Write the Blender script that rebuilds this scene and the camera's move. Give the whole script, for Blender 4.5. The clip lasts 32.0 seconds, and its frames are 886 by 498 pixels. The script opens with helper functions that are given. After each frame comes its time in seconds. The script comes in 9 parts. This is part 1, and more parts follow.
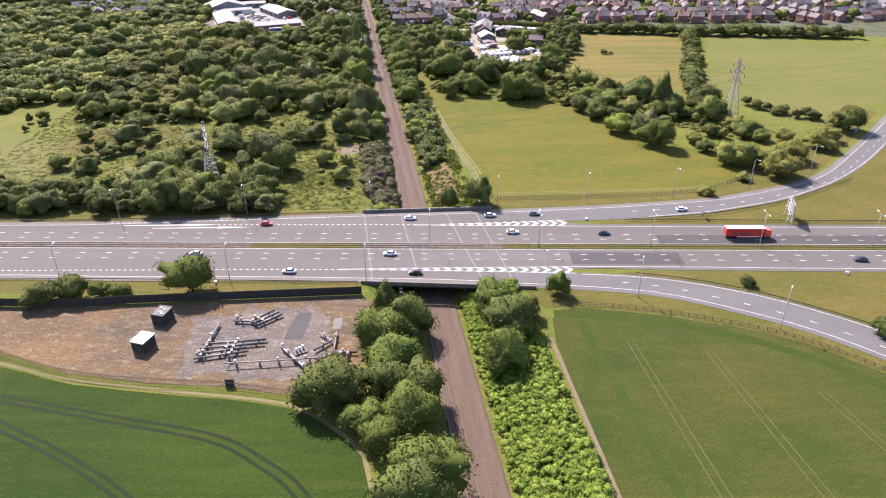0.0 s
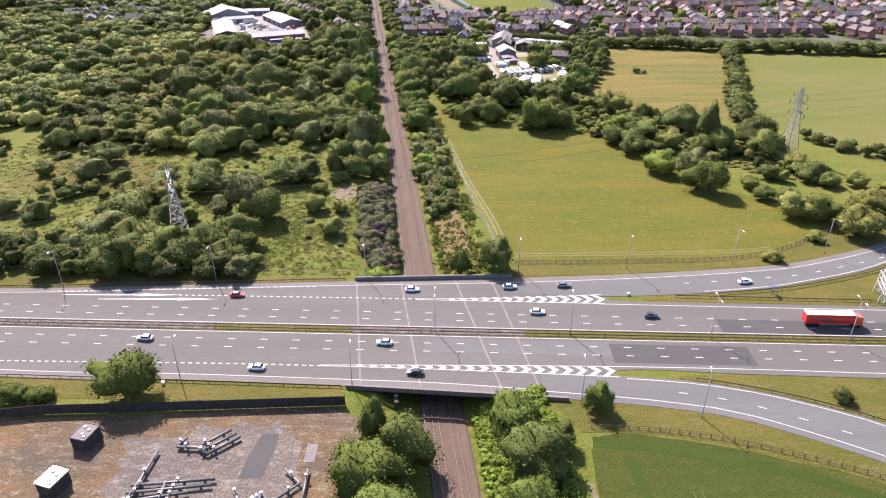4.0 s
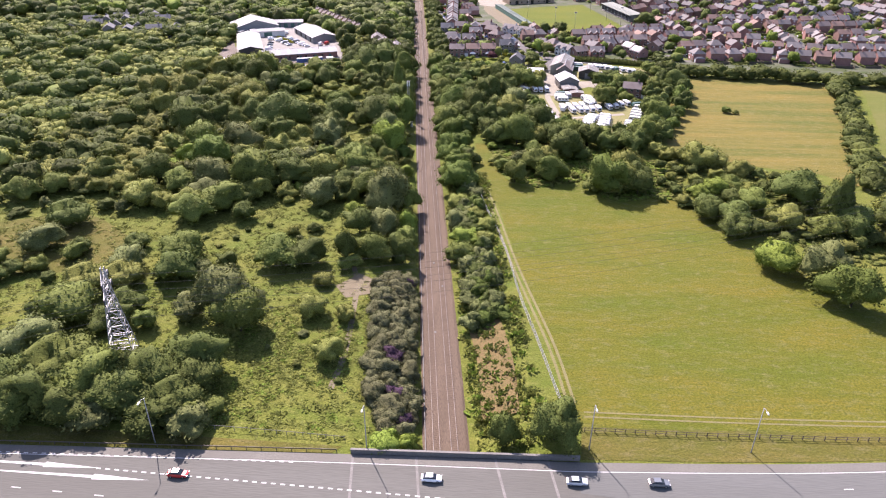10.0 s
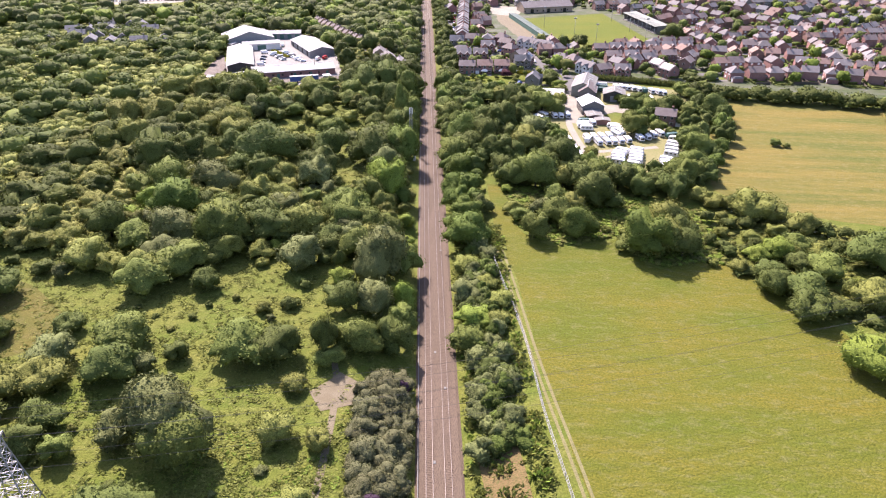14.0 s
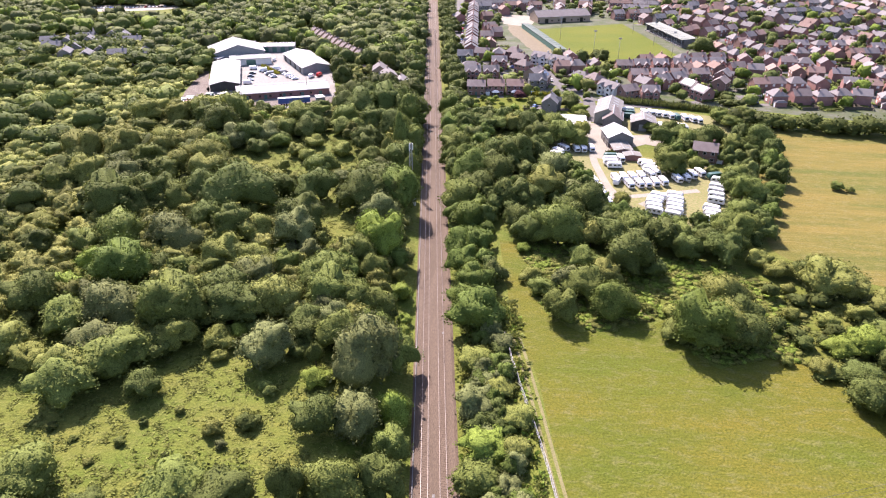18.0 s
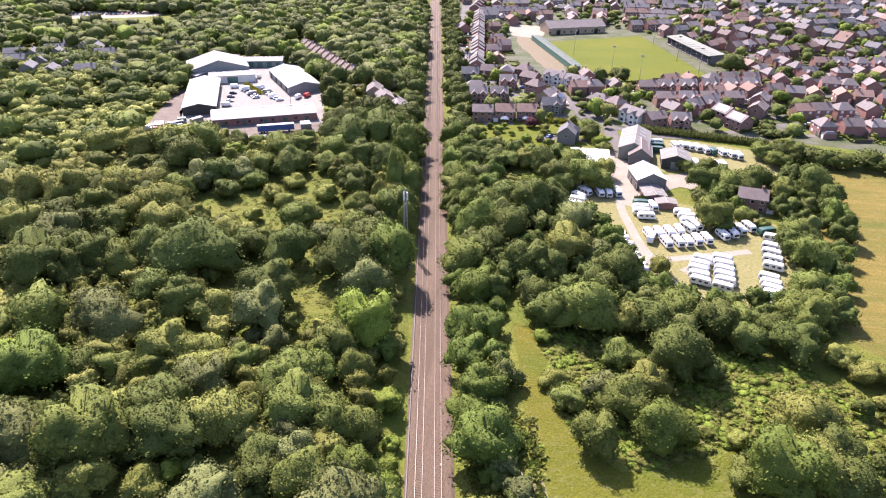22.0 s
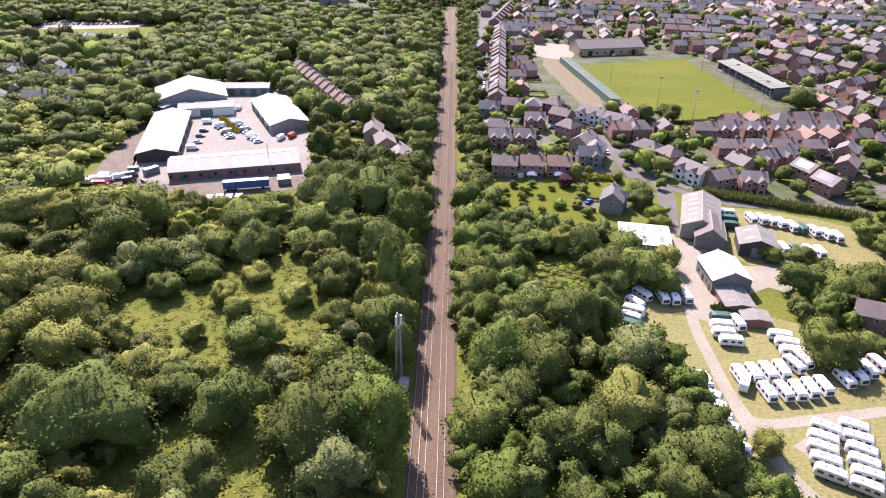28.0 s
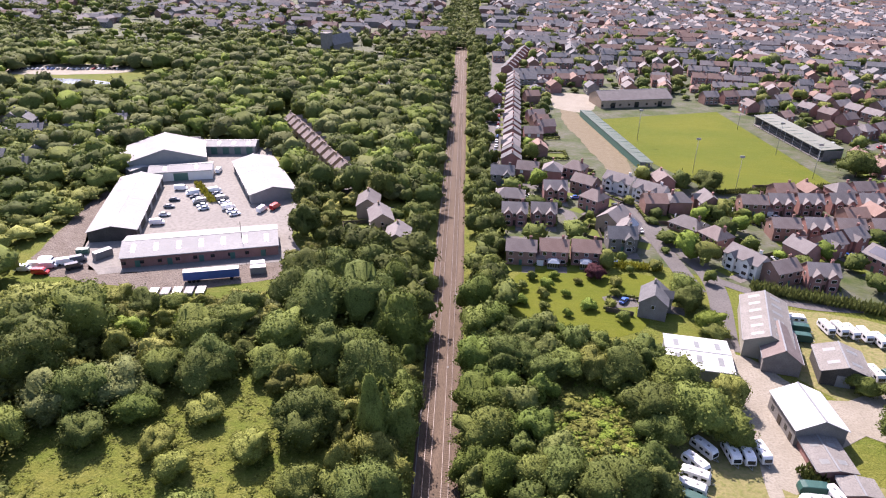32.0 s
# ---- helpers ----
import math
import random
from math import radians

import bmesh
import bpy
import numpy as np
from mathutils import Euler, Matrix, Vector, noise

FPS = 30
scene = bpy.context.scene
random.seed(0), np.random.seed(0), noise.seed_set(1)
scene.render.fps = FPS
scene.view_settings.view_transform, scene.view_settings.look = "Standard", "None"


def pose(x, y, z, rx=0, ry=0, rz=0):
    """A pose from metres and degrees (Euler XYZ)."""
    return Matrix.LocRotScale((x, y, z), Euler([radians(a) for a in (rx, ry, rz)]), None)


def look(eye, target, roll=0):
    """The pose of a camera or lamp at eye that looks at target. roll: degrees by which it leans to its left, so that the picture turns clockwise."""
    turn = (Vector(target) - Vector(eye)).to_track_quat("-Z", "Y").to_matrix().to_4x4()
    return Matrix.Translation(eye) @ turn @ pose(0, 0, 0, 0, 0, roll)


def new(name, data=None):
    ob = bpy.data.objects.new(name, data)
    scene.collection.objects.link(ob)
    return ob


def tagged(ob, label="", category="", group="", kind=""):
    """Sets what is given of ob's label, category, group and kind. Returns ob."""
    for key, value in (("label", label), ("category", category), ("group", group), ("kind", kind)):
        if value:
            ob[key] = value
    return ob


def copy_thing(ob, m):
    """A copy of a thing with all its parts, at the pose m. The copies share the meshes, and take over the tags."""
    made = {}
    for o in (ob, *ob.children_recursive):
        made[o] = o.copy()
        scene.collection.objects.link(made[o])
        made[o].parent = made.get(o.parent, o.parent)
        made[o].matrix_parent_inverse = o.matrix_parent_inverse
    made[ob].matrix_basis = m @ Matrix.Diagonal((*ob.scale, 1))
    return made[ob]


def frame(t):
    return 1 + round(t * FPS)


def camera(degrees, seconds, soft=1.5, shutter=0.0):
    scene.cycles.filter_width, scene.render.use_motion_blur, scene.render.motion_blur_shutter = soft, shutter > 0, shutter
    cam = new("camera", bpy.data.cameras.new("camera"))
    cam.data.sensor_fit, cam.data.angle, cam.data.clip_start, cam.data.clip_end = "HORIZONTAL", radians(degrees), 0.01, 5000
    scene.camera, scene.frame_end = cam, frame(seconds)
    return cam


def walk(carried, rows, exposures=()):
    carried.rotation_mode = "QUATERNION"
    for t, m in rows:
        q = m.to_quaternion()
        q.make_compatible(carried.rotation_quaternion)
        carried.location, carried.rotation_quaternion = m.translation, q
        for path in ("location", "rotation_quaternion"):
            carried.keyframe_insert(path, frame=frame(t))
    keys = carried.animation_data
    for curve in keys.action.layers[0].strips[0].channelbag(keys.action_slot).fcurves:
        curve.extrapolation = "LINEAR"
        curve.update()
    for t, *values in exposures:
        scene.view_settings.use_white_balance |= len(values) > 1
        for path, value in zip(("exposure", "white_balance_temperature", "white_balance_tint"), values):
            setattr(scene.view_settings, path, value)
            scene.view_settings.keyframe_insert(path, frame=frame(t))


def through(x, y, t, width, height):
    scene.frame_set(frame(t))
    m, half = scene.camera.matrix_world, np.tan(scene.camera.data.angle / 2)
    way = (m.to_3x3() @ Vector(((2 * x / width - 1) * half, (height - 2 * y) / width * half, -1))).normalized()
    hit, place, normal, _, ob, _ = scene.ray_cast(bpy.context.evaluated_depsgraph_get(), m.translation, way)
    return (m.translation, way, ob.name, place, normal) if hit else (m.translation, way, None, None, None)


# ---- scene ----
cam = camera(65.8, 32.0, soft=1.15)


PATH = [
    (0, (-0.937, -70.718, 113.103), (-0.91, -68.963, 112.144), -0.3),
    (1, (-0.12, -57.647, 112.784), (-0.096, -55.892, 111.824), -0.3),
    (2, (0.534, -44.623, 112.471), (0.55, -42.867, 111.512), -0.2),
    (3, (1.032, -31.644, 112.164), (1.035, -29.888, 111.206), -0.2),
    (3.5, (1.225, -25.171, 112.012), (1.219, -23.415, 111.055), -0.2),
    (5.5, (1.638, 0.616, 111.423), (1.6, 2.372, 110.466), -0.0),
    (6, (1.655, 7.037, 111.279), (1.608, 8.793, 110.322), 0.0),
    (7, (1.594, 19.851, 110.996), (1.524, 21.606, 110.039), 0.1),
    (8, (1.408, 32.628, 110.72), (1.316, 34.382, 109.763), 0.1),
    (9, (1.104, 45.37, 110.449), (0.99, 47.123, 109.492), 0.2),
    (10, (0.689, 58.078, 110.184), (0.55, 59.829, 109.229), 0.2),
    (11, (0.168, 70.753, 109.926), (0.01, 72.503, 108.971), 0.2),
    (12, (-0.451, 83.398, 109.674), (-0.613, 85.148, 108.719), 0.2),
    (13, (-1.163, 96.014, 109.427), (-1.327, 97.764, 108.473), 0.2),
    (14, (-1.961, 108.602, 109.187), (-2.128, 110.352, 108.233), 0.2),
    (14.5, (-2.39, 114.887, 109.069), (-2.559, 116.637, 108.115), 0.2),
    (16.5, (-4.292, 139.965, 108.613), (-4.461, 141.715, 107.66), 0.2),
    (17, (-4.809, 146.22, 108.502), (-4.982, 147.97, 107.55), 0.2),
    (18, (-5.889, 158.716, 108.286), (-6.076, 160.464, 107.333), 0.3),
    (19, (-7.023, 171.192, 108.076), (-7.215, 172.94, 107.123), 0.3),
    (20, (-8.205, 183.651, 107.872), (-8.397, 185.399, 106.919), 0.4),
    (21, (-9.429, 196.094, 107.675), (-9.623, 197.842, 106.721), 0.5),
    (22, (-10.689, 208.523, 107.483), (-10.883, 210.27, 106.53), 0.6),
    (23, (-11.978, 220.939, 107.297), (-12.172, 222.686, 106.344), 0.7),
    (24, (-13.29, 233.343, 107.117), (-13.485, 235.09, 106.163), 0.8),
    (25, (-14.618, 245.739, 106.944), (-14.816, 247.485, 105.989), 0.9),
    (25.5, (-15.287, 251.934, 106.859), (-15.486, 253.68, 105.904), 0.9),
    (27.5, (-17.97, 276.697, 106.536), (-18.191, 278.44, 105.58), 1.0),
    (28, (-18.64, 282.885, 106.459), (-18.87, 284.627, 105.503), 1.1),
    (29, (-19.971, 295.259, 106.31), (-20.216, 296.999, 105.353), 1.1),
    (30, (-21.287, 307.632, 106.167), (-21.538, 309.371, 105.21), 1.2),
    (30.5, (-21.938, 313.819, 106.097), (-22.19, 315.559, 105.145), 1.2),
    (31, (-22.582, 320.006, 106.03), (-22.838, 321.756, 105.097), 1.2),
    (31.5, (-23.22, 326.193, 105.963), (-23.481, 327.96, 105.064), 1.2),
    (32, (-23.849, 332.381, 105.898), (-24.115, 334.16, 105.025), 1.2),
]
walk(cam, [(t, look(eye, target, roll)) for t, eye, target, roll in PATH], [(0, 1.54, 6340, 31), (8, 1.54, 6340, 31), (12, 1.75, 6340, 31), (18, 1.85, 6340, 31), (24, 1.88, 6340, 31), (28, 1.70, 6340, 31), (32, 1.55, 6340, 31)])

# ---- light ----
SUN_FROM = Vector((-0.491, 0.871, 0.97)).normalized()
world = bpy.data.worlds.new("sky")
scene.world = world
world.use_nodes = True
sky = world.node_tree.nodes.new("ShaderNodeTexSky")
sky.sky_type, sky.sun_disc = "NISHITA", False
sky.sun_elevation, sky.sun_rotation = radians(44), radians(-29.4)
sky.air_density, sky.dust_density = 1.0, 1.5
back = world.node_tree.nodes["Background"]
back.inputs["Strength"].default_value = 0.108
world.node_tree.links.new(sky.outputs[0], back.inputs[0])
sun_data = bpy.data.lights.new("sun", "SUN")
sun_data.energy, sun_data.angle, sun_data.color = 5.0, radians(0.53), (1.0, 0.93, 0.83)
sun = new("sun", sun_data)
sun.matrix_world = look((0, 0, 500), Vector((0, 0, 500)) - SUN_FROM)

# ---- materials ----
MATS = {}


def material(name, a, b, scale=1.0, rough=0.85, c=None, fine=12.0, bump=0.3, metal=0.0, spread=0.0, contrast=0.5, stretch=None, grit=0.25):
    """Two colours mixed by large noise, a third by fine noise, with a fine relief. spread: difference from object to object."""
    m = MATS[name] = bpy.data.materials.new(name)
    m.use_nodes = True
    nt = m.node_tree
    p = nt.nodes["Principled BSDF"]
    add, ln = nt.nodes.new, nt.links.new
    co = add("ShaderNodeTexCoord").outputs["Object"]
    if stretch:
        mp = add("ShaderNodeMapping")
        mp.inputs["Scale"].default_value = stretch[:3]
        mp.inputs["Rotation"].default_value = (0, 0, radians(stretch[3] if len(stretch) > 3 else 0))
        ln(co, mp.inputs[0])
        co = mp.outputs[0]
    n1, n2 = add("ShaderNodeTexNoise"), add("ShaderNodeTexNoise")
    n1.inputs["Scale"].default_value, n1.inputs["Detail"].default_value = scale, 6
    n2.inputs["Scale"].default_value, n2.inputs["Detail"].default_value = scale * fine, 3
    ln(co, n1.inputs["Vector"]), ln(co, n2.inputs["Vector"])
    r1 = add("ShaderNodeValToRGB")
    r1.color_ramp.elements[0].position, r1.color_ramp.elements[1].position = 0.5 - contrast / 2.5, 0.5 + contrast / 2.5
    r1.color_ramp.elements[0].color, r1.color_ramp.elements[1].color = (*a, 1), (*b, 1)
    ln(n1.outputs["Fac"], r1.inputs[0])
    mx = add("ShaderNodeMix")
    mx.data_type = "RGBA"
    third = c or [(x + y) / 2 * (1 - grit) for x, y in zip(a, b)]
    mx.inputs[7].default_value = (*third, 1)
    r2 = add("ShaderNodeMapRange")
    r2.inputs[1].default_value, r2.inputs[2].default_value = 0.42, 0.72
    ln(n2.outputs["Fac"], r2.inputs[0]), ln(r2.outputs[0], mx.inputs[0]), ln(r1.outputs[0], mx.inputs[6])
    out = mx.outputs[2]
    if spread:
        oi, hs = add("ShaderNodeObjectInfo"), add("ShaderNodeHueSaturation")
        mr = add("ShaderNodeMapRange")
        mr.inputs[3].default_value, mr.inputs[4].default_value = 1 - spread, 1 + spread
        ln(oi.outputs["Random"], mr.inputs[0]), ln(mr.outputs[0], hs.inputs["Value"]), ln(out, hs.inputs["Color"])
        out = hs.outputs[0]
    ln(out, p.inputs["Base Color"])
    p.inputs["Roughness"].default_value, p.inputs["Metallic"].default_value = rough, metal
    p.inputs["Specular IOR Level"].default_value = 0.5 if rough < 0.7 else 0.12
    if bump:
        bp = add("ShaderNodeBump")
        bp.inputs["Strength"].default_value, bp.inputs["Distance"].default_value = bump, 0.3 / scale / fine * 4
        ln(n2.outputs["Fac"], bp.inputs["Height"]), ln(bp.outputs[0], p.inputs["Normal"])
    return m


def foliage(name, dark, light, tip, through=0.22):
    """Leaves: each clump its own shade, each plant its own tone."""
    m = MATS[name] = bpy.data.materials.new(name)
    m.use_nodes = True
    nt = m.node_tree
    p = nt.nodes["Principled BSDF"]
    add, ln = nt.nodes.new, nt.links.new
    geo, oi, ramp, hs = add("ShaderNodeNewGeometry"), add("ShaderNodeObjectInfo"), add("ShaderNodeValToRGB"), add("ShaderNodeHueSaturation")
    el = ramp.color_ramp.elements
    el[0].color, el[1].color = (*dark, 1), (*tip, 1)
    mid = el.new(0.6)
    mid.color = (*light, 1)
    ln(geo.outputs["Random Per Island"], ramp.inputs[0])
    co = add("ShaderNodeTexCoord").outputs["Object"]
    ns = add("ShaderNodeTexNoise")
    ns.inputs["Scale"].default_value = 0.12
    ln(co, ns.inputs["Vector"])
    sm = add("ShaderNodeMath")
    sm.operation = "ADD"
    ln(oi.outputs["Random"], sm.inputs[0]), ln(ns.outputs["Fac"], sm.inputs[1])
    v, h = add("ShaderNodeMapRange"), add("ShaderNodeMapRange")
    for node, lo, hi in ((v, 0.80, 1.16), (h, 0.494, 0.512)):
        node.inputs[1].default_value, node.inputs[2].default_value, node.inputs[3].default_value, node.inputs[4].default_value = 0.2, 1.3, lo, hi
    ln(sm.outputs[0], v.inputs[0]), ln(oi.outputs["Random"], h.inputs[0])
    ln(v.outputs[0], hs.inputs["Value"]), ln(h.outputs[0], hs.inputs["Hue"]), ln(ramp.outputs[0], hs.inputs["Color"])
    fine, mott, mult = add("ShaderNodeTexNoise"), add("ShaderNodeMapRange"), add("ShaderNodeMath")
    fine.inputs["Scale"].default_value, fine.inputs["Detail"].default_value = 3.2, 2
    ln(geo.outputs["Position"], fine.inputs["Vector"]), ln(fine.outputs["Fac"], mott.inputs[0])
    for i, val in ((1, 0.3), (2, 0.7), (3, 0.66), (4, 1.34)):
        mott.inputs[i].default_value = val
    mult.operation = "MULTIPLY"
    ln(v.outputs[0], mult.inputs[0]), ln(mott.outputs[0], mult.inputs[1]), ln(mult.outputs[0], hs.inputs["Value"])
    rel = add("ShaderNodeBump")
    rel.inputs["Strength"].default_value, rel.inputs["Distance"].default_value = 0.9, 0.3
    ln(fine.outputs["Fac"], rel.inputs["Height"]), ln(rel.outputs[0], p.inputs["Normal"])
    ln(hs.outputs[0], p.inputs["Base Color"])
    p.inputs["Roughness"].default_value, p.inputs["Specular IOR Level"].default_value = 0.75, 0.06
    tr, ms = add("ShaderNodeBsdfTranslucent"), add("ShaderNodeMixShader")
    ms.inputs[0].default_value = through
    ln(hs.outputs[0], tr.inputs[0]), ln(p.outputs[0], ms.inputs[1]), ln(tr.outputs[0], ms.inputs[2])
    ln(ms.outputs[0], nt.nodes["Material Output"].inputs["Surface"])
    return m


def turf(name, green, ripe, pale, patch=0.022, streak=0.22, turn=-2, rank=1.0, grain=(0.7, 1.2, 1)):
    """Field grass: broad ripe patches, long mowing streaks and fine pale tufts."""
    m = MATS[name] = bpy.data.materials.new(name)
    m.use_nodes = True
    nt = m.node_tree
    p = nt.nodes["Principled BSDF"]
    add, ln = nt.nodes.new, nt.links.new
    co = add("ShaderNodeTexCoord").outputs["Object"]

    def field(scale, lo, hi, stretch=(1, 1, 1), detail=5, rough=0.6):
        mp, n, r = add("ShaderNodeMapping"), add("ShaderNodeTexNoise"), add("ShaderNodeMapRange")
        mp.inputs["Scale"].default_value, mp.inputs["Rotation"].default_value = stretch, (0, 0, radians(turn))
        n.inputs["Scale"].default_value, n.inputs["Detail"].default_value, n.inputs["Roughness"].default_value = scale, detail, rough
        r.inputs[1].default_value, r.inputs[2].default_value = lo, hi
        ln(co, mp.inputs[0]), ln(mp.outputs[0], n.inputs["Vector"]), ln(n.outputs["Fac"], r.inputs[0])
        return r.outputs[0], n.outputs["Fac"]

    def mix(fac, a, b, amount=1.0):
        x, k = add("ShaderNodeMix"), add("ShaderNodeMath")
        x.data_type, k.operation = "RGBA", "MULTIPLY"
        k.inputs[1].default_value = amount
        ln(fac, k.inputs[0]), ln(k.outputs[0], x.inputs[0])
        for i, c in ((6, a), (7, b)):
            if isinstance(c, tuple):
                x.inputs[i].default_value = (*c, 1)
            else:
                ln(c, x.inputs[i])
        return x.outputs[2]

    broad, _ = field(patch, 0.37, 0.62, grain)
    lines, _ = field(streak, 0.40, 0.72, (0.3, 2.6, 1), 5, 0.7)
    tufts, _ = field(0.55 / rank**0.5, 0.50, 0.74, (0.6, 1.2, 1), 4, 0.7)
    blades, raw = field(1.7, 0.3, 0.75, (1, 1, 1), 3, 0.7)
    col = mix(broad, green, ripe)
    col = mix(lines, col, tuple(x * 0.80 for x in green), 0.55)
    col = mix(tufts, col, pale, min(0.9, 0.55 * rank))
    col = mix(blades, col, tuple(x * (0.62 if rank < 1.2 else 0.45) for x in green), min(0.9, 0.55 * rank))
    ln(col, p.inputs["Base Color"])
    p.inputs["Roughness"].default_value, p.inputs["Specular IOR Level"].default_value = 0.95, 0.10
    bp = add("ShaderNodeBump")
    bp.inputs["Strength"].default_value, bp.inputs["Distance"].default_value = min(1.0, 0.7 * rank), 0.25 * rank
    ln(raw, bp.inputs["Height"]), ln(bp.outputs[0], p.inputs["Normal"])
    return m


foliage("leaf_dark", (0.041, 0.052, 0.013), (0.066, 0.084, 0.021), (0.078, 0.099, 0.025))
foliage("leaf_mid", (0.056, 0.070, 0.017), (0.092, 0.112, 0.026), (0.108, 0.132, 0.031))
foliage("leaf_green", (0.045, 0.061, 0.012), (0.072, 0.098, 0.020), (0.085, 0.116, 0.024))
foliage("leaf_olive", (0.077, 0.083, 0.020), (0.124, 0.134, 0.033), (0.146, 0.158, 0.039))
foliage("leaf_bright", (0.072, 0.097, 0.016), (0.116, 0.156, 0.026), (0.137, 0.184, 0.031))
foliage("leaf_grey", (0.062, 0.071, 0.025), (0.100, 0.114, 0.040), (0.118, 0.135, 0.047))
foliage("leaf_rhododendron", (0.045, 0.050, 0.019), (0.071, 0.077, 0.030), (0.096, 0.097, 0.047))
foliage("leaf_purple", (0.025, 0.017, 0.017), (0.045, 0.029, 0.039), (0.062, 0.037, 0.056))
foliage("leaf_fern", (0.079, 0.114, 0.017), (0.120, 0.172, 0.026), (0.150, 0.215, 0.033))
foliage("leaf_scrub", (0.079, 0.088, 0.020), (0.128, 0.142, 0.033), (0.151, 0.168, 0.039))
foliage("leaf_birch", (0.125, 0.133, 0.036), (0.207, 0.217, 0.058), (0.245, 0.255, 0.069))
foliage("leaf_hedge", (0.065, 0.074, 0.021), (0.098, 0.112, 0.032), (0.122, 0.140, 0.040))
foliage("leaf_yellow", (0.093, 0.096, 0.011), (0.180, 0.174, 0.022), (0.211, 0.201, 0.033))
foliage("leaf_red", (0.030, 0.010, 0.013), (0.052, 0.017, 0.020), (0.064, 0.024, 0.027))
material("bark", (0.038, 0.030, 0.021), (0.068, 0.055, 0.042), 3)
turf("rough_ground", (0.094, 0.125, 0.018), (0.150, 0.148, 0.031), (0.175, 0.173, 0.049), 0.06, rank=1.6)
turf("verge_grass", (0.080, 0.086, 0.015), (0.128, 0.104, 0.026), (0.146, 0.124, 0.058), 0.05, rank=1.4)
turf("field_crop", (0.017, 0.042, 0.004), (0.040, 0.064, 0.008), (0.042, 0.062, 0.014), 0.05, 0.10, 14, rank=1.5, grain=(0.3, 1.6, 1))
turf("field_crop_pale", (0.032, 0.053, 0.008), (0.067, 0.069, 0.013), (0.069, 0.074, 0.023), 0.03, 0.12, 60, rank=1.3)
turf("field_meadow", (0.080, 0.100, 0.011), (0.136, 0.114, 0.016), (0.150, 0.142, 0.056), 0.036, 0.16, -4, rank=1.5, grain=(0.5, 1.3, 1))
turf("field_hay", (0.090, 0.101, 0.020), (0.190, 0.138, 0.035), (0.199, 0.167, 0.074), 0.045, 0.12, -6, rank=1.4, grain=(0.22, 1.9, 1))
turf("field_far", (0.084, 0.103, 0.019), (0.120, 0.114, 0.034), (0.137, 0.134, 0.059))
turf("crop_headland", (0.026, 0.047, 0.006), (0.038, 0.056, 0.009), (0.040, 0.056, 0.014), 0.04, 0.2)
material("tramline", (0.059, 0.063, 0.021), (0.076, 0.080, 0.030), 0.3)
material("crop_track", (0.006, 0.015, 0.002), (0.010, 0.020, 0.004), 0.3)
material("dirt_path", (0.114, 0.093, 0.055), (0.143, 0.122, 0.080), 0.4)
material("dry_grass", (0.126, 0.110, 0.046), (0.152, 0.135, 0.063), 0.25, c=(0.084, 0.089, 0.033))
turf("bare_earth", (0.098, 0.080, 0.057), (0.197, 0.122, 0.048), (0.259, 0.237, 0.157), 0.045, 0.08, 12, rank=1.6)
turf("gravel_grey", (0.116, 0.103, 0.088), (0.175, 0.147, 0.110), (0.267, 0.255, 0.221), 0.06, 0.1, 12, rank=1.6)
material("asphalt_motorway", (0.080, 0.079, 0.069), (0.099, 0.099, 0.088), 0.05, fine=30, bump=0.15, stretch=(0.2, 2.2, 1, -2), grit=0.12)
material("asphalt_slip", (0.086, 0.089, 0.082), (0.104, 0.107, 0.101), 0.05, fine=30, bump=0.15, stretch=(0.2, 2.2, 1, -2), grit=0.12)
material("asphalt_dark", (0.051, 0.050, 0.048), (0.063, 0.064, 0.060), 0.08, fine=30, bump=0.15, grit=0.12)
material("asphalt_shoulder", (0.105, 0.100, 0.087), (0.126, 0.121, 0.105), 0.08, fine=30, bump=0.15, grit=0.12)
material("road_estate", (0.084, 0.080, 0.076), (0.114, 0.107, 0.101), 0.1, fine=16, bump=0.15)
material("line_white", (0.461, 0.454, 0.435), (0.512, 0.506, 0.486), 1.2, grit=0.15, bump=0)
material("concrete", (0.126, 0.120, 0.110), (0.177, 0.169, 0.156), 0.3, fine=10)
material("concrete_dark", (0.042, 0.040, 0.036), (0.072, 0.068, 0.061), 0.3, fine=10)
material("galvanised", (0.230, 0.230, 0.232), (0.310, 0.310, 0.312), 2, rough=0.5, metal=0.35, bump=0)
material("steel_weathered", (0.072, 0.061, 0.051), (0.105, 0.089, 0.072), 1.0, rough=0.6, metal=0.3, bump=0)
material("pale_paint", (0.560, 0.560, 0.544), (0.640, 0.640, 0.624), 0.8, rough=0.45, bump=0, spread=0.06)
material("ballast", (0.085, 0.063, 0.043), (0.120, 0.089, 0.063), 0.12, c=(0.060, 0.044, 0.032), fine=30, bump=0.5, stretch=(3, 0.25, 1, 7))
material("rail_steel", (0.126, 0.101, 0.084), (0.177, 0.156, 0.139), 2, rough=0.35, metal=0.7, bump=0)
material("sleeper", (0.088, 0.064, 0.045), (0.121, 0.089, 0.065), 0.3, bump=0)
material("wood_fence", (0.072, 0.059, 0.042), (0.105, 0.089, 0.068), 1.0)
material("fence_dark", (0.034, 0.034, 0.030), (0.061, 0.058, 0.051), 1.0)
material("black", (0.009, 0.009, 0.010), (0.015, 0.015, 0.016), 2, bump=0)

# ---- helpers of the scene ----
SLOPE = -0.1235


def rail_x(y):
    return -10.3 + SLOPE * (y - 197)


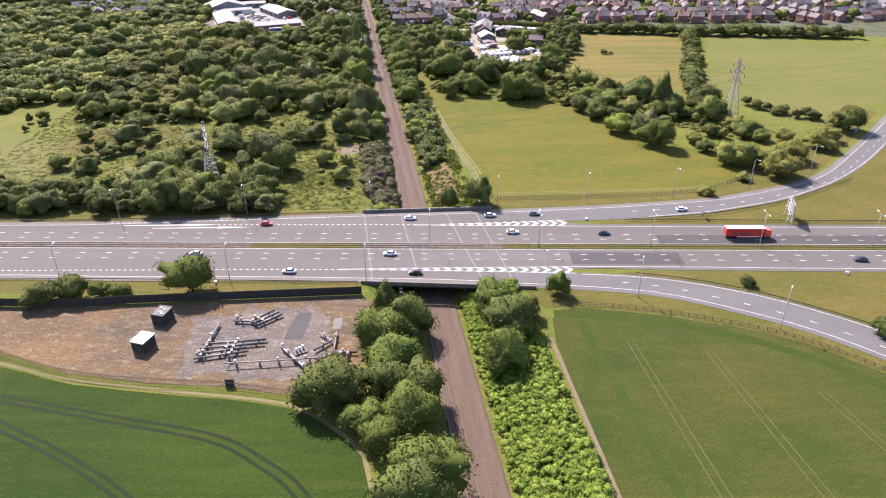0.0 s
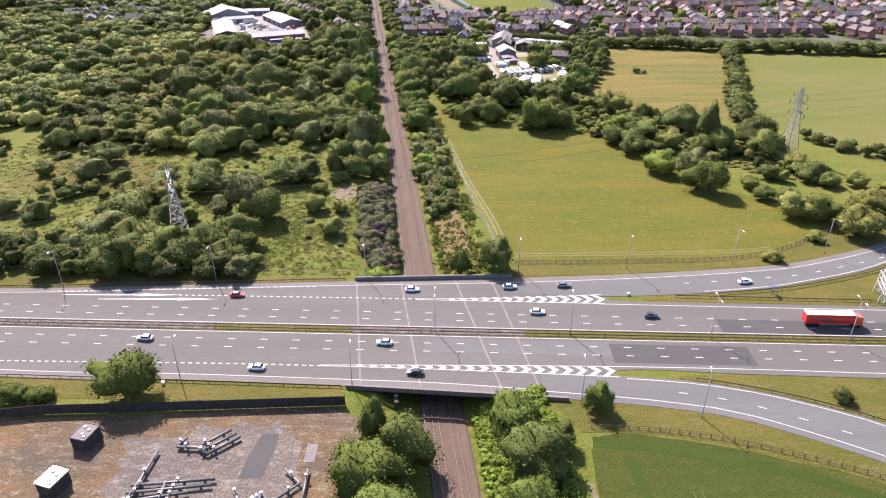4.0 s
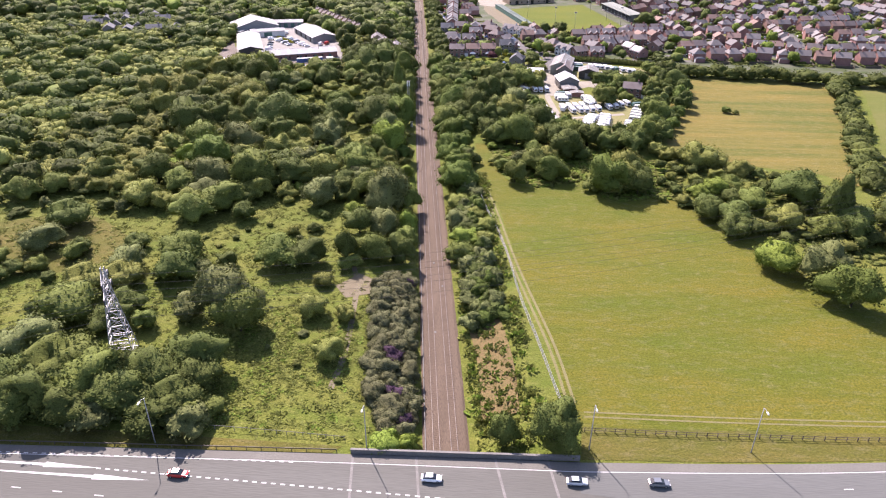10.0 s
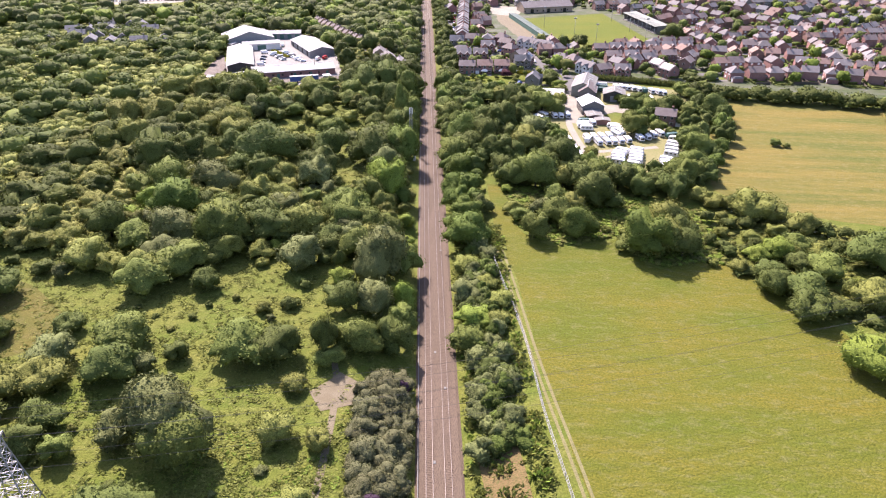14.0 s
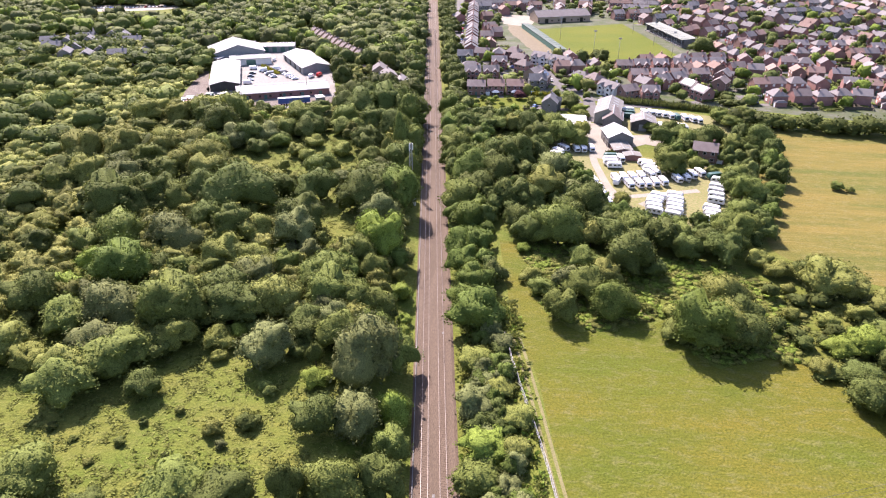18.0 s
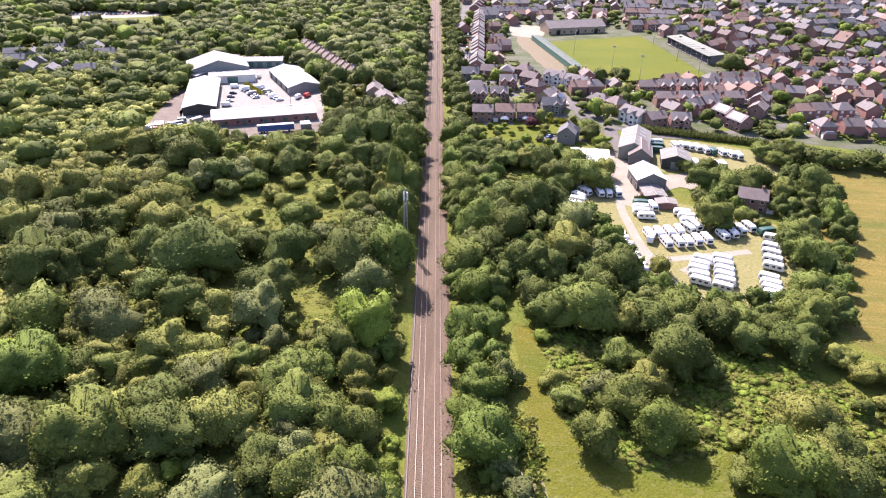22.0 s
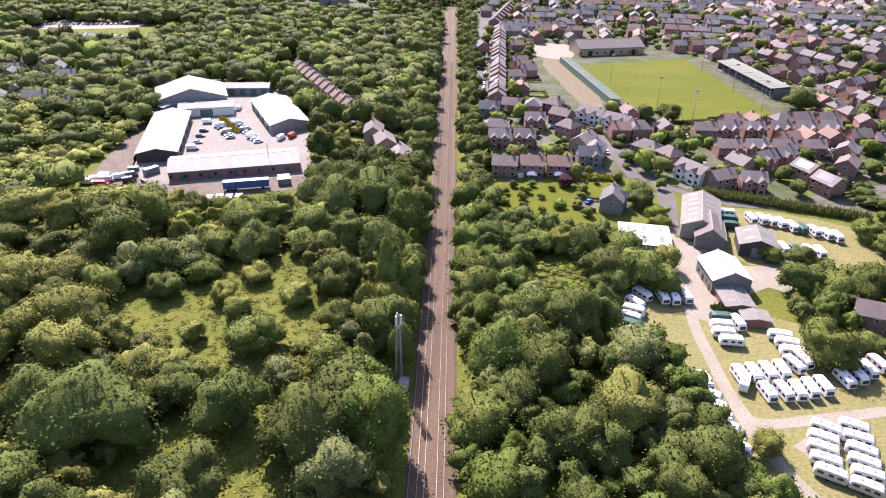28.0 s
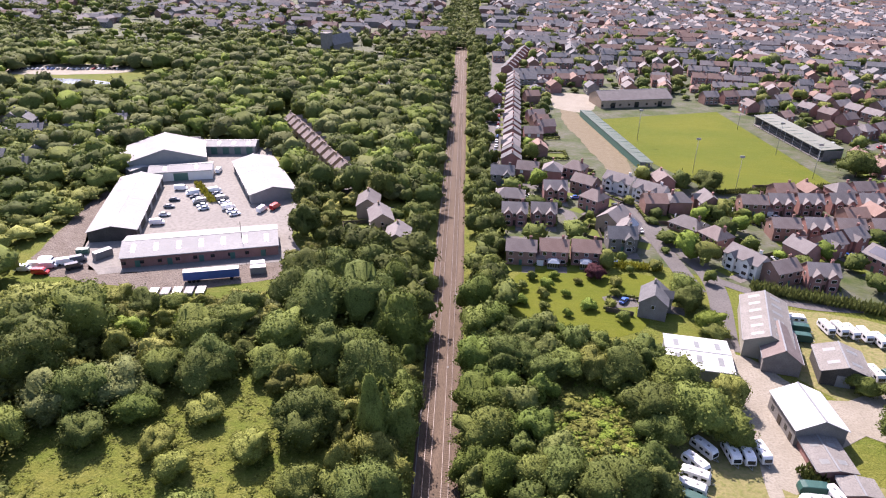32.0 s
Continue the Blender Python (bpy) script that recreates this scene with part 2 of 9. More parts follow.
ALONG = Vector((SLOPE, 1, 0)).normalized()
ACROSS = Vector((ALONG.y, -ALONG.x, 0))


def by_rail(u, v, z=0.0):
    """A point u metres to the right of the track's axis and v metres along it."""
    return Vector((-10.3, 197, z)) + ALONG * v + ACROSS * u


def to_rail(x, y):
    d = Vector((x + 10.3, y - 197, 0))
    return d.dot(ACROSS), d.dot(ALONG)


def ground_z(x, y):
    u = abs(to_rail(x, y)[0])
    return -5.0 if u < 6.5 else min(0.0, -5.0 + (u - 6.5) * 5.0 / 15.0)


def finish(name, bm, mat):
    me = bpy.data.meshes.new(name)
    bm.to_mesh(me)
    bm.free()
    for m in mat if isinstance(mat, (list, tuple)) else [mat]:
        me.materials.append(MATS[m])
    return me


def part(name, bm, mat, parent=None, label="", at=None):
    """One mesh object, from a bmesh or a mesh, under its thing."""
    ob = new(name, finish(name, bm, mat) if isinstance(bm, bmesh.types.BMesh) else bm)
    ob.parent = parent
    if at is not None:
        ob.matrix_basis = at
    if label:
        ob["label"] = label
    return ob


def box(bm, c, s, rz=0.0, mi=0, taper=1.0):
    """A box of size s on the centre of its foot c; taper narrows its top."""
    cs, sn = math.cos(radians(rz)), math.sin(radians(rz))
    vs = []
    for z in (0, 1):
        k = taper if z else 1.0
        for x, y in ((-1, -1), (1, -1), (1, 1), (-1, 1)):
            px, py = x * s[0] / 2 * k, y * s[1] / 2 * k
            vs.append(bm.verts.new((c[0] + px * cs - py * sn, c[1] + px * sn + py * cs, c[2] + z * s[2])))
    for f in ((3, 2, 1, 0), (4, 5, 6, 7), (0, 1, 5, 4), (1, 2, 6, 5), (2, 3, 7, 6), (3, 0, 4, 7)):
        bm.faces.new([vs[i] for i in f]).material_index = mi
    return vs


def beam(bm, a, b, w, h=None, mi=0):
    """A bar from a to b."""
    a, b = Vector(a), Vector(b)
    d = (b - a).normalized()
    side = d.cross(Vector((0, 0, 1)))
    side = Vector((1, 0, 0)) if side.length < 1e-3 else side.normalized()
    up = side.cross(d)
    h = h or w
    vs = [bm.verts.new(p + side * i * w / 2 + up * j * h / 2) for p in (a, b) for i, j in ((-1, -1), (1, -1), (1, 1), (-1, 1))]
    for f in ((0, 1, 2, 3), (7, 6, 5, 4), (0, 4, 5, 1), (1, 5, 6, 2), (2, 6, 7, 3), (3, 7, 4, 0)):
        bm.faces.new([vs[i] for i in f]).material_index = mi


def tube(bm, pts, r, n=8, mi=0):
    """A round tube through points; r a radius or one per point."""
    pts = [Vector(p) for p in pts]
    rings = []
    for i, p in enumerate(pts):
        d = (pts[min(i + 1, len(pts) - 1)] - pts[max(i - 1, 0)]).normalized()
        side = d.cross(Vector((0, 0, 1)))
        side = Vector((1, 0, 0)) if side.length < 1e-3 else side.normalized()
        up = side.cross(d)
        rr = r[i] if isinstance(r, (list, tuple)) else r
        rings.append([bm.verts.new(p + (side * math.cos(2 * math.pi * k / n) + up * math.sin(2 * math.pi * k / n)) * rr) for k in range(n)])
    for a, b in zip(rings, rings[1:]):
        for k in range(n):
            f = bm.faces.new((a[k], a[(k + 1) % n], b[(k + 1) % n], b[k]))
            f.material_index, f.smooth = mi, True
    bm.faces.new(rings[0][::-1]).material_index = mi
    bm.faces.new(rings[-1]).material_index = mi


def curve(pts, step=6.0):
    """A smooth line through points in the plan."""
    pts = [Vector((*p, 0)) if len(p) == 2 else Vector(p) for p in pts]
    if len(pts) < 3:
        n = max(2, int((pts[1] - pts[0]).length / step) + 1)
        return [pts[0].lerp(pts[1], i / (n - 1)) for i in range(n)]
    ext = [pts[0] * 2 - pts[1]] + pts + [pts[-1] * 2 - pts[-2]]
    out = []
    for i in range(1, len(ext) - 2):
        a, b, c, d = ext[i - 1 : i + 3]
        n = max(1, int((c - b).length / step))
        for k in range(n):
            t = k / n
            out.append(0.5 * (2 * b + (c - a) * t + (2 * a - 5 * b + 4 * c - d) * t * t + (3 * b - a - 3 * c + d) * t**3))
    return out + [pts[-1]]


def strip(name, left, right, z, mat, label="", kind="structure", step=6.0, thick=0.0, parent=None):
    """A sheet between two smooth edges."""
    a, b = curve(left, step), curve(right, step)
    n = max(len(a), len(b))
    pick = lambda c, i: c[min(len(c) - 1, round(i * (len(c) - 1) / (n - 1)))]  # noqa: E731
    bm = bmesh.new()
    rows = [(bm.verts.new((*pick(a, i).xy, z)), bm.verts.new((*pick(b, i).xy, z))) for i in range(n)]
    for p, q in zip(rows, rows[1:]):
        if (p[0].co - q[0].co).length + (p[1].co - q[1].co).length > 1e-4:
            bm.faces.new((p[0], p[1], q[1], q[0]))
    bmesh.ops.recalc_face_normals(bm, faces=bm.faces)
    for f in bm.faces:
        if f.normal.z < 0:
            f.normal_flip()
    ob = part(name, bm, mat, parent)
    return ob if parent else tagged(ob, label, "", "", kind)


def band(name, line, width, z, mat, label="", kind="structure", parent=None, step=6.0, follow=False):
    """A band of even width along a smooth line."""
    c = curve(line, step)
    bm = bmesh.new()
    rows = []
    for i, p in enumerate(c):
        d = (c[min(i + 1, len(c) - 1)] - c[max(i - 1, 0)]).normalized()
        s = Vector((d.y, -d.x, 0)) * width / 2
        rows.append([bm.verts.new((q.x, q.y, z + (ground_z(q.x, q.y) if follow else 0))) for q in (p - s, p + s)])
    for p, q in zip(rows, rows[1:]):
        bm.faces.new((p[0], p[1], q[1], q[0]))
    ob = part(name, bm, mat, parent)
    return ob if parent else tagged(ob, label, "", "", kind)


def area(name, outline, z, mat, label, kind="structure", ragged=0.8, step=5.0):
    """A flat patch of ground within a smooth, slightly ragged outline."""
    rnd = random.Random(name)
    c = curve(list(outline) + [outline[0]], step)[:-1]
    bm = bmesh.new()
    bm.faces.new([bm.verts.new((p.x + rnd.uniform(-1, 1) * ragged, p.y + rnd.uniform(-1, 1) * ragged, z)) for p in c])
    bmesh.ops.triangulate(bm, faces=bm.faces)
    for f in bm.faces:
        f.normal_update()
        if f.normal.z < 0:
            f.normal_flip()
    return tagged(part(name, bm, mat), label, "", "", kind)


def mesh_of(name, verts, tris, quads, mat):
    """A mesh from arrays of corners, triangles and quads."""
    me = bpy.data.meshes.new(name)
    loops = np.concatenate([tris.ravel(), quads.ravel()]).astype(np.int32)
    nt, nq = len(tris), len(quads)
    me.vertices.add(len(verts)), me.loops.add(len(loops)), me.polygons.add(nt + nq)
    me.vertices.foreach_set("co", verts.astype(np.float32).ravel())
    me.loops.foreach_set("vertex_index", loops)
    me.polygons.foreach_set("loop_start", np.concatenate([np.arange(nt) * 3, nt * 3 + np.arange(nq) * 4]).astype(np.int32))
    me.update(calc_edges=True)
    me.materials.append(MATS[mat])
    return me


def inside(x, y, poly):
    hit = False
    for (ax, ay), (bx, by) in zip(poly, poly[1:] + poly[:1]):
        if (ay > y) != (by > y) and x < (bx - ax) * (y - ay) / (by - ay) + ax:
            hit = not hit
    return hit


# ---- plants ----
def ico(sub):
    bm = bmesh.new()
    bmesh.ops.create_icosphere(bm, subdivisions=sub, radius=1)
    v = np.array([q.co[:] for q in bm.verts])
    t = np.array([[q.index for q in f.verts] for f in bm.faces])
    bm.free()
    return v, t


ICO = {0: ico(1), 1: ico(2), 2: ico(3), 3: ico(4)}


def crown(seed, lobes=26, leaves=1500, leaf=0.05, core=3, flat=1.0, pointed=0.0, low=0.0, knob=0.40, sprays=0):
    """A crown about 1 in radius and 2 high, from its foot up: a lobed dome, its skin broken up by leaf clumps."""
    rng = np.random.default_rng(seed)
    k = np.arange(lobes) + 0.5
    z = 1 - k / lobes * 1.5
    a = k * 2.39996 + rng.uniform(0, 6)
    q = np.sqrt(np.maximum(1 - z * z, 0.02))
    cen = np.stack([np.cos(a) * q, np.sin(a) * q, z], 1) + rng.normal(size=(lobes, 3)) * 0.2
    cen *= rng.uniform(0.46, 0.84, lobes)[:, None]
    rad = rng.uniform(0.65, 1.3, lobes) * knob

    def skin(d):
        """How far the crown reaches in each direction, and the lobe that is met there."""
        along = d @ cen.T
        disc = rad[None] ** 2 - (cen**2).sum(1)[None] + along**2
        far = np.where(disc > 0, along + np.sqrt(np.maximum(disc, 0)), 0)
        w = far.argmax(1)
        return np.maximum(far.max(1), 0.45), w

    if sprays:
        d = rng.normal(size=(sprays, 3))
        d /= np.linalg.norm(d, axis=1)[:, None]
        tips = d * (skin(d)[0] * rng.uniform(0.86, 1.0, sprays))[:, None]
        cen, rad = np.concatenate([cen, tips]), np.concatenate([rad, rng.uniform(0.06, 0.17, sprays)])
    iv, it = ICO[core]
    d = iv / np.linalg.norm(iv, axis=1)[:, None]
    verts = d * (skin(d)[0] * rng.uniform(0.84, 0.98, len(d)))[:, None]
    d = rng.normal(size=(leaves * 2, 3))
    d /= np.linalg.norm(d, axis=1)[:, None]
    d = d[d[:, 2] > -0.6][:leaves]
    r, w = skin(d)
    n = len(d)
    pos = d * (r * rng.uniform(0.88, 1.06, n))[:, None]
    nrm = pos - cen[w]
    nrm = nrm / np.linalg.norm(nrm, axis=1)[:, None] + rng.normal(size=(n, 3)) * 0.7
    nrm /= np.linalg.norm(nrm, axis=1)[:, None]
    side = np.cross(nrm, rng.normal(size=nrm.shape))
    side /= np.linalg.norm(side, axis=1)[:, None]
    fore = np.cross(nrm, side)
    size = (leaf * rng.uniform(0.5, 1.4, n))[:, None]
    long = rng.uniform(0.8, 1.5, n)[:, None]
    quad = np.stack([pos + side * size * long, pos + fore * size * rng.uniform(0.5, 1, size.shape), pos - side * size * long * rng.uniform(0.6, 1, size.shape), pos - fore * size * rng.uniform(0.5, 1, size.shape)], 1)
    quads = len(verts) + np.arange(n * 4).reshape(-1, 4)
    v = np.concatenate([verts, quad.reshape(-1, 3)])
    if pointed:
        v[:, :2] *= (1 - pointed * np.clip((v[:, 2] + 1) / 2, 0, 1))[:, None]
    v[:, :2] *= (1 + 0.32 * np.clip(-v[:, 2], 0, 1))[:, None]
    v[:, 2] = np.maximum(v[:, 2] * flat + low + 1.0, 0.02)
    return v, it, quads


def trunk_mesh(seed):
    rnd = random.Random(seed)
    bm = bmesh.new()
    tube(bm, [(0, 0, -0.5), (0.02, 0, 0.3), (0.0, 0.03, 0.9), (0.03, 0.02, 1.5)], [0.11, 0.075, 0.06, 0.03], 7)
    for k in range(5):
        a = k * 1.3 + rnd.random()
        tube(bm, [(0, 0, 0.45 + 0.12 * k), (0.3 * math.cos(a), 0.3 * math.sin(a), 0.85 + 0.1 * k), (0.6 * math.cos(a), 0.6 * math.sin(a), 1.15 + 0.08 * k)], [0.045, 0.03, 0.012], 5)
    return finish("trunk", bm, "bark")


SHAPES = {
    "round": [crown(s, 19, 1750, 0.043, core=2, knob=0.38, sprays=150) for s in (1, 2, 3, 4, 5)],
    "tall": [crown(s, 18, 1500, 0.043, core=2, flat=1.1, pointed=0.45, knob=0.37, sprays=120) for s in (11, 12)],
    "bush": [crown(s, 15, 1100, 0.051, core=2, flat=0.95, low=-0.06, knob=0.42, sprays=100) for s in (21, 22, 23, 24)],
}
MID_SHAPES = [crown(s, 12, 420, 0.078, core=2, flat=0.95, knob=0.42, sprays=60) for s in range(51, 58)]
FAR_SHAPES = [crown(s, 12, 120, 0.115, core=1, flat=0.95, knob=0.46) for s in range(31, 37)]
DOT_SHAPES = [crown(s, 8, 34, 0.20, core=0, flat=0.95, knob=0.5) for s in range(91, 96)]
TINY_SHAPES = [crown(s, 9, 64, 0.15, core=1, flat=0.95, knob=0.5) for s in range(61, 66)]


def tuft(seed, blades, spread=1.0):
    """A low clump of blades and leaves that stand up and lean outwards."""
    rng = np.random.default_rng(seed)
    a, d = rng.uniform(0, 6.283, blades), rng.uniform(0, 1, blades) ** 0.6 * spread
    foot = np.stack([np.cos(a) * d, np.sin(a) * d, rng.uniform(0, 0.5, blades)], 1)
    lean = np.stack([np.cos(a), np.sin(a), np.zeros(blades)], 1) * rng.uniform(0.1, 0.6, (blades, 1)) + rng.normal(size=(blades, 3)) * 0.25
    lean[:, 2] = rng.uniform(0.5, 1.5, blades) * (1.25 - 0.6 * d)
    side = np.cross(lean, rng.normal(size=(blades, 3)))
    side /= np.linalg.norm(side, axis=1)[:, None]
    side *= rng.uniform(0.22, 0.42, (blades, 1))
    side[:, 2] *= 0.4
    v = np.stack([foot - side, foot + lean * 0.5 - side * 1.3, foot + lean, foot + lean * 0.5 + side * 1.3], 1)
    return v.reshape(-1, 3), np.zeros((0, 3), int), np.arange(blades * 4).reshape(-1, 4)


TUFTS = [tuft(s, 16) for s in range(41, 47)]
TRUNK = trunk_mesh(5)
PLANT_MESH = {}
TREES = []


def plant(x, y, r, h, shape="round", leaf="leaf_mid", label="", name="tree", trunk=True, group="", category="tree"):
    """One tree or bush with its crown and trunk, r its radius and h its height."""
    rnd = random.Random(f"{x:.1f} {y:.1f}")
    k = rnd.randrange(len(SHAPES[shape]))
    key = (shape, k, leaf)
    if key not in PLANT_MESH:
        PLANT_MESH[key] = mesh_of("crown", *SHAPES[shape][k], leaf)
    root = new(name)
    h = max(h, r * 1.5) * rnd.uniform(0.9, 1.1)
    a, b = r * rnd.uniform(0.92, 1.12), r * rnd.uniform(0.88, 1.08)
    z = ground_z(x, y)
    z -= 0.7 if z < 0 else 0
    root.matrix_basis = pose(x, y, z, 0, 0, rnd.uniform(0, 360))
    c = part("crown", PLANT_MESH[key], leaf, root)
    if trunk:
        c.matrix_basis = Matrix.Translation((0, 0, 0.04 * h)) @ Matrix.Diagonal((a, b, h * 0.96 / 2, 1))
        part("trunk", TRUNK, "bark", root).matrix_basis = Matrix.Diagonal((r * 0.7, r * 0.7, h * 0.5, 1))
    else:
        c.matrix_basis = Matrix.Translation((0, 0, -0.15)) @ Matrix.Diagonal((a, b, h / 2, 1))
        part("stem", TRUNK, "bark", root).matrix_basis = Matrix.Diagonal((r * 0.4, r * 0.4, h * 0.4, 1))
    TREES.append((x, y, r))
    return tagged(root, label or "leafy green broadleaf tree in full summer crown", category, group)


def thicket(name, spots, shapes, mats, label, category="woodland"):
    """Many plants nobody could count, as one mesh. spots: x, y, r, h, and which material."""
    rng = np.random.default_rng(len(spots))
    vs, ts, qs, tm, qm, off = [], [], [], [], [], 0
    for x, y, r, h, mi in spots:
        v, t, q = shapes[rng.integers(len(shapes))]
        a = rng.uniform(0, 6.283)
        rot = np.array([[math.cos(a), -math.sin(a), 0], [math.sin(a), math.cos(a), 0], [0, 0, 1]])
        vs.append((v @ rot.T) * (r, r, h / 2) + (x, y, ground_z(x, y) - 0.1))
        ts.append(t + off), qs.append(q + off)
        tm.append(np.full(len(t), mi)), qm.append(np.full(len(q), mi))
        off += len(v)
    me = mesh_of(name, np.concatenate(vs), np.concatenate(ts), np.concatenate(qs), mats[0])
    for m in mats[1:]:
        me.materials.append(MATS[m])
    me.polygons.foreach_set("material_index", np.concatenate(tm + qm).astype(np.int32))
    return tagged(new(name, me), label, category, "", "stuff")


def scatter(seed, n, x0, x1, y0, y1, ok, gap=0.0):
    """Random places in a rectangle that pass ok, gap apart."""
    rnd = random.Random(seed)
    out, cells = [], {}
    for _ in range(n):
        x, y = rnd.uniform(x0, x1), rnd.uniform(y0, y1)
        if not ok(x, y):
            continue
        if gap:
            cx, cy = int(x // gap), int(y // gap)
            if any((x - a) ** 2 + (y - b) ** 2 < gap * gap for i in (-1, 0, 1) for j in (-1, 0, 1) for a, b in cells.get((cx + i, cy + j), ())):
                continue
            cells.setdefault((cx, cy), []).append((x, y))
        out.append((x, y))
    return out

# ---- ground, cutting and railway ----
US = [-4000, -1500, -600, -250, -120, -60, -32, -21.5, -18, -14.5, -11, -8, -6.5, 6.5, 8, 11, 14.5, 18, 21.5, 32, 60, 120, 250, 600, 1500, 4000]
VS = [-3000, -600] + list(range(-260, 760, 10)) + [800, 1000, 1500, 2500, 4600]
bm = bmesh.new()
grid = []
for v in VS:
    row = []
    for u in US:
        q = by_rail(u, v)
        inner = 6.5 < abs(u) < 21
        row.append(bm.verts.new((q.x, q.y, ground_z(q.x, q.y) + (noise.noise((q.x * 0.15, q.y * 0.15, 3)) * 0.5 if inner else 0))))
    grid.append(row)
for a, b in zip(grid, grid[1:]):
    for i in range(len(US) - 1):
        bm.faces.new((a[i], a[i + 1], b[i + 1], b[i]))
tagged(part("ground", bm, "rough_ground"), "rough summer grassland with a railway cutting through it", "", "", "structure")

V0, V1 = -330, 820
bm = bmesh.new()
rows = []
for v in range(V0, V1 + 1, 5):
    rows.append([bm.verts.new(by_rail(u + noise.noise((u, v * 0.3, 1)) * 0.15, v, z)) for u, z in ((-5.6, -5.03), (-4.7, -4.72), (-0.6, -4.68), (0.6, -4.68), (4.5, -4.72), (5.3, -5.03))])
for a, b in zip(rows, rows[1:]):
    for i in range(5):
        bm.faces.new((a[i], a[i + 1], b[i + 1], b[i]))
track_bed = tagged(part("track_bed", bm, "ballast"), "brown stone ballast of a double track railway", "", "", "structure")
railway = tagged(new("railway_track"), "double track railway with worn steel rails on brown ballast", "railway")
for c in (-2.35, 1.75):
    for o in (-0.75, 0.75):
        bm = bmesh.new()
        beam(bm, by_rail(c + o, V0, -4.52), by_rail(c + o, V1, -4.52), 0.09, 0.16)
        part("rail", bm, "rail_steel", railway)
    bm = bmesh.new()
    for k in range(int((560 - V0) / 0.7)):
        p = by_rail(c, V0 + k * 0.7, -4.755)
        box(bm, p, (2.5, 0.26, 0.10), -7.04)
    tagged(part("sleeper", bm, "sleeper", railway), "", "", "", "stuff")
bm = bmesh.new()
beam(bm, by_rail(-4.9, -260, -4.55), by_rail(-4.9, 900, -4.55), 0.22, 0.25)
tagged(part("cable_trough", bm, "concrete"), "pale concrete cable trough beside the railway", "", "", "structure")
for u, v in ((2.4, 120), (-1.2, 22), (-0.4, 62), (1.9, 47), (-3.2, 240), (1.2, 290), (2.9, 330)):
    bm = bmesh.new()
    box(bm, (0, 0, 0), (0.6, 0.9, 0.10), taper=0.94)
    tagged(part("track_box", bm, "concrete", at=Matrix.Translation(by_rail(u, v, -4.66)) @ pose(0, 0, 0, 0, 0, 7)), "small pale equipment cover between the rails", "equipment box", "covers on the track")

# ---- fields ----
area("field_crop_near", [(-400, 140), (-400, -300), (0, -300), (-6, 0), (-14.5, 32), (-17, 40), (-25.5, 49.5), (-38.5, 57.5), (-67, 62.5), (-97, 68), (-117, 75), (-200, 96), (-320, 118)], 0.05, "field_crop", "dark green cereal field with curved tramlines", ragged=0.2)
area("field_crop_right", [(37.3, 28), (44, -40), (80, -300), (400, -300), (400, -60), (160, 20), (118, 63), (98.5, 81), (70, 92.5), (50, 97.5), (36, 98), (32.5, 84), (35, 52)], 0.05, "field_crop_pale", "green cereal field with pale tramlines", ragged=0.2)
area("field_meadow", [(-8.7, 366), (-1.1, 363.7), (2.8, 331), (8.7, 319.6), (15.2, 314.8), (22.8, 315.6), (30.8, 321), (33.7, 319), (41.8, 326), (40.7, 315), (44.8, 306.5), (48.6, 302.7), (60.8, 308.7), (68.6, 308.9), (75.3, 301.4), (86.9, 286.7), (101, 253), (116, 236), (133, 212), (130, 201), (110, 184.5), (60, 180), (23.5, 178.5), (19.5, 200), (11, 245), (2.5, 296), (-4.6, 330)], 0.05, "field_meadow", "grazed meadow of yellow and green grass", ragged=0.4)
area("field_hay", [(118, 498), (160, 492), (203, 484), (190, 430), (172, 372), (152, 328), (138, 340), (110, 348), (82, 368), (90, 400), (95, 432), (104, 470)], 0.05, "field_hay", "dry yellow hay field", ragged=0.4)
area("field_far", [(222, 498), (300, 450), (420, 400), (420, 300), (250, 300), (205, 262), (178, 292), (168, 346), (190, 400)], 0.05, "field_far", "open pale green pasture", ragged=0.4)
area("clearing", [(-128, 262), (-118, 250), (-140, 232), (-175, 236), (-180, 262), (-150, 275)], 0.04, "verge_grass", "open grassy clearing in scrub")
area("dry_field", [(-230, 200), (-200, 190), (-172, 182), (-154, 184), (-158, 212), (-185, 246), (-230, 266)], 0.046, "field_far", "pale grass field beside scrub")

for z, pts in enumerate(([(-140, 71), (-109.3, 63.2), (-79.5, 55.4), (-52, 48.2), (-38.6, 40.1), (-28.5, 31.2), (-18, 14)], [(-140, 69), (-109.8, 61.3), (-80, 53.5), (-53, 46.2), (-40, 38.4), (-30.3, 29.6), (-20, 12)], [(-150, 78), (-104.3, 54), (-83.1, 42.7), (-64.7, 30.5), (-48, 14)], [(-151, 76), (-105.3, 52.2), (-84.1, 41), (-66, 29), (-49.6, 12.4)])):
    band("tramline", pts, 0.9, 0.07 + z * 0.006, "crop_track", "dark wheel track pressed into a green crop", step=3)
for a, b in (((52, 82), (58, 26)), ((53.8, 82), (60.2, 26)), ((72, 77), (79, 26)), ((73.8, 77), (81.2, 26)), ((94, 60), (103, 24)), ((95.8, 60), (105, 24))):
    band("tramline", [a, b], 0.30, 0.07, "tramline", "pale wheel track in a cereal field")
band("headland", [(34, 96), (58, 92), (82, 84), (104, 69), (124, 48)], 3.4, 0.06, "crop_headland", "darker green headland round a crop", step=3)
band("headland", [(41, 92), (45, 60), (50, 26)], 2.6, 0.065, "crop_headland", "darker green headland round a crop", step=3)
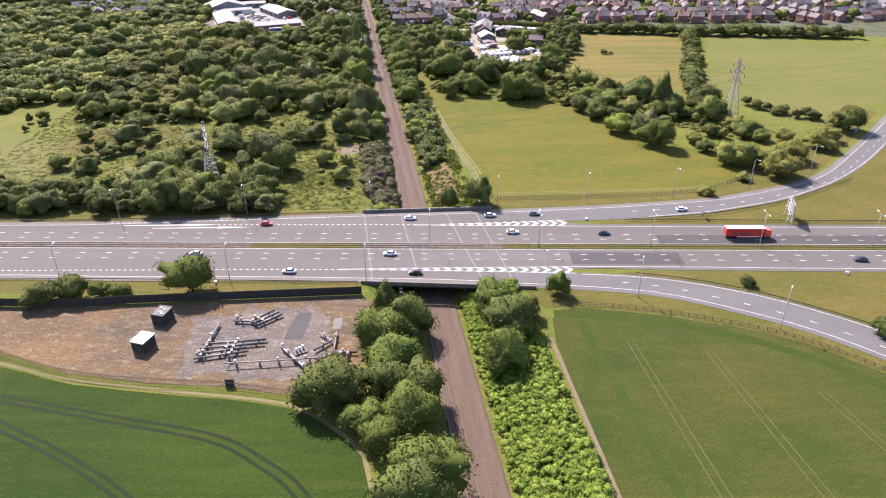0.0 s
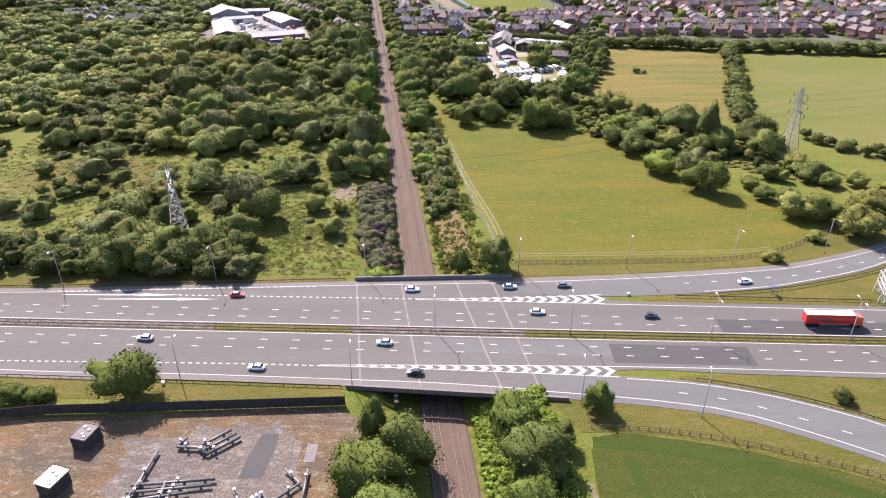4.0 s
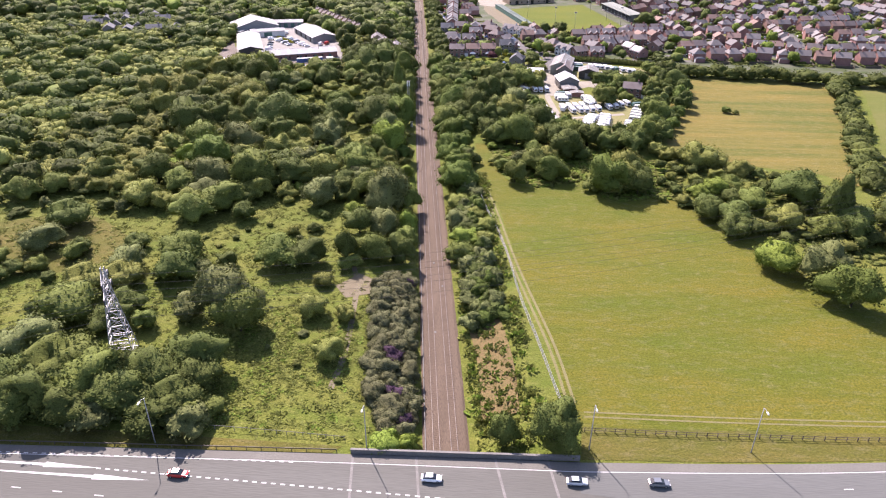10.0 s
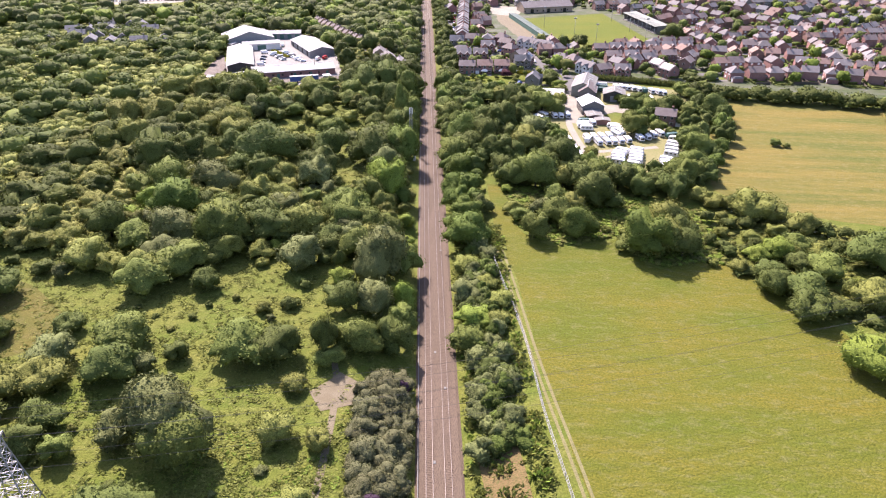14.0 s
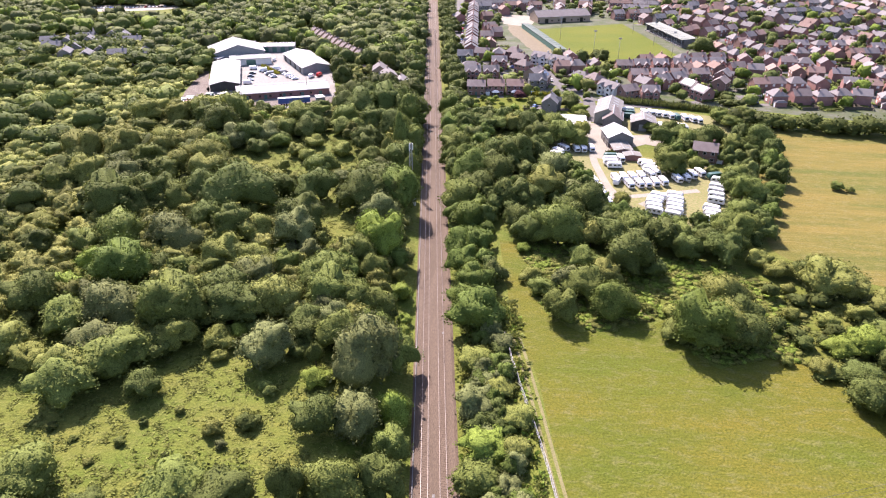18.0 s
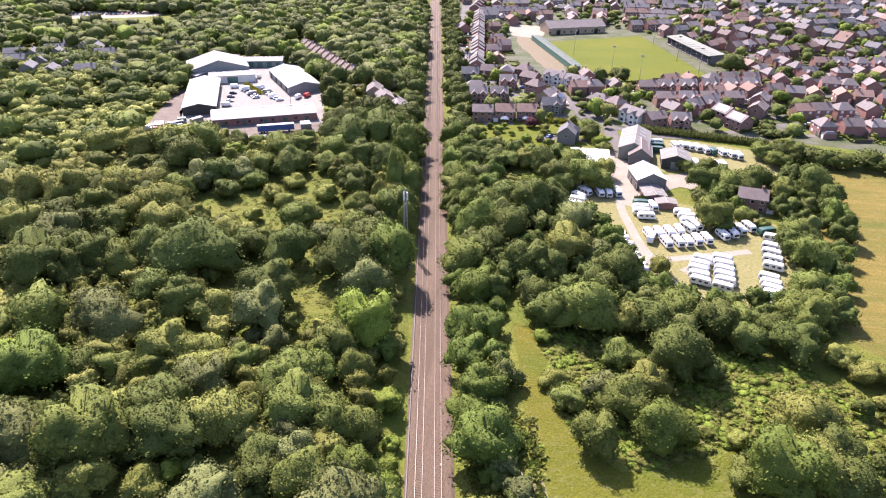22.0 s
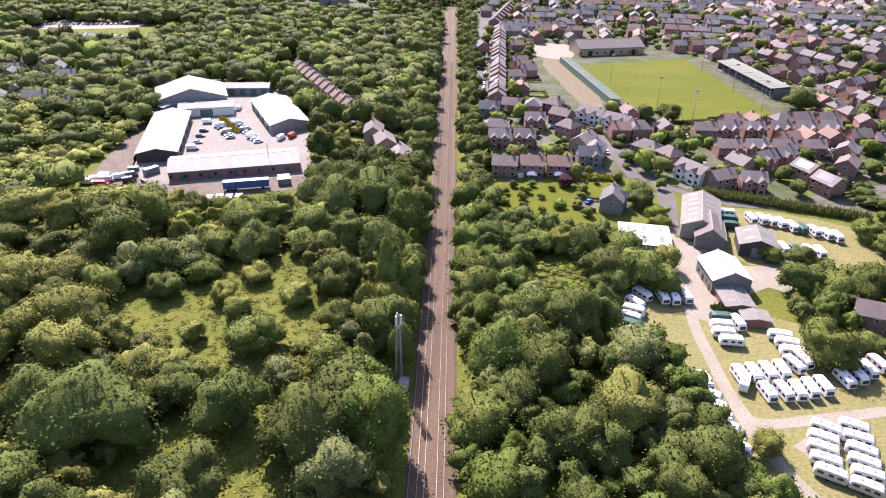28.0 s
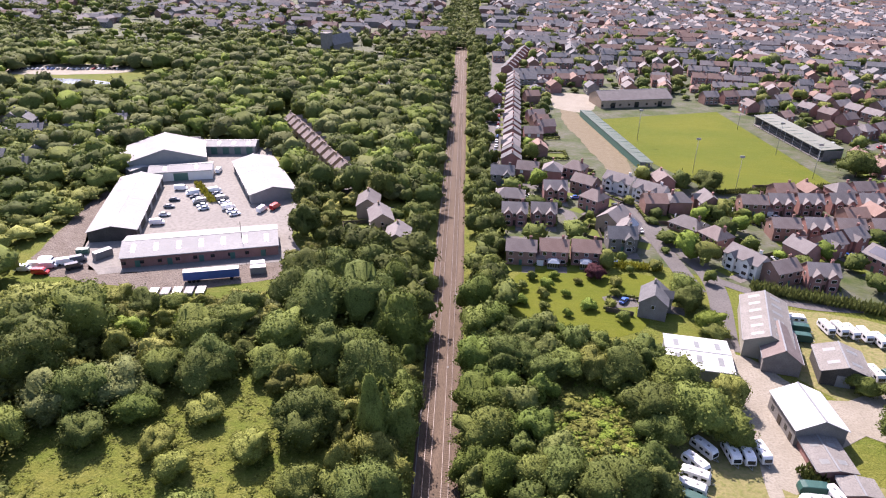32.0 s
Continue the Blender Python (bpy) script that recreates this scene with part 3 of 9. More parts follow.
band("footpath", [(31.3, 84), (33.5, 62), (36.8, 28), (40, -10)], 1.0, 0.08, "dirt_path", "narrow trodden dirt path beside a crop")
band("footpath", [(-14.2, 30), (-17, 41), (-25.5, 50.5), (-38.5, 58.6), (-67, 63.8), (-97, 69.4), (-117, 76.4), (-180, 93)], 1.1, 0.08, "dry_grass", "trodden path round the edge of a crop")
for o in (0, 1.7):
    band("farm_track", [(20.4 + o, 186), (17.2 + o, 208), (10.2 + o, 240), (6.0 + o, 261), (0.8 + o, 291), (-3.4 + o, 312)], 0.75, 0.08, "dry_grass", "pale wheel rut of a field track")
for o in (0, 1.6):
    band("farm_track", [(24, 181.5 + o), (60, 182.4 + o), (100, 184.5 + o), (112, 187 + o)], 0.5, 0.08, "dry_grass", "pale wheel rut along a field edge")

# ---- motorway ----
def med(x):
    return 138.2 - 0.034 * x


FAR_EDGE = [(-420, 166), (-250, 163), (-163, 161.2), (-125, 161.0), (-80, 163.0), (-32, 165.2), (21, 167.0)]
SLIP_FAR_OUT = [(21, 167.0), (50, 169.0), (75, 171.2), (100, 174.4), (120, 178.8), (158, 195), (190, 224.6), (243, 283), (290, 345), (330, 420)]
SLIP_FAR_IN = [(21, 158.6), (49, 156.6), (80, 158.6), (100, 161.4), (114.5, 165.2), (141, 174.8), (174.5, 195.8), (212, 231.5), (262, 290), (305, 350), (345, 415)]
NEAR_EDGE = [(-420, 128), (-250, 123.5), (-140, 119.8), (-100, 117.6), (-67, 116.9), (-24, 114.8), (0, 113.4), (25, 110.9)]
SLIP_NEAR_OUT = [(25, 110.9), (43, 108.8), (58, 106.4), (73, 102.2), (100, 87.4), (118, 71.5), (145, 42), (180, 0), (215, -50), (330, -205), (450, -365)]
SLIP_NEAR_IN = [(25, 121.8), (46.8, 118.9), (62, 117.2), (76.6, 113.8), (91, 108.2), (106.3, 100), (126, 84.4), (152, 56), (189, 10), (225, -42), (341, -197), (461, -357)]
strip("motorway_far", FAR_EDGE, [(x, med(x) + 1.7) for x in (-420, -250, -163, -125, -80, -32, 21)], 0.10, "asphalt_motorway", "grey asphalt motorway carriageway with worn lanes")
strip("motorway_far", [(21, 167), (49, 155.0), (75, 153.2), (110, 152.0), (200, 149), (420, 142)], [(x, med(x) + 1.7) for x in (21, 49, 75, 110, 200, 420)], 0.10, "asphalt_motorway", "grey asphalt motorway carriageway with worn lanes")
strip("slip_road", SLIP_FAR_OUT, SLIP_FAR_IN, 0.12, "asphalt_slip", "pale asphalt slip road curving away from a motorway")
strip("motorway_near", [(x, med(x) - 1.7) for x in (-420, -250, -140, -100, -67, -24, 0, 25)], NEAR_EDGE, 0.10, "asphalt_motorway", "grey asphalt motorway carriageway with worn lanes")
strip("motorway_near", [(x, med(x) - 1.7) for x in (25, 45, 80, 150, 420)], [(25, 110.9), (45, 121.2), (80, 119.8), (150, 116.8), (420, 107)], 0.10, "asphalt_motorway", "grey asphalt motorway carriageway with worn lanes")
strip("slip_road", SLIP_NEAR_IN, SLIP_NEAR_OUT, 0.12, "asphalt_slip", "pale asphalt slip road curving away from a motorway")
strip("median", [(x, med(x) + 1.7) for x in (-420, 420)], [(x, med(x) - 1.7) for x in (-420, 420)], 0.14, "verge_grass", "grassy central reservation between barriers", step=20)
strip("median_gravel", [(x, med(x) + 1.5) for x in (-26, 23)], [(x, med(x) - 1.5) for x in (-26, 23)], 0.17, "gravel_grey", "stony central reservation over a bridge")
strip("median_gravel", [(x, med(x) + 1.5) for x in (-420, -65)], [(x, med(x) - 1.5) for x in (-420, -65)], 0.17, "gravel_grey", "stony central reservation")


def offset(line, d):
    c = curve(line, 6)
    out = []
    for i, p in enumerate(c):
        q = (c[min(i + 1, len(c) - 1)] - c[max(i - 1, 0)]).normalized()
        out.append((p.x + q.y * d, p.y - q.x * d))
    return out


def dashes(name, line, length, gap, width, z, label):
    """Painted marks along a line, one mesh for the broken line."""
    c = curve(line, 3)
    bm = bmesh.new()
    s, nxt = 0.0, 0.0
    for a, b in zip(c, c[1:]):
        l = (b - a).length
        while nxt < s + l:
            p = a.lerp(b, (nxt - s) / l)
            box(bm, (p.x, p.y, z), (length, width, 0.012), math.degrees(math.atan2(b.y - a.y, b.x - a.x)))
            nxt += length + gap
        s += l
    return tagged(part(name, bm, "line_white"), label, "", "", "stuff")


for s, edge in ((1, 1), (-1, -1)):
    for o in (5.5, 9.15):
        dashes("lane_line", [(-400, med(-400) + s * o), (400, med(400) + s * o)], 2.0, 7.0, 0.20, 0.115, "broken white lane line on a motorway")
    band("edge_line", [(-400, med(-400) + s * 2.2), (400, med(400) + s * 2.2)], 0.17, 0.125, "line_white", "white edge line of a carriageway")
band("edge_line", offset(FAR_EDGE, 2.6), 0.17, 0.125, "line_white", "white edge line of a carriageway")
band("edge_line", offset(SLIP_FAR_OUT, 2.6), 0.17, 0.135, "line_white", "white edge line of a slip road")
band("edge_line", offset(SLIP_FAR_IN[2:], -0.9), 0.17, 0.135, "line_white", "white edge line of a slip road")
band("edge_line", offset(NEAR_EDGE, -2.6), 0.17, 0.125, "line_white", "white edge line of a carriageway")
band("edge_line", offset(SLIP_NEAR_OUT, -2.2), 0.17, 0.135, "line_white", "white edge line of a slip road")
band("edge_line", offset(SLIP_NEAR_IN[1:], 0.9), 0.17, 0.135, "line_white", "white edge line of a slip road")
band("edge_line", [(46, 152.4), (110, 150.0), (400, 139.5)], 0.17, 0.125, "line_white", "white edge line of a carriageway")
band("edge_line", [(44, 122.9), (80, 121.8), (150, 118.8), (400, 110)], 0.17, 0.125, "line_white", "white edge line of a carriageway")
dashes("slip_line", offset(SLIP_FAR_OUT[2:], 7.0), 2.0, 7.0, 0.2, 0.137, "broken white line on a slip road")
dashes("slip_line", offset(SLIP_NEAR_OUT[2:], -6.2), 2.0, 7.0, 0.2, 0.137, "broken white line on a slip road")
dashes("slip_line", [(-80, 156.9), (-30, 155.6), (-8, 155.0)], 1.0, 1.0, 0.3, 0.117, "short white dashes of a diverging lane")
dashes("slip_line", [(-120, 159), (-80, 160.6), (-40, 162)], 1.0, 1.0, 0.2, 0.117, "short white dashes of a diverging lane")
dashes("slip_line", [(-400, 131), (-140, 125.2), (-60, 123.8), (-30, 122.8)], 1.0, 1.0, 0.3, 0.117, "short white dashes of a diverging lane")
band("edge_line", [(-8, 155.0), (10, 155.2), (30, 156.0), (48, 157.6)], 0.17, 0.137, "line_white", "white line beside a painted island")
band("edge_line", [(-8, 154.6), (10, 153.9), (30, 153.2), (48, 152.6)], 0.17, 0.137, "line_white", "white line beside a painted island")
band("edge_line", [(-32, 122.9), (-10, 122.0), (18, 120.4), (45, 118.6)], 0.17, 0.137, "line_white", "white line beside a painted island")
band("edge_line", [(-32, 123.2), (-10, 123.2), (18, 123.1), (45, 122.8)], 0.17, 0.137, "line_white", "white line beside a painted island")


def chevrons(x0, x1, n, lo, hi, tip):
    """Painted arrowheads in a widening island; lo and hi give its edges at x."""
    bm = bmesh.new()
    for k in range(n):
        x = x0 + (x1 - x0) * k / (n - 1)
        a, b = lo(x), hi(x)
        m, reach = (a + b) / 2, (b - a) * 0.55 * tip
        for y0, y1 in ((a, m), (b, m)):
            vs = [bm.verts.new(q) for q in ((x - reach, y0, 0.14), (x - reach + 1.5, y0, 0.14), (x + 1.5, y1, 0.14), (x, y1, 0.14))]
            f = bm.faces.new(vs)
            f.normal_update()
            if f.normal.z < 0:
                f.normal_flip()
    return tagged(part("chevron_marking", bm, "line_white"), "white painted chevrons on a traffic island", "", "", "stuff")


chevrons(2, 47, 14, lambda x: 154.2 - (x - 2) * 0.034, lambda x: 155.2 + (x - 2) * 0.047, 1)
chevrons(-22, 43, 19, lambda x: 122.4 - (x + 22) * 0.052, lambda x: 123.2 - (x + 22) * 0.004, 1)


def arrow(x, y):
    bm = bmesh.new()
    bm.faces.new([bm.verts.new(q) for q in ((x, y - 0.12, 0.14), (x + 24, y - 0.35, 0.14), (x + 24, y - 0.75, 0.14), (x + 36, y, 0.14), (x + 24, y + 0.75, 0.14), (x + 24, y + 0.35, 0.14), (x, y + 0.12, 0.14))])
    tagged(part("lane_arrow", bm, "line_white"), "long white arrow painted on a motorway lane", "", "", "structure")


arrow(-116, 157.0), arrow(-104, 154.6)
# joints and repairs of the surface
for a, b in (((-27.2, 164.9), (-20.5, 115.2)), ((-13.5, 165.8), (-5.3, 113.9)), ((3.5, 166.5), (15.2, 112)), ((14.8, 166.8), (24.8, 111)), ):
    band("deck_joint", [a, b], 0.55, 0.123, "concrete", "pale joint across a bridge deck")
strip("asphalt_patch", [(78, med(78) + 9.0), (170, med(170) + 9.0)], [(78, med(78) + 2.6), (170, med(170) + 2.6)], 0.108, "asphalt_dark", "darker resurfaced stretch of motorway")
strip("asphalt_patch", [(45, med(45) - 4.0), (82, med(82) - 4.0)], [(45, med(45) - 12.2), (82, med(82) - 12.2)], 0.108, "asphalt_dark", "darker resurfaced stretch of motorway")
strip("asphalt_patch", [(-5, med(-5) - 3.4), (45, med(45) - 3.4)], [(-5, med(-5) - 9.2), (45, med(45) - 9.2)], 0.106, "asphalt_slip", "greyer resurfaced stretch of motorway")
strip("hard_shoulder", FAR_EDGE, offset(FAR_EDGE, 2.3), 0.113, "asphalt_shoulder", "paler hard shoulder of a motorway")
strip("hard_shoulder", NEAR_EDGE, offset(NEAR_EDGE, -2.3), 0.113, "asphalt_shoulder", "paler hard shoulder of a motorway")
strip("hard_shoulder", SLIP_FAR_OUT, offset(SLIP_FAR_OUT, 2.3), 0.13, "asphalt_shoulder", "paler hard strip of a slip road")

# verges
strip("verge", [(-420, 175), (-163, 168.5), (-80, 168), (-30, 167.6)], [(-420, 166.2), (-250, 163.2), (-163, 161.4), (-125, 161.2), (-80, 163.2), (-32, 165.4)], 0.06, "verge_grass", "rough grass verge")
strip("verge", [(23, 178.3), (60, 179.8), (110, 184.5), (131, 200), (150, 212), (185, 245), (230, 300)], [(22, 168), (50, 169.6), (75, 171.8), (100, 175), (120, 179.4), (158, 195.6), (238, 283)], 0.06, "verge_grass", "rough grass verge")
strip("verge", [(-420, 127), (-140, 119.6), (-67, 116.7), (-24, 114.6)], [(-420, 119), (-140, 111.5), (-67, 109.5), (-24, 110)], 0.06, "verge_grass", "rough grass verge")
strip("verge_gore", [(60, 157), (80, 158.2), (100, 161), (114, 164.6), (140, 174), (172, 194), (210, 229), (262, 288), (305, 349), (345, 414)], [(60, 154.6), (80, 153.4), (110, 152.4), (150, 151), (200, 149.4), (280, 146.6), (360, 144), (420, 142.4)], 0.055, "verge_grass", "rough grass between a motorway and its slip road")
strip("verge_gore", [(60, 119.2), (80, 119.6), (110, 118.2), (150, 116.5), (220, 114), (300, 111), (420, 106.6)], [(60, 118.0), (76, 114.2), (92, 108.2), (107, 100), (127, 84.2), (153, 55.4), (190, 9.4), (225, -42)], 0.055, "verge_grass", "rough grass between a motorway and its slip road")
strip("verge", [(26, 111.2), (43, 109.2), (58, 106.8), (73, 102.6), (100, 87.8), (118, 71.9), (145, 42.4), (180, 0)], [(32, 99), (50, 98), (70, 93), (98, 81.5), (118, 63.5), (140, 38), (172, -4)], 0.06, "verge_grass", "rough grass verge")

# ---- bridge ----
bridge = tagged(new("motorway_bridge"), "long concrete motorway bridge over a railway cutting", "bridge")
bm = bmesh.new()
vs = [[bm.verts.new((x, y, z)) for x, y in ((-27.6, 165.4), (21.4, 167.2), (30.5, 110.0), (-8, 113.6), (-24, 114.6))] for z in (-1.15, 0.085)]
n = 5
bm.faces.new(vs[0][::-1]), bm.faces.new(vs[1])
for i in range(n):
    bm.faces.new((vs[0][i], vs[0][(i + 1) % n], vs[1][(i + 1) % n], vs[1][i]))
bmesh.ops.recalc_face_normals(bm, faces=bm.faces)
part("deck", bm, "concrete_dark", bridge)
for a, b, h in (((-27.8, 165.75), (21.6, 167.7), 1.15), ((-24, 114.2), (30.8, 109.7), 0.95)):
    bm = bmesh.new()
    beam(bm, (*a, h / 2 - 0.1), (*b, h / 2 - 0.1), 0.42, h + 0.2)
    beam(bm, (*a, h + 0.08), (*b, h + 0.08), 0.56, 0.14)
    part("parapet", bm, "concrete", bridge, "grey concrete parapet wall")
for u in (-11.5, 11.5):
    bm = bmesh.new()
    a, b = by_rail(u, -86), by_rail(u, -30.5)
    beam(bm, (a.x, a.y, -3.2), (b.x, b.y, -3.2), 1.0, 4.2)
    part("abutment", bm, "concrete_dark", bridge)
for u, v in ((9.4, -84), (9.4, -70), (9.4, -57), (9.4, -44)):
    bm = bmesh.new()
    p = by_rail(u, v)
    tube(bm, [(p.x, p.y, -4.6), (p.x, p.y, -1.1)], 0.55, 12)
    part("pier", bm, "concrete", bridge)

material("dead_bracken", (0.106, 0.072, 0.030), (0.141, 0.097, 0.041), 0.3, c=(0.070, 0.069, 0.020), fine=8, bump=0.5, contrast=0.8)
band("dead_bracken", [by_rail(13, -16), by_rail(14, 0), by_rail(13.6, 14), by_rail(12.6, 24)], 9, 0.42, "dead_bracken", "dry reddish bracken on a railway bank", follow=True, step=2)

# ---- single trees and bushes, by place ----
B = dict(shape="bush", trunk=False, name="bush", category="bush")
for x, y, r, h, leaf in ((-106.9, 170.4, 6.2, 8.7, "leaf_dark"), (-92.7, 171.2, 5.7, 7.9, "leaf_dark"), (-103.2, 173.6, 7.4, 10.4, "leaf_dark"), (-78.3, 174.4, 5.5, 7.7, "leaf_dark"), (-84.2, 175.9, 6.7, 9.3, "leaf_dark"), (-70.9, 176.1, 5.5, 7.6, "leaf_dark"), (-114.1, 180.4, 6.9, 9.6, "leaf_dark"), (-93.5, 180.6, 7.4, 10.3, "leaf_mid"), (-77.8, 182.9, 7.5, 10.4, "leaf_dark"), (-68.3, 183.1, 5.9, 8.2, "leaf_dark"), (-103.6, 183.5, 8.0, 11.2, "leaf_mid"), (-72.9, 189.7, 7.9, 11.0, "leaf_dark"), (-117.8, 191.9, 7.7, 10.8, "leaf_grey"), (-40.1, 197.7, 3.9, 5.4, "leaf_olive"), (-104.0, 207.6, 5.2, 7.3, "leaf_dark"), (-93.9, 207.8, 3.4, 4.8, "leaf_mid"), (-124.0, 209.4, 4.6, 6.4, "leaf_dark"), (-117.1, 210.2, 8.1, 11.4, "leaf_mid"), (-83.3, 213.4, 4.3, 6.0, "leaf_grey")):
    plant(x, y, r, h, leaf=leaf, label="rounded green bush in rough grassland", group="bushes in the scrub", **B)
for x, y, r, h, leaf in ((-102.6, 215.8, 4.5, 6.3, "leaf_dark"), (-39.5, 216.0, 3.2, 4.5, "leaf_olive"), (-49.0, 217.4, 4.6, 6.4, "leaf_olive"), (-119.6, 224.2, 6.7, 9.3, "leaf_olive"), (-110.6, 228.4, 5.3, 7.4, "leaf_olive"), (-50.0, 234.3, 3.0, 4.2, "leaf_olive"), (-143.8, 234.5, 2.5, 3.5, "leaf_olive"), (-96.2, 235.2, 6.4, 8.9, "leaf_dark"), (-112.9, 237.7, 5.3, 7.4, "leaf_grey"), (-90.0, 238.0, 3.4, 4.7, "leaf_grey"), (-83.8, 243.4, 3.2, 4.5, "leaf_dark"), (-66.3, 244.7, 6.7, 9.3, "leaf_mid"), (-43.7, 244.8, 3.4, 4.8, "leaf_mid"), (-58.4, 245.9, 6.3, 8.8, "leaf_dark"), (-99.4, 247.0, 7.1, 9.9, "leaf_mid"), (-135.5, 248.1, 3.6, 5.1, "leaf_dark"), (-148.2, 249.0, 6.1, 8.5, "leaf_grey"), (-117.7, 251.7, 4.1, 5.8, "leaf_dark"), (-149.5, 266.2, 6.2, 8.7, "leaf_dark")):
    plant(x, y, r, h, leaf=leaf, label="rounded green bush in rough grassland", group="bushes in the scrub", **B)
for x, y, r, h, leaf in ((-68.3, 266.6, 2.1, 2.9, "leaf_olive"), (-61.0, 269.3, 2.3, 3.3, "leaf_dark"), (-62.0, 270.0, 2.2, 3.1, "leaf_dark"), (-78.5, 272.0, 1.2, 1.7, "leaf_olive"), (-106.5, 274.9, 7.0, 9.7, "leaf_mid"), (-89.6, 276.7, 4.7, 6.6, "leaf_dark"), (-108.7, 279.4, 6.4, 8.9, "leaf_olive"), (-59.8, 280.5, 1.8, 2.6, "leaf_dark"), (-61.9, 282.2, 1.9, 2.7, "leaf_mid"), (-123.4, 283.5, 4.9, 6.9, "leaf_scrub"), (-49.7, 285.2, 3.1, 4.3, "leaf_bright"), (-99.9, 285.5, 7.7, 10.7, "leaf_mid"), (-131.5, 286.6, 6.4, 8.9, "leaf_olive"), (-178.6, 287.1, 6.6, 9.3, "leaf_mid"), (-106.2, 290.4, 6.8, 9.6, "leaf_grey"), (-94.9, 290.9, 4.7, 6.6, "leaf_dark"), (-77.3, 291.7, 1.8, 2.5, "leaf_scrub"), (-64.1, 292.8, 7.0, 9.8, "leaf_grey"), (-93.3, 293.4, 1.5, 2.2, "leaf_olive")):
    plant(x, y, r, h, leaf=leaf, label="rounded green bush in rough grassland", group="bushes in the scrub", **B)
for x, y, r, h, leaf in ((-170.6, 294.3, 6.1, 8.6, "leaf_mid"), (-90.0, 295.8, 5.7, 8.0, "leaf_scrub"), (-57.4, 296.0, 3.1, 4.3, "leaf_dark"), (-79.5, 297.4, 4.3, 6.0, "leaf_scrub"), (-102.2, 297.7, 4.1, 5.7, "leaf_scrub"), (-144.4, 298.0, 5.8, 8.2, "leaf_scrub"), (-121.6, 300.5, 6.7, 9.4, "leaf_mid"), (-76.2, 302.3, 3.3, 4.7, "leaf_bright"), (-72.2, 303.9, 2.8, 3.9, "leaf_mid"), (-87.2, 306.3, 4.5, 6.4, "leaf_dark"), (-133.2, 317.0, 4.0, 5.6, "leaf_bright"), (-104.2, 329.8, 5.3, 7.5, "leaf_mid")):
    plant(x, y, r, h, leaf=leaf, label="rounded green bush in rough grassland", group="bushes in the scrub", **B)
for x, y, r, h, leaf in ((-67.0, 208.1, 7.4, 12.9, "leaf_mid"), (-73.2, 215.1, 9.3, 16.2, "leaf_grey"), (-37.9, 251.9, 5.4, 9.5, "leaf_mid"), (-45.4, 269.2, 5.1, 8.9, "leaf_dark"), (-37.1, 272.5, 5.4, 9.4, "leaf_grey"), (-57.1, 300.9, 5.0, 8.8, "leaf_dark"), (-47.8, 302.0, 5.2, 9.1, "leaf_mid"), (-94.7, 303.5, 8.9, 15.5, "leaf_mid"), (-112.1, 303.7, 8.2, 14.3, "leaf_grey"), (-135.5, 306.2, 7.0, 12.2, "leaf_dark"), (-57.4, 306.4, 5.0, 8.8, "leaf_dark"), (-50.7, 306.7, 5.3, 9.3, "leaf_grey"), (-113.7, 307.5, 6.5, 11.4, "leaf_dark"), (-94.0, 309.1, 7.5, 13.1, "leaf_olive"), (-80.1, 309.3, 7.8, 13.7, "leaf_dark"), (-88.9, 311.0, 5.9, 10.4, "leaf_dark"), (-69.5, 313.6, 7.0, 12.2, "leaf_olive"), (-85.6, 314.5, 7.2, 12.5, "leaf_dark"), (-44.5, 317.4, 6.0, 10.6, "leaf_mid")):
    plant(x, y, r, h, "round", leaf, "rounded green bush in rough grassland", group="bushes in the scrub")
for x, y, r, h, leaf in ((-47.7, 318.6, 5.6, 9.8, "leaf_mid"), (-55.3, 319.1, 6.7, 11.7, "leaf_mid"), (-119.3, 322.6, 7.7, 13.5, "leaf_green"), (-59.6, 323.7, 4.7, 8.2, "leaf_dark"), (-80.6, 326.6, 5.9, 10.4, "leaf_grey"), (-110.7, 328.1, 5.8, 10.2, "leaf_dark")):
    plant(x, y, r, h, "round", leaf, "rounded green bush in rough grassland", group="bushes in the scrub")
for x, y, r, h, leaf in ((-130.5, 330.1, 5.8, 8.1, "leaf_bright"), (-95.4, 331.3, 4.9, 6.8, "leaf_mid"), (-82.9, 331.3, 5.7, 8.0, "leaf_olive"), (-109.3, 334.8, 5.7, 7.9, "leaf_olive"), (-79.0, 335.1, 4.4, 6.2, "leaf_olive"), (-143.4, 342.4, 5.5, 7.7, "leaf_mid"), (-95.8, 399.7, 4.9, 6.8, "leaf_dark"), (-102.9, 401.5, 6.2, 8.6, "leaf_olive"), (-124.1, 414.7, 4.9, 6.8, "leaf_dark"), (-72.5, 417.0, 2.2, 3.1, "leaf_mid"), (-100.9, 417.4, 3.3, 4.6, "leaf_scrub"), (-94.3, 430.3, 3.9, 5.4, "leaf_scrub"), (-101.2, 436.2, 4.0, 5.5, "leaf_scrub"), (-118.8, 436.3, 4.9, 6.9, "leaf_dark"), (-80.0, 438.4, 4.3, 6.0, "leaf_scrub"), (-83.0, 441.1, 2.6, 3.7, "leaf_scrub"), (-130.6, 442.9, 6.2, 8.6, "leaf_grey"), (-111.4, 445.9, 5.2, 7.3, "leaf_green"), (-95.9, 448.8, 4.2, 5.8, "leaf_scrub")):
    plant(x, y, r, h, leaf=leaf, label="broad green tree in dense mixed woodland", group="trees in the wood", **B)
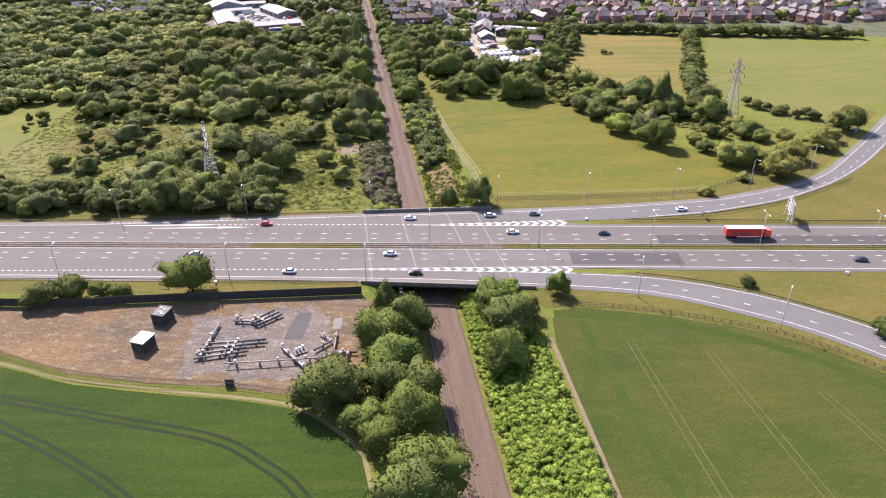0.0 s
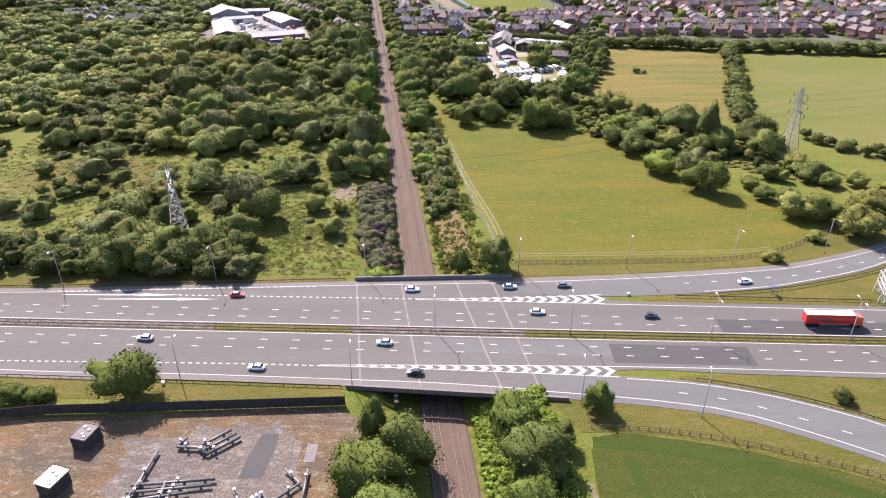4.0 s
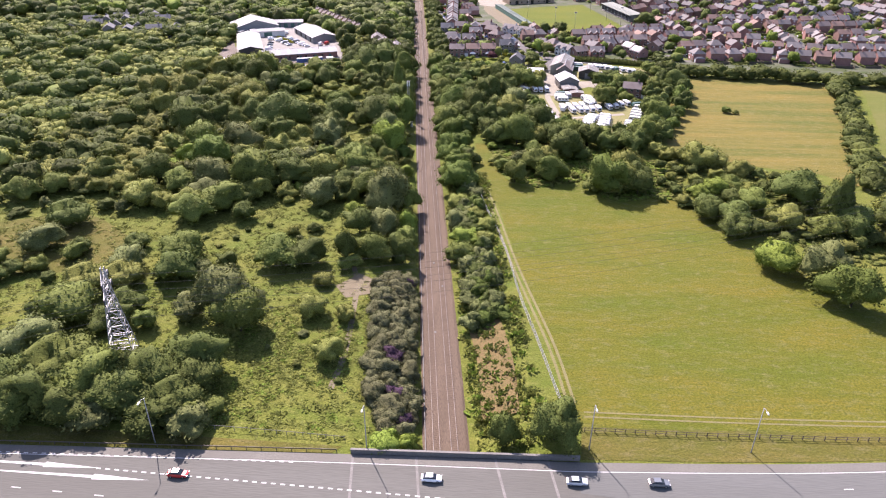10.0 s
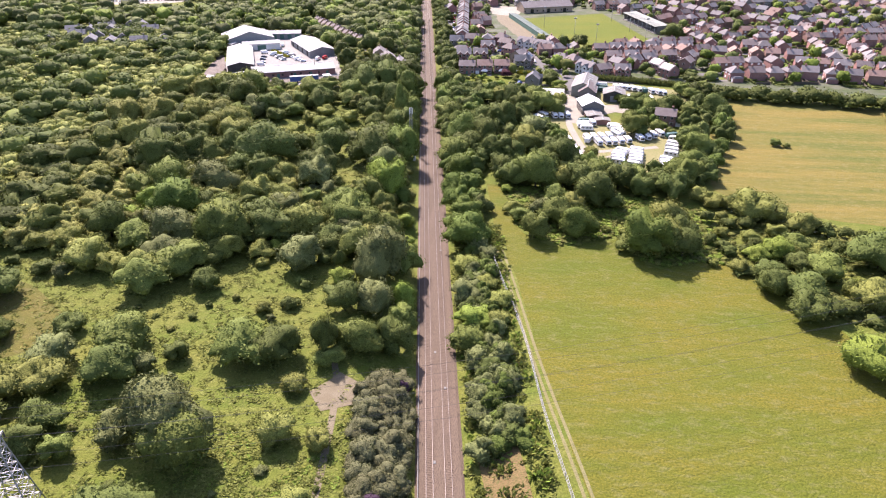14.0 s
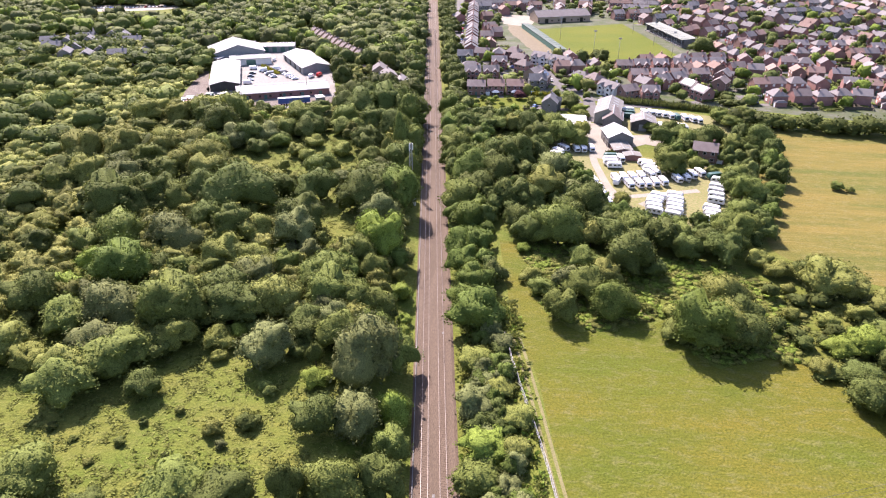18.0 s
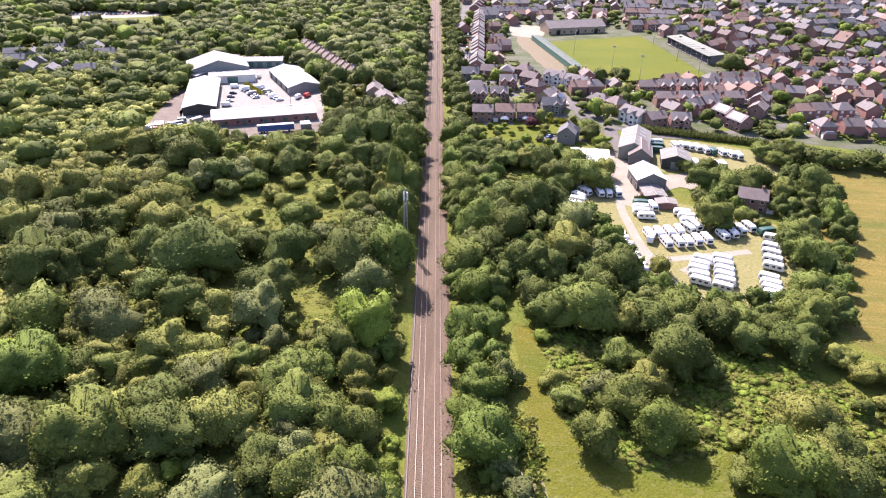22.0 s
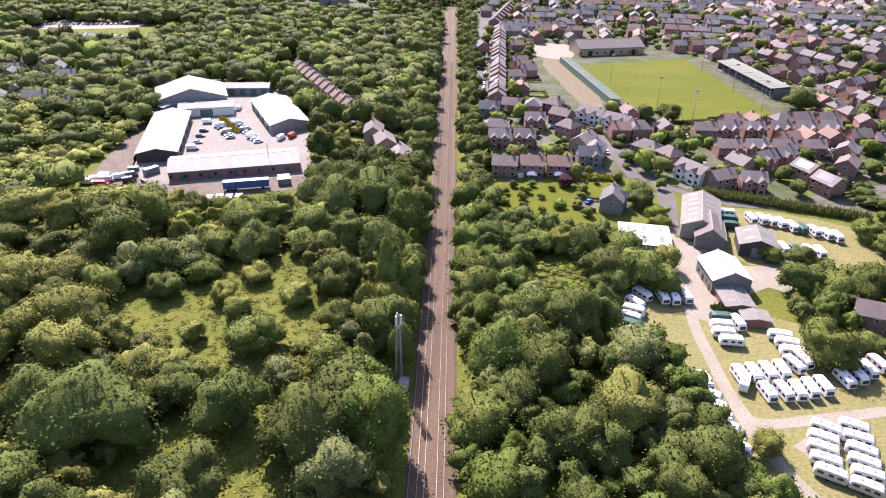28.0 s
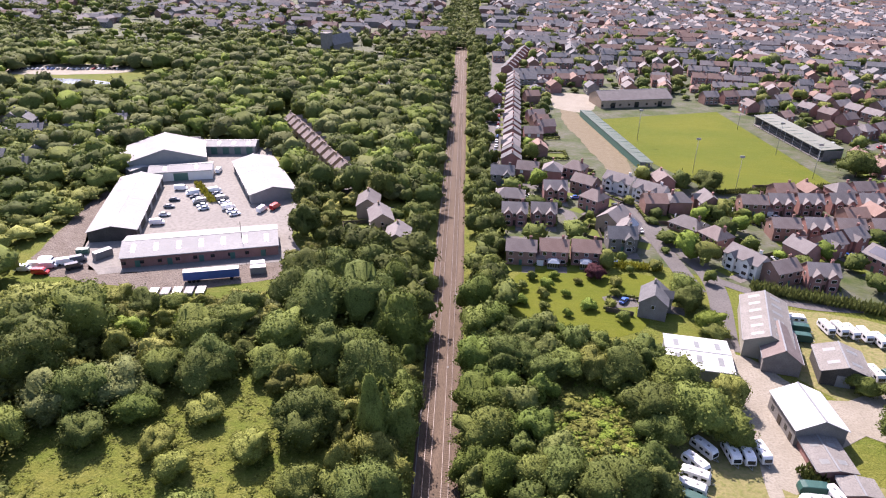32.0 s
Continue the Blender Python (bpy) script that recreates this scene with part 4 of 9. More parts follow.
for x, y, r, h, leaf in ((-111.7, 450.0, 4.2, 5.9, "leaf_dark"), (-119.7, 452.9, 6.6, 9.2, "leaf_grey"), (-112.8, 463.5, 5.3, 7.4, "leaf_mid"), (-86.2, 467.3, 5.8, 8.2, "leaf_mid"), (-131.4, 476.3, 4.3, 6.0, "leaf_bright"), (-116.7, 483.7, 4.1, 5.7, "leaf_bright"), (-79.7, 485.4, 2.4, 3.3, "leaf_olive"), (-133.8, 487.6, 4.6, 6.5, "leaf_dark"), (-143.0, 489.5, 4.4, 6.2, "leaf_olive"), (-127.6, 493.0, 3.9, 5.5, "leaf_mid")):
    plant(x, y, r, h, leaf=leaf, label="broad green tree in dense mixed woodland", group="trees in the wood", **B)
for x, y, r, h, leaf in ((-22.5, 187.4, 3.4, 4.8, "leaf_purple"), (-3.2, 258.9, 3.2, 4.5, "leaf_grey"), (-9.2, 261.5, 5.1, 7.2, "leaf_mid"), (-7.7, 269.6, 5.3, 7.4, "leaf_bright"), (-11.3, 283.7, 5.1, 7.1, "leaf_grey"), (-5.6, 288.7, 3.6, 5.1, "leaf_scrub"), (-12.4, 300.5, 4.8, 6.7, "leaf_scrub"), (-33.7, 309.6, 2.7, 3.8, "leaf_bright"), (-34.4, 312.8, 3.1, 4.3, "leaf_bright"), (-34.5, 319.8, 2.3, 3.3, "leaf_bright"), (-38.3, 331.6, 3.7, 5.2, "leaf_bright"), (-37.1, 334.0, 2.8, 3.9, "leaf_bright")):
    plant(x, y, r, h, leaf=leaf, label="leafy tree or bush on the bank of a railway cutting", group="trees along the railway", **B)
for x, y, r, h, leaf in ((-45.6, 248.5, 4.2, 11.8, "leaf_dark"), (-52.0, 291.8, 2.7, 7.5, "leaf_dark")):
    plant(x, y, r, h, "tall", leaf, "rounded green bush in rough grassland", group="bushes in the scrub")
for x, y, r, h, leaf in ((-28.6, 255.6, 5.0, 8.8, "leaf_dark"), (-29.3, 267.2, 3.9, 6.8, "leaf_mid"), (-30.4, 278.0, 4.1, 7.2, "leaf_bright"), (-37.8, 291.5, 8.4, 14.8, "leaf_grey"), (-32.8, 297.4, 4.8, 8.4, "leaf_mid"), (-39.6, 305.2, 4.8, 8.4, "leaf_green"), (-13.3, 318.8, 7.0, 12.3, "leaf_green"), (-16.9, 326.9, 5.8, 10.1, "leaf_green"), (-15.6, 335.7, 6.0, 10.5, "leaf_green"), (-41.3, 349.1, 3.3, 5.7, "leaf_green"), (-20.2, 350.6, 5.3, 9.2, "leaf_green"), (-22.0, 364.6, 5.3, 9.3, "leaf_green"), (-20.2, 378.8, 6.6, 11.5, "leaf_green"), (-46.8, 392.1, 7.8, 13.6, "leaf_green"), (-24.2, 396.1, 6.7, 11.8, "leaf_mid"), (-52.4, 401.7, 6.3, 11.1, "leaf_green"), (-21.5, 420.7, 8.2, 14.3, "leaf_green"), (-51.4, 427.5, 6.6, 11.5, "leaf_dark"), (-52.0, 432.1, 5.3, 9.3, "leaf_dark")):
    plant(x, y, r, h * (1.3 if to_rail(x, y)[0] < 0 else 1.1), "round", leaf, "leafy tree or bush on the bank of a railway cutting", group="trees along the railway")
for x, y, r, h, leaf in ((-55.5, 441.2, 5.3, 9.3, "leaf_olive"), (-26.6, 441.8, 5.2, 9.1, "leaf_green"), (-32.3, 446.1, 4.9, 8.5, "leaf_green"), (-53.2, 452.4, 6.1, 10.7, "leaf_mid"), (-31.2, 452.6, 6.3, 11.0, "leaf_mid"), (-51.7, 462.1, 4.8, 8.3, "leaf_green"), (-54.8, 465.7, 5.4, 9.4, "leaf_mid"), (-34.0, 466.3, 5.9, 10.3, "leaf_green"), (-57.8, 470.8, 5.0, 8.8, "leaf_mid"), (-27.5, 471.0, 4.3, 7.5, "leaf_green"), (-56.2, 478.5, 3.9, 6.9, "leaf_green"), (-35.7, 482.2, 6.3, 11.1, "leaf_green"), (-28.4, 482.2, 5.7, 9.9, "leaf_dark"), (-58.7, 490.0, 7.4, 12.9, "leaf_green"), (-55.4, 493.0, 4.5, 7.9, "leaf_green"), (-62.8, 494.2, 6.1, 10.7, "leaf_dark"), (-38.8, 500.2, 5.3, 9.2, "leaf_mid"), (-33.8, 501.5, 5.6, 9.7, "leaf_green"), (-65.1, 511.9, 6.3, 10.9, "leaf_green")):
    plant(x, y, r, h * (1.3 if to_rail(x, y)[0] < 0 else 1.1), "round", leaf, "leafy tree or bush on the bank of a railway cutting", group="trees along the railway")
for x, y, r, h, leaf in ((-39.3, 515.5, 5.9, 10.4, "leaf_green"), (-59.0, 525.8, 3.7, 6.5, "leaf_mid")):
    plant(x, y, r, h * (1.3 if to_rail(x, y)[0] < 0 else 1.1), "round", leaf, "leafy tree or bush on the bank of a railway cutting", group="trees along the railway")
for x, y, r, h, leaf in ((-59.2, 331.6, 6.6, 11.5, "leaf_mid"), (-54.4, 335.6, 4.7, 8.3, "leaf_green"), (-73.9, 336.9, 4.4, 7.6, "leaf_mid"), (-94.1, 337.1, 5.8, 10.1, "leaf_olive"), (-86.3, 337.5, 5.4, 9.4, "leaf_olive"), (-47.7, 339.0, 4.2, 7.4, "leaf_mid"), (-131.3, 344.2, 7.5, 13.2, "leaf_mid"), (-52.8, 345.7, 5.1, 8.9, "leaf_mid"), (-114.8, 346.4, 8.4, 14.7, "leaf_grey"), (-48.1, 354.3, 7.8, 13.6, "leaf_bright"), (-76.6, 354.8, 6.6, 11.5, "leaf_grey"), (-90.3, 355.5, 5.8, 10.2, "leaf_olive"), (-98.2, 355.7, 6.9, 12.1, "leaf_dark"), (-110.3, 362.0, 6.6, 11.5, "leaf_dark"), (-78.8, 367.8, 7.4, 13.0, "leaf_dark"), (-148.8, 368.3, 8.5, 14.8, "leaf_dark"), (-141.2, 369.3, 6.5, 11.3, "leaf_dark"), (-51.5, 376.9, 7.0, 12.2, "leaf_grey"), (-128.5, 378.0, 6.4, 11.3, "leaf_mid")):
    plant(x, y, r, h, "round", leaf, "broad green tree in dense mixed woodland", group="trees in the wood")
for x, y, r, h, leaf in ((-137.4, 378.1, 7.7, 13.5, "leaf_dark"), (-105.5, 381.9, 11.3, 17.5, "leaf_dark"), (-121.5, 385.4, 6.5, 11.4, "leaf_dark"), (-60.2, 385.6, 8.3, 14.5, "leaf_dark"), (-77.5, 390.1, 7.6, 13.2, "leaf_dark"), (-157.5, 392.0, 7.2, 12.5, "leaf_grey"), (-94.1, 392.2, 5.2, 9.1, "leaf_dark"), (-171.7, 392.9, 7.9, 13.7, "leaf_olive"), (-54.4, 395.2, 9.3, 16.2, "leaf_dark"), (-126.4, 403.0, 7.0, 12.2, "leaf_olive"), (-71.9, 403.7, 4.7, 8.2, "leaf_grey"), (-141.1, 408.0, 6.4, 11.2, "leaf_olive"), (-63.6, 410.5, 5.6, 9.8, "leaf_mid"), (-85.2, 414.7, 5.9, 10.3, "leaf_mid"), (-132.9, 415.3, 8.0, 13.9, "leaf_olive"), (-82.2, 417.0, 5.2, 9.1, "leaf_mid"), (-186.6, 417.4, 8.6, 15.1, "leaf_olive"), (-171.0, 420.1, 8.4, 14.7, "leaf_olive"), (-155.7, 423.0, 6.9, 12.0, "leaf_olive")):
    plant(x, y, r, h, "round", leaf, "broad green tree in dense mixed woodland", group="trees in the wood")
for x, y, r, h, leaf in ((-155.6, 428.7, 7.0, 12.3, "leaf_olive"), (-56.5, 428.7, 6.1, 10.7, "leaf_mid"), (-65.3, 428.9, 4.6, 8.0, "leaf_mid"), (-134.3, 431.9, 5.4, 9.5, "leaf_mid"), (-146.0, 432.1, 6.9, 12.1, "leaf_olive"), (-70.6, 445.0, 5.5, 9.5, "leaf_dark"), (-126.5, 446.1, 6.8, 11.9, "leaf_dark"), (-145.9, 448.0, 6.5, 11.4, "leaf_grey"), (-72.5, 448.8, 6.3, 11.0, "leaf_dark"), (-66.7, 449.2, 3.7, 6.5, "leaf_dark"), (-65.0, 451.7, 3.4, 5.9, "leaf_dark"), (-142.2, 453.5, 9.3, 16.3, "leaf_dark"), (-102.6, 459.8, 6.2, 10.8, "leaf_dark"), (-112.1, 460.0, 5.2, 9.1, "leaf_mid"), (-102.5, 464.7, 5.8, 10.1, "leaf_dark"), (-152.8, 465.9, 7.8, 13.6, "leaf_dark"), (-63.3, 467.5, 7.4, 13.0, "leaf_dark"), (-80.7, 467.8, 4.7, 8.2, "leaf_mid"), (-168.6, 469.0, 8.1, 14.2, "leaf_olive")):
    plant(x, y, r, h, "round", leaf, "broad green tree in dense mixed woodland", group="trees in the wood")
for x, y, r, h, leaf in ((-185.4, 469.8, 8.4, 14.8, "leaf_olive"), (-73.9, 473.1, 7.0, 12.2, "leaf_dark"), (-158.3, 473.2, 8.6, 15.1, "leaf_olive"), (-143.3, 473.8, 9.0, 15.8, "leaf_mid"), (-110.0, 473.9, 6.7, 11.7, "leaf_mid"), (-67.5, 475.7, 6.2, 10.9, "leaf_green"), (-88.6, 478.4, 7.2, 12.6, "leaf_mid"), (-105.5, 481.7, 6.3, 11.0, "leaf_mid"), (-83.4, 481.9, 4.7, 8.2, "leaf_mid"), (-105.1, 490.9, 5.1, 8.9, "leaf_dark"), (-83.5, 494.4, 8.8, 15.4, "leaf_dark"), (-71.9, 496.6, 8.8, 15.3, "leaf_dark"), (-87.5, 504.1, 7.2, 12.6, "leaf_green"), (-94.7, 504.4, 6.3, 11.0, "leaf_dark"), (-84.2, 516.1, 7.2, 12.5, "leaf_dark"), (-74.4, 520.6, 6.9, 12.0, "leaf_dark")):
    plant(x, y, r, h, "round", leaf, "broad green tree in dense mixed woodland", group="trees in the wood")
for x, y, r, h, leaf in ((-46.9, 420.0, 5.1, 14.3, "leaf_mid"), (-56.0, 449.8, 6.2, 17.4, "leaf_mid")):
    plant(x, y, r, h, "tall", leaf, "leafy tree or bush on the bank of a railway cutting", group="trees along the railway")
for x, y, r, h, leaf in ((-59.2, 434.4, 4.9, 13.7, "leaf_olive"), (-72.3, 458.0, 3.1, 8.7, "leaf_olive")):
    plant(x, y, r, h, "tall", leaf, "broad green tree in dense mixed woodland", group="trees in the wood")
for x, y, r, h, leaf in ((105.8, 234.4, 7.6, 13.3, "leaf_green"), (103.3, 250.9, 7.0, 12.3, "leaf_grey"), (145.0, 278.1, 6.9, 12.2, "leaf_mid"), (127.2, 282.9, 6.4, 11.1, "leaf_dark"), (145.5, 296.2, 6.7, 11.8, "leaf_olive"), (117.9, 310.2, 7.3, 12.8, "leaf_dark"), (46.0, 311.9, 7.9, 13.8, "leaf_green"), (57.5, 312.3, 5.9, 10.3, "leaf_dark"), (51.3, 313.6, 7.6, 13.3, "leaf_olive"), (9.2, 320.0, 5.3, 9.3, "leaf_mid"), (57.6, 322.0, 5.3, 9.2, "leaf_dark"), (23.7, 324.0, 6.0, 10.5, "leaf_green"), (54.7, 327.7, 6.7, 11.7, "leaf_olive"), (17.7, 333.4, 5.7, 9.9, "leaf_mid"), (12.0, 335.8, 4.6, 8.1, "leaf_grey"), (22.4, 339.0, 4.8, 8.3, "leaf_olive"), (39.7, 346.9, 3.6, 6.2, "leaf_dark"), (32.9, 349.5, 7.1, 12.4, "leaf_dark"), (51.4, 359.6, 4.8, 8.4, "leaf_dark")):
    plant(x, y, r, h, "round", leaf, "spreading green tree or bush between field and yard", group="trees round the meadow")
for x, y, r, h, leaf in ((62.4, 360.0, 5.5, 9.7, "leaf_dark"), (21.4, 364.0, 5.3, 9.3, "leaf_olive"), (10.8, 364.1, 8.0, 14.0, "leaf_mid"), (27.1, 364.2, 6.6, 11.5, "leaf_dark"), (43.4, 365.7, 6.1, 10.7, "leaf_dark"), (59.0, 366.3, 4.3, 7.5, "leaf_dark"), (2.2, 366.9, 5.3, 9.3, "leaf_dark"), (50.2, 368.7, 4.6, 8.1, "leaf_mid"), (35.4, 370.4, 6.8, 11.9, "leaf_mid"), (68.1, 371.5, 6.2, 10.8, "leaf_mid"), (-2.4, 374.3, 4.8, 8.5, "leaf_dark"), (75.9, 378.4, 5.0, 8.8, "leaf_mid"), (15.4, 381.0, 5.0, 8.8, "leaf_dark"), (76.6, 387.6, 5.9, 10.3, "leaf_mid"), (22.5, 389.1, 6.6, 11.5, "leaf_dark"), (1.0, 390.3, 6.2, 10.8, "leaf_dark"), (-5.8, 390.6, 6.5, 11.4, "leaf_dark"), (35.9, 398.1, 3.3, 5.8, "leaf_olive"), (6.5, 402.6, 6.9, 12.0, "leaf_olive")):
    plant(x, y, r, h, "round", leaf, "spreading green tree or bush between field and yard", group="trees round the meadow")
for x, y, r, h, leaf in ((17.3, 403.4, 5.1, 9.0, "leaf_grey"), (-17.6, 404.7, 6.2, 10.9, "leaf_dark"), (81.7, 407.9, 6.4, 11.2, "leaf_mid"), (-10.7, 413.3, 6.4, 11.2, "leaf_dark"), (11.2, 423.0, 6.3, 11.0, "leaf_grey"), (83.9, 424.3, 5.1, 8.9, "leaf_mid"), (-4.3, 435.1, 7.4, 12.9, "leaf_dark"), (58.6, 435.2, 6.8, 11.9, "leaf_mid"), (-14.1, 439.2, 5.8, 10.2, "leaf_dark"), (-19.6, 440.7, 4.4, 7.7, "leaf_mid"), (8.2, 457.7, 5.1, 9.0, "leaf_dark"), (90.4, 460.5, 5.3, 9.2, "leaf_mid"), (22.0, 460.9, 5.3, 9.3, "leaf_mid"), (71.5, 463.5, 5.2, 9.1, "leaf_mid"), (16.2, 463.8, 7.0, 12.2, "leaf_mid"), (6.6, 465.4, 5.9, 10.3, "leaf_dark"), (103.8, 467.9, 7.0, 12.2, "leaf_dark"), (61.9, 468.5, 5.7, 10.0, "leaf_dark"), (83.1, 468.8, 6.8, 11.9, "leaf_dark")):
    plant(x, y, r, h, "round", leaf, "spreading green tree or bush between field and yard", group="trees round the meadow")
for x, y, r, h, leaf in ((26.0, 476.0, 4.5, 7.9, "leaf_olive"), (13.1, 476.0, 6.2, 10.8, "leaf_mid"), (-19.5, 476.4, 4.9, 8.6, "leaf_dark"), (-0.1, 479.5, 6.2, 10.9, "leaf_dark"), (-13.2, 479.9, 5.0, 8.8, "leaf_mid"), (-6.8, 481.1, 5.1, 8.9, "leaf_olive"), (5.8, 488.2, 5.0, 8.7, "leaf_dark"), (-4.8, 491.1, 3.8, 6.6, "leaf_mid"), (23.6, 521.8, 4.4, 7.6, "leaf_dark")):
    plant(x, y, r, h, "round", leaf, "spreading green tree or bush between field and yard", group="trees round the meadow")
for x, y, r, h, leaf in ((108.5, 179.6, 2.7, 3.7, "leaf_scrub"), (129.1, 192.8, 2.9, 4.0, "leaf_olive"), (138.1, 209.8, 6.2, 8.6, "leaf_mid"), (131.1, 212.5, 6.1, 8.6, "leaf_olive"), (133.4, 225.3, 4.1, 5.8, "leaf_mid"), (125.1, 227.6, 3.9, 5.4, "leaf_dark"), (123.9, 238.8, 3.3, 4.6, "leaf_olive"), (156.7, 241.0, 4.0, 5.6, "leaf_mid"), (139.7, 246.2, 2.9, 4.1, "leaf_scrub"), (152.8, 248.4, 5.5, 7.7, "leaf_dark"), (135.5, 249.2, 4.2, 5.8, "leaf_dark"), (91.5, 255.6, 6.6, 9.2, "leaf_bright"), (151.2, 260.0, 4.4, 6.1, "leaf_olive"), (-1.5, 268.6, 3.3, 4.6, "leaf_olive"), (-1.1, 278.4, 3.7, 5.2, "leaf_scrub"), (84.9, 279.1, 6.0, 8.4, "leaf_dark"), (117.6, 281.8, 5.8, 8.1, "leaf_mid"), (104.7, 285.8, 5.2, 7.3, "leaf_olive"), (87.8, 288.7, 5.7, 8.0, "leaf_dark")):
    plant(x, y, r, h, leaf=leaf, label="spreading green tree or bush between field and yard", group="trees round the meadow", **B)
for x, y, r, h, leaf in ((79.6, 291.9, 5.2, 7.3, "leaf_dark"), (85.5, 295.4, 3.4, 4.8, "leaf_olive"), (81.2, 299.9, 4.8, 6.8, "leaf_dark"), (98.4, 302.6, 5.4, 7.6, "leaf_mid"), (73.4, 303.8, 2.9, 4.1, "leaf_olive"), (92.4, 306.0, 4.7, 6.6, "leaf_dark"), (66.2, 306.7, 1.7, 2.4, "leaf_scrub"), (81.8, 313.3, 3.6, 5.1, "leaf_bright"), (100.3, 313.6, 3.8, 5.3, "leaf_scrub"), (88.0, 314.2, 5.2, 7.2, "leaf_bright"), (73.0, 314.6, 2.5, 3.5, "leaf_dark"), (-7.5, 314.7, 1.1, 1.6, "leaf_bright"), (40.5, 315.5, 4.2, 5.8, "leaf_mid"), (94.0, 317.4, 4.5, 6.3, "leaf_mid"), (82.7, 325.1, 3.0, 4.3, "leaf_scrub"), (41.2, 325.7, 2.5, 3.5, "leaf_scrub"), (34.6, 327.4, 1.5, 2.1, "leaf_scrub"), (73.8, 328.0, 2.7, 3.7, "leaf_scrub"), (92.1, 328.7, 3.5, 4.9, "leaf_scrub")):
    plant(x, y, r, h, leaf=leaf, label="spreading green tree or bush between field and yard", group="trees round the meadow", **B)
for x, y, r, h, leaf in ((110.2, 332.5, 2.9, 4.0, "leaf_dark"), (5.3, 332.9, 3.8, 5.3, "leaf_mid"), (102.8, 335.5, 4.5, 6.3, "leaf_olive"), (1.7, 341.2, 3.1, 4.3, "leaf_scrub"), (95.2, 343.2, 5.8, 8.1, "leaf_olive"), (88.2, 344.2, 7.7, 10.8, "leaf_olive"), (85.3, 349.8, 4.6, 6.4, "leaf_dark"), (18.6, 350.7, 4.7, 6.6, "leaf_mid"), (76.7, 351.4, 3.6, 5.0, "leaf_olive"), (81.2, 352.3, 3.1, 4.4, "leaf_olive"), (73.7, 357.3, 3.6, 5.1, "leaf_olive"), (-0.7, 358.7, 2.4, 3.4, "leaf_bright"), (62.2, 431.2, 4.2, 5.9, "leaf_dark"), (76.9, 435.7, 2.6, 3.7, "leaf_mid"), (72.0, 439.8, 4.0, 5.6, "leaf_mid"), (28.8, 506.1, 3.4, 4.8, "leaf_olive")):
    plant(x, y, r, h, leaf=leaf, label="spreading green tree or bush between field and yard", group="trees round the meadow", **B)
for x, y, r, h, leaf in ((122.7, 289.1, 6.4, 17.9, "leaf_dark"), (62.8, 367.9, 3.4, 9.4, "leaf_dark")):
    plant(x, y, r, h, "tall", leaf, "spreading green tree or bush between field and yard", group="trees round the meadow")
for x, y, r, h, leaf in ((-142, 236, 3, 3.8, "leaf_mid"), (-150, 228, 3.4, 3.8, "leaf_dark"), (-158, 240, 3, 3.8, "leaf_mid"), (-165, 215, 4.5, 5.0, "leaf_mid"), (-152, 210, 5, 5.6, "leaf_dark"), (-170, 252, 3.6, 4.2, "leaf_mid"), (-134.5, 244.5, 3.8, 4.0, "leaf_mid")):
    plant(x, y, r, h, leaf=leaf, label="rounded green bush in rough grassland", group="bushes in the scrub", **B)
for x, y, r, h, shape, leaf in ((147.2, 291, 9, 10.0, "round", "leaf_dark"), (206.7, 254.4, 7.3, 7.7, "round", "leaf_dark"), (108, 475, 4.6, 5.0, "round", "leaf_dark"), (122.5, 424.4, 2.3, 3.6, "round", "leaf_mid"), (127, 423, 1.5, 2.2, "round", "leaf_olive"), (5.3, 173.5, 4.6, 11.2, "tall", "leaf_dark"), (16.4, 173.5, 4.9, 9.4, "round", "leaf_dark")):
    plant(x, y, r, h, shape, leaf, "green tree at the edge of a field", group="trees round the meadow")
for x, y, r, h in ((146, 197.6, 7, 4.6), (159.8, 216, 6.6, 4.6), (179.5, 230, 6.2, 4), (168, 240, 4, 3.6), (190, 240, 4.4, 3.6)):
    plant(x, y, r, h, leaf="leaf_olive", label="dense green bush along a field edge", group="bushes round the meadow", **B)
for x, y, r, h, shape, leaf in ((-75.7, 110.5, 7.2, 11.2, "round", "leaf_green"), (-117.3, 105, 5.2, 6.2, "round", "leaf_dark"), (-111.1, 108, 5.4, 6.9, "round", "leaf_dark"), (-103.4, 109, 3.1, 5.0, "round", "leaf_green"), (-98, 108.5, 3.2, 3.4, "round", "leaf_green"), (36.7, 106.8, 3.2, 7.5, "round", "leaf_green"), (-15.8, 98.7, 5.1, 11.2, "tall", "leaf_dark"), (-9, 93.7, 6.6, 12.5, "round", "leaf_dark"), (-15.4, 83, 6.8, 11.2, "round", "leaf_green"), (-11.3, 73.6, 7.5, 11.2, "round", "leaf_green"), (-4.9, 62.8, 5.8, 11.2, "round", "leaf_dark"), (-25.8, 59.2, 8.2, 10.0, "round", "leaf_dark"), (-18.1, 49.5, 4.8, 6.2, "round", "leaf_green"), (-7.8, 54.8, 7, 11.2, "round", "leaf_green")):
    plant(x, y, r, h, shape, leaf, "green tree on a railway bank", group="trees by the bridge")
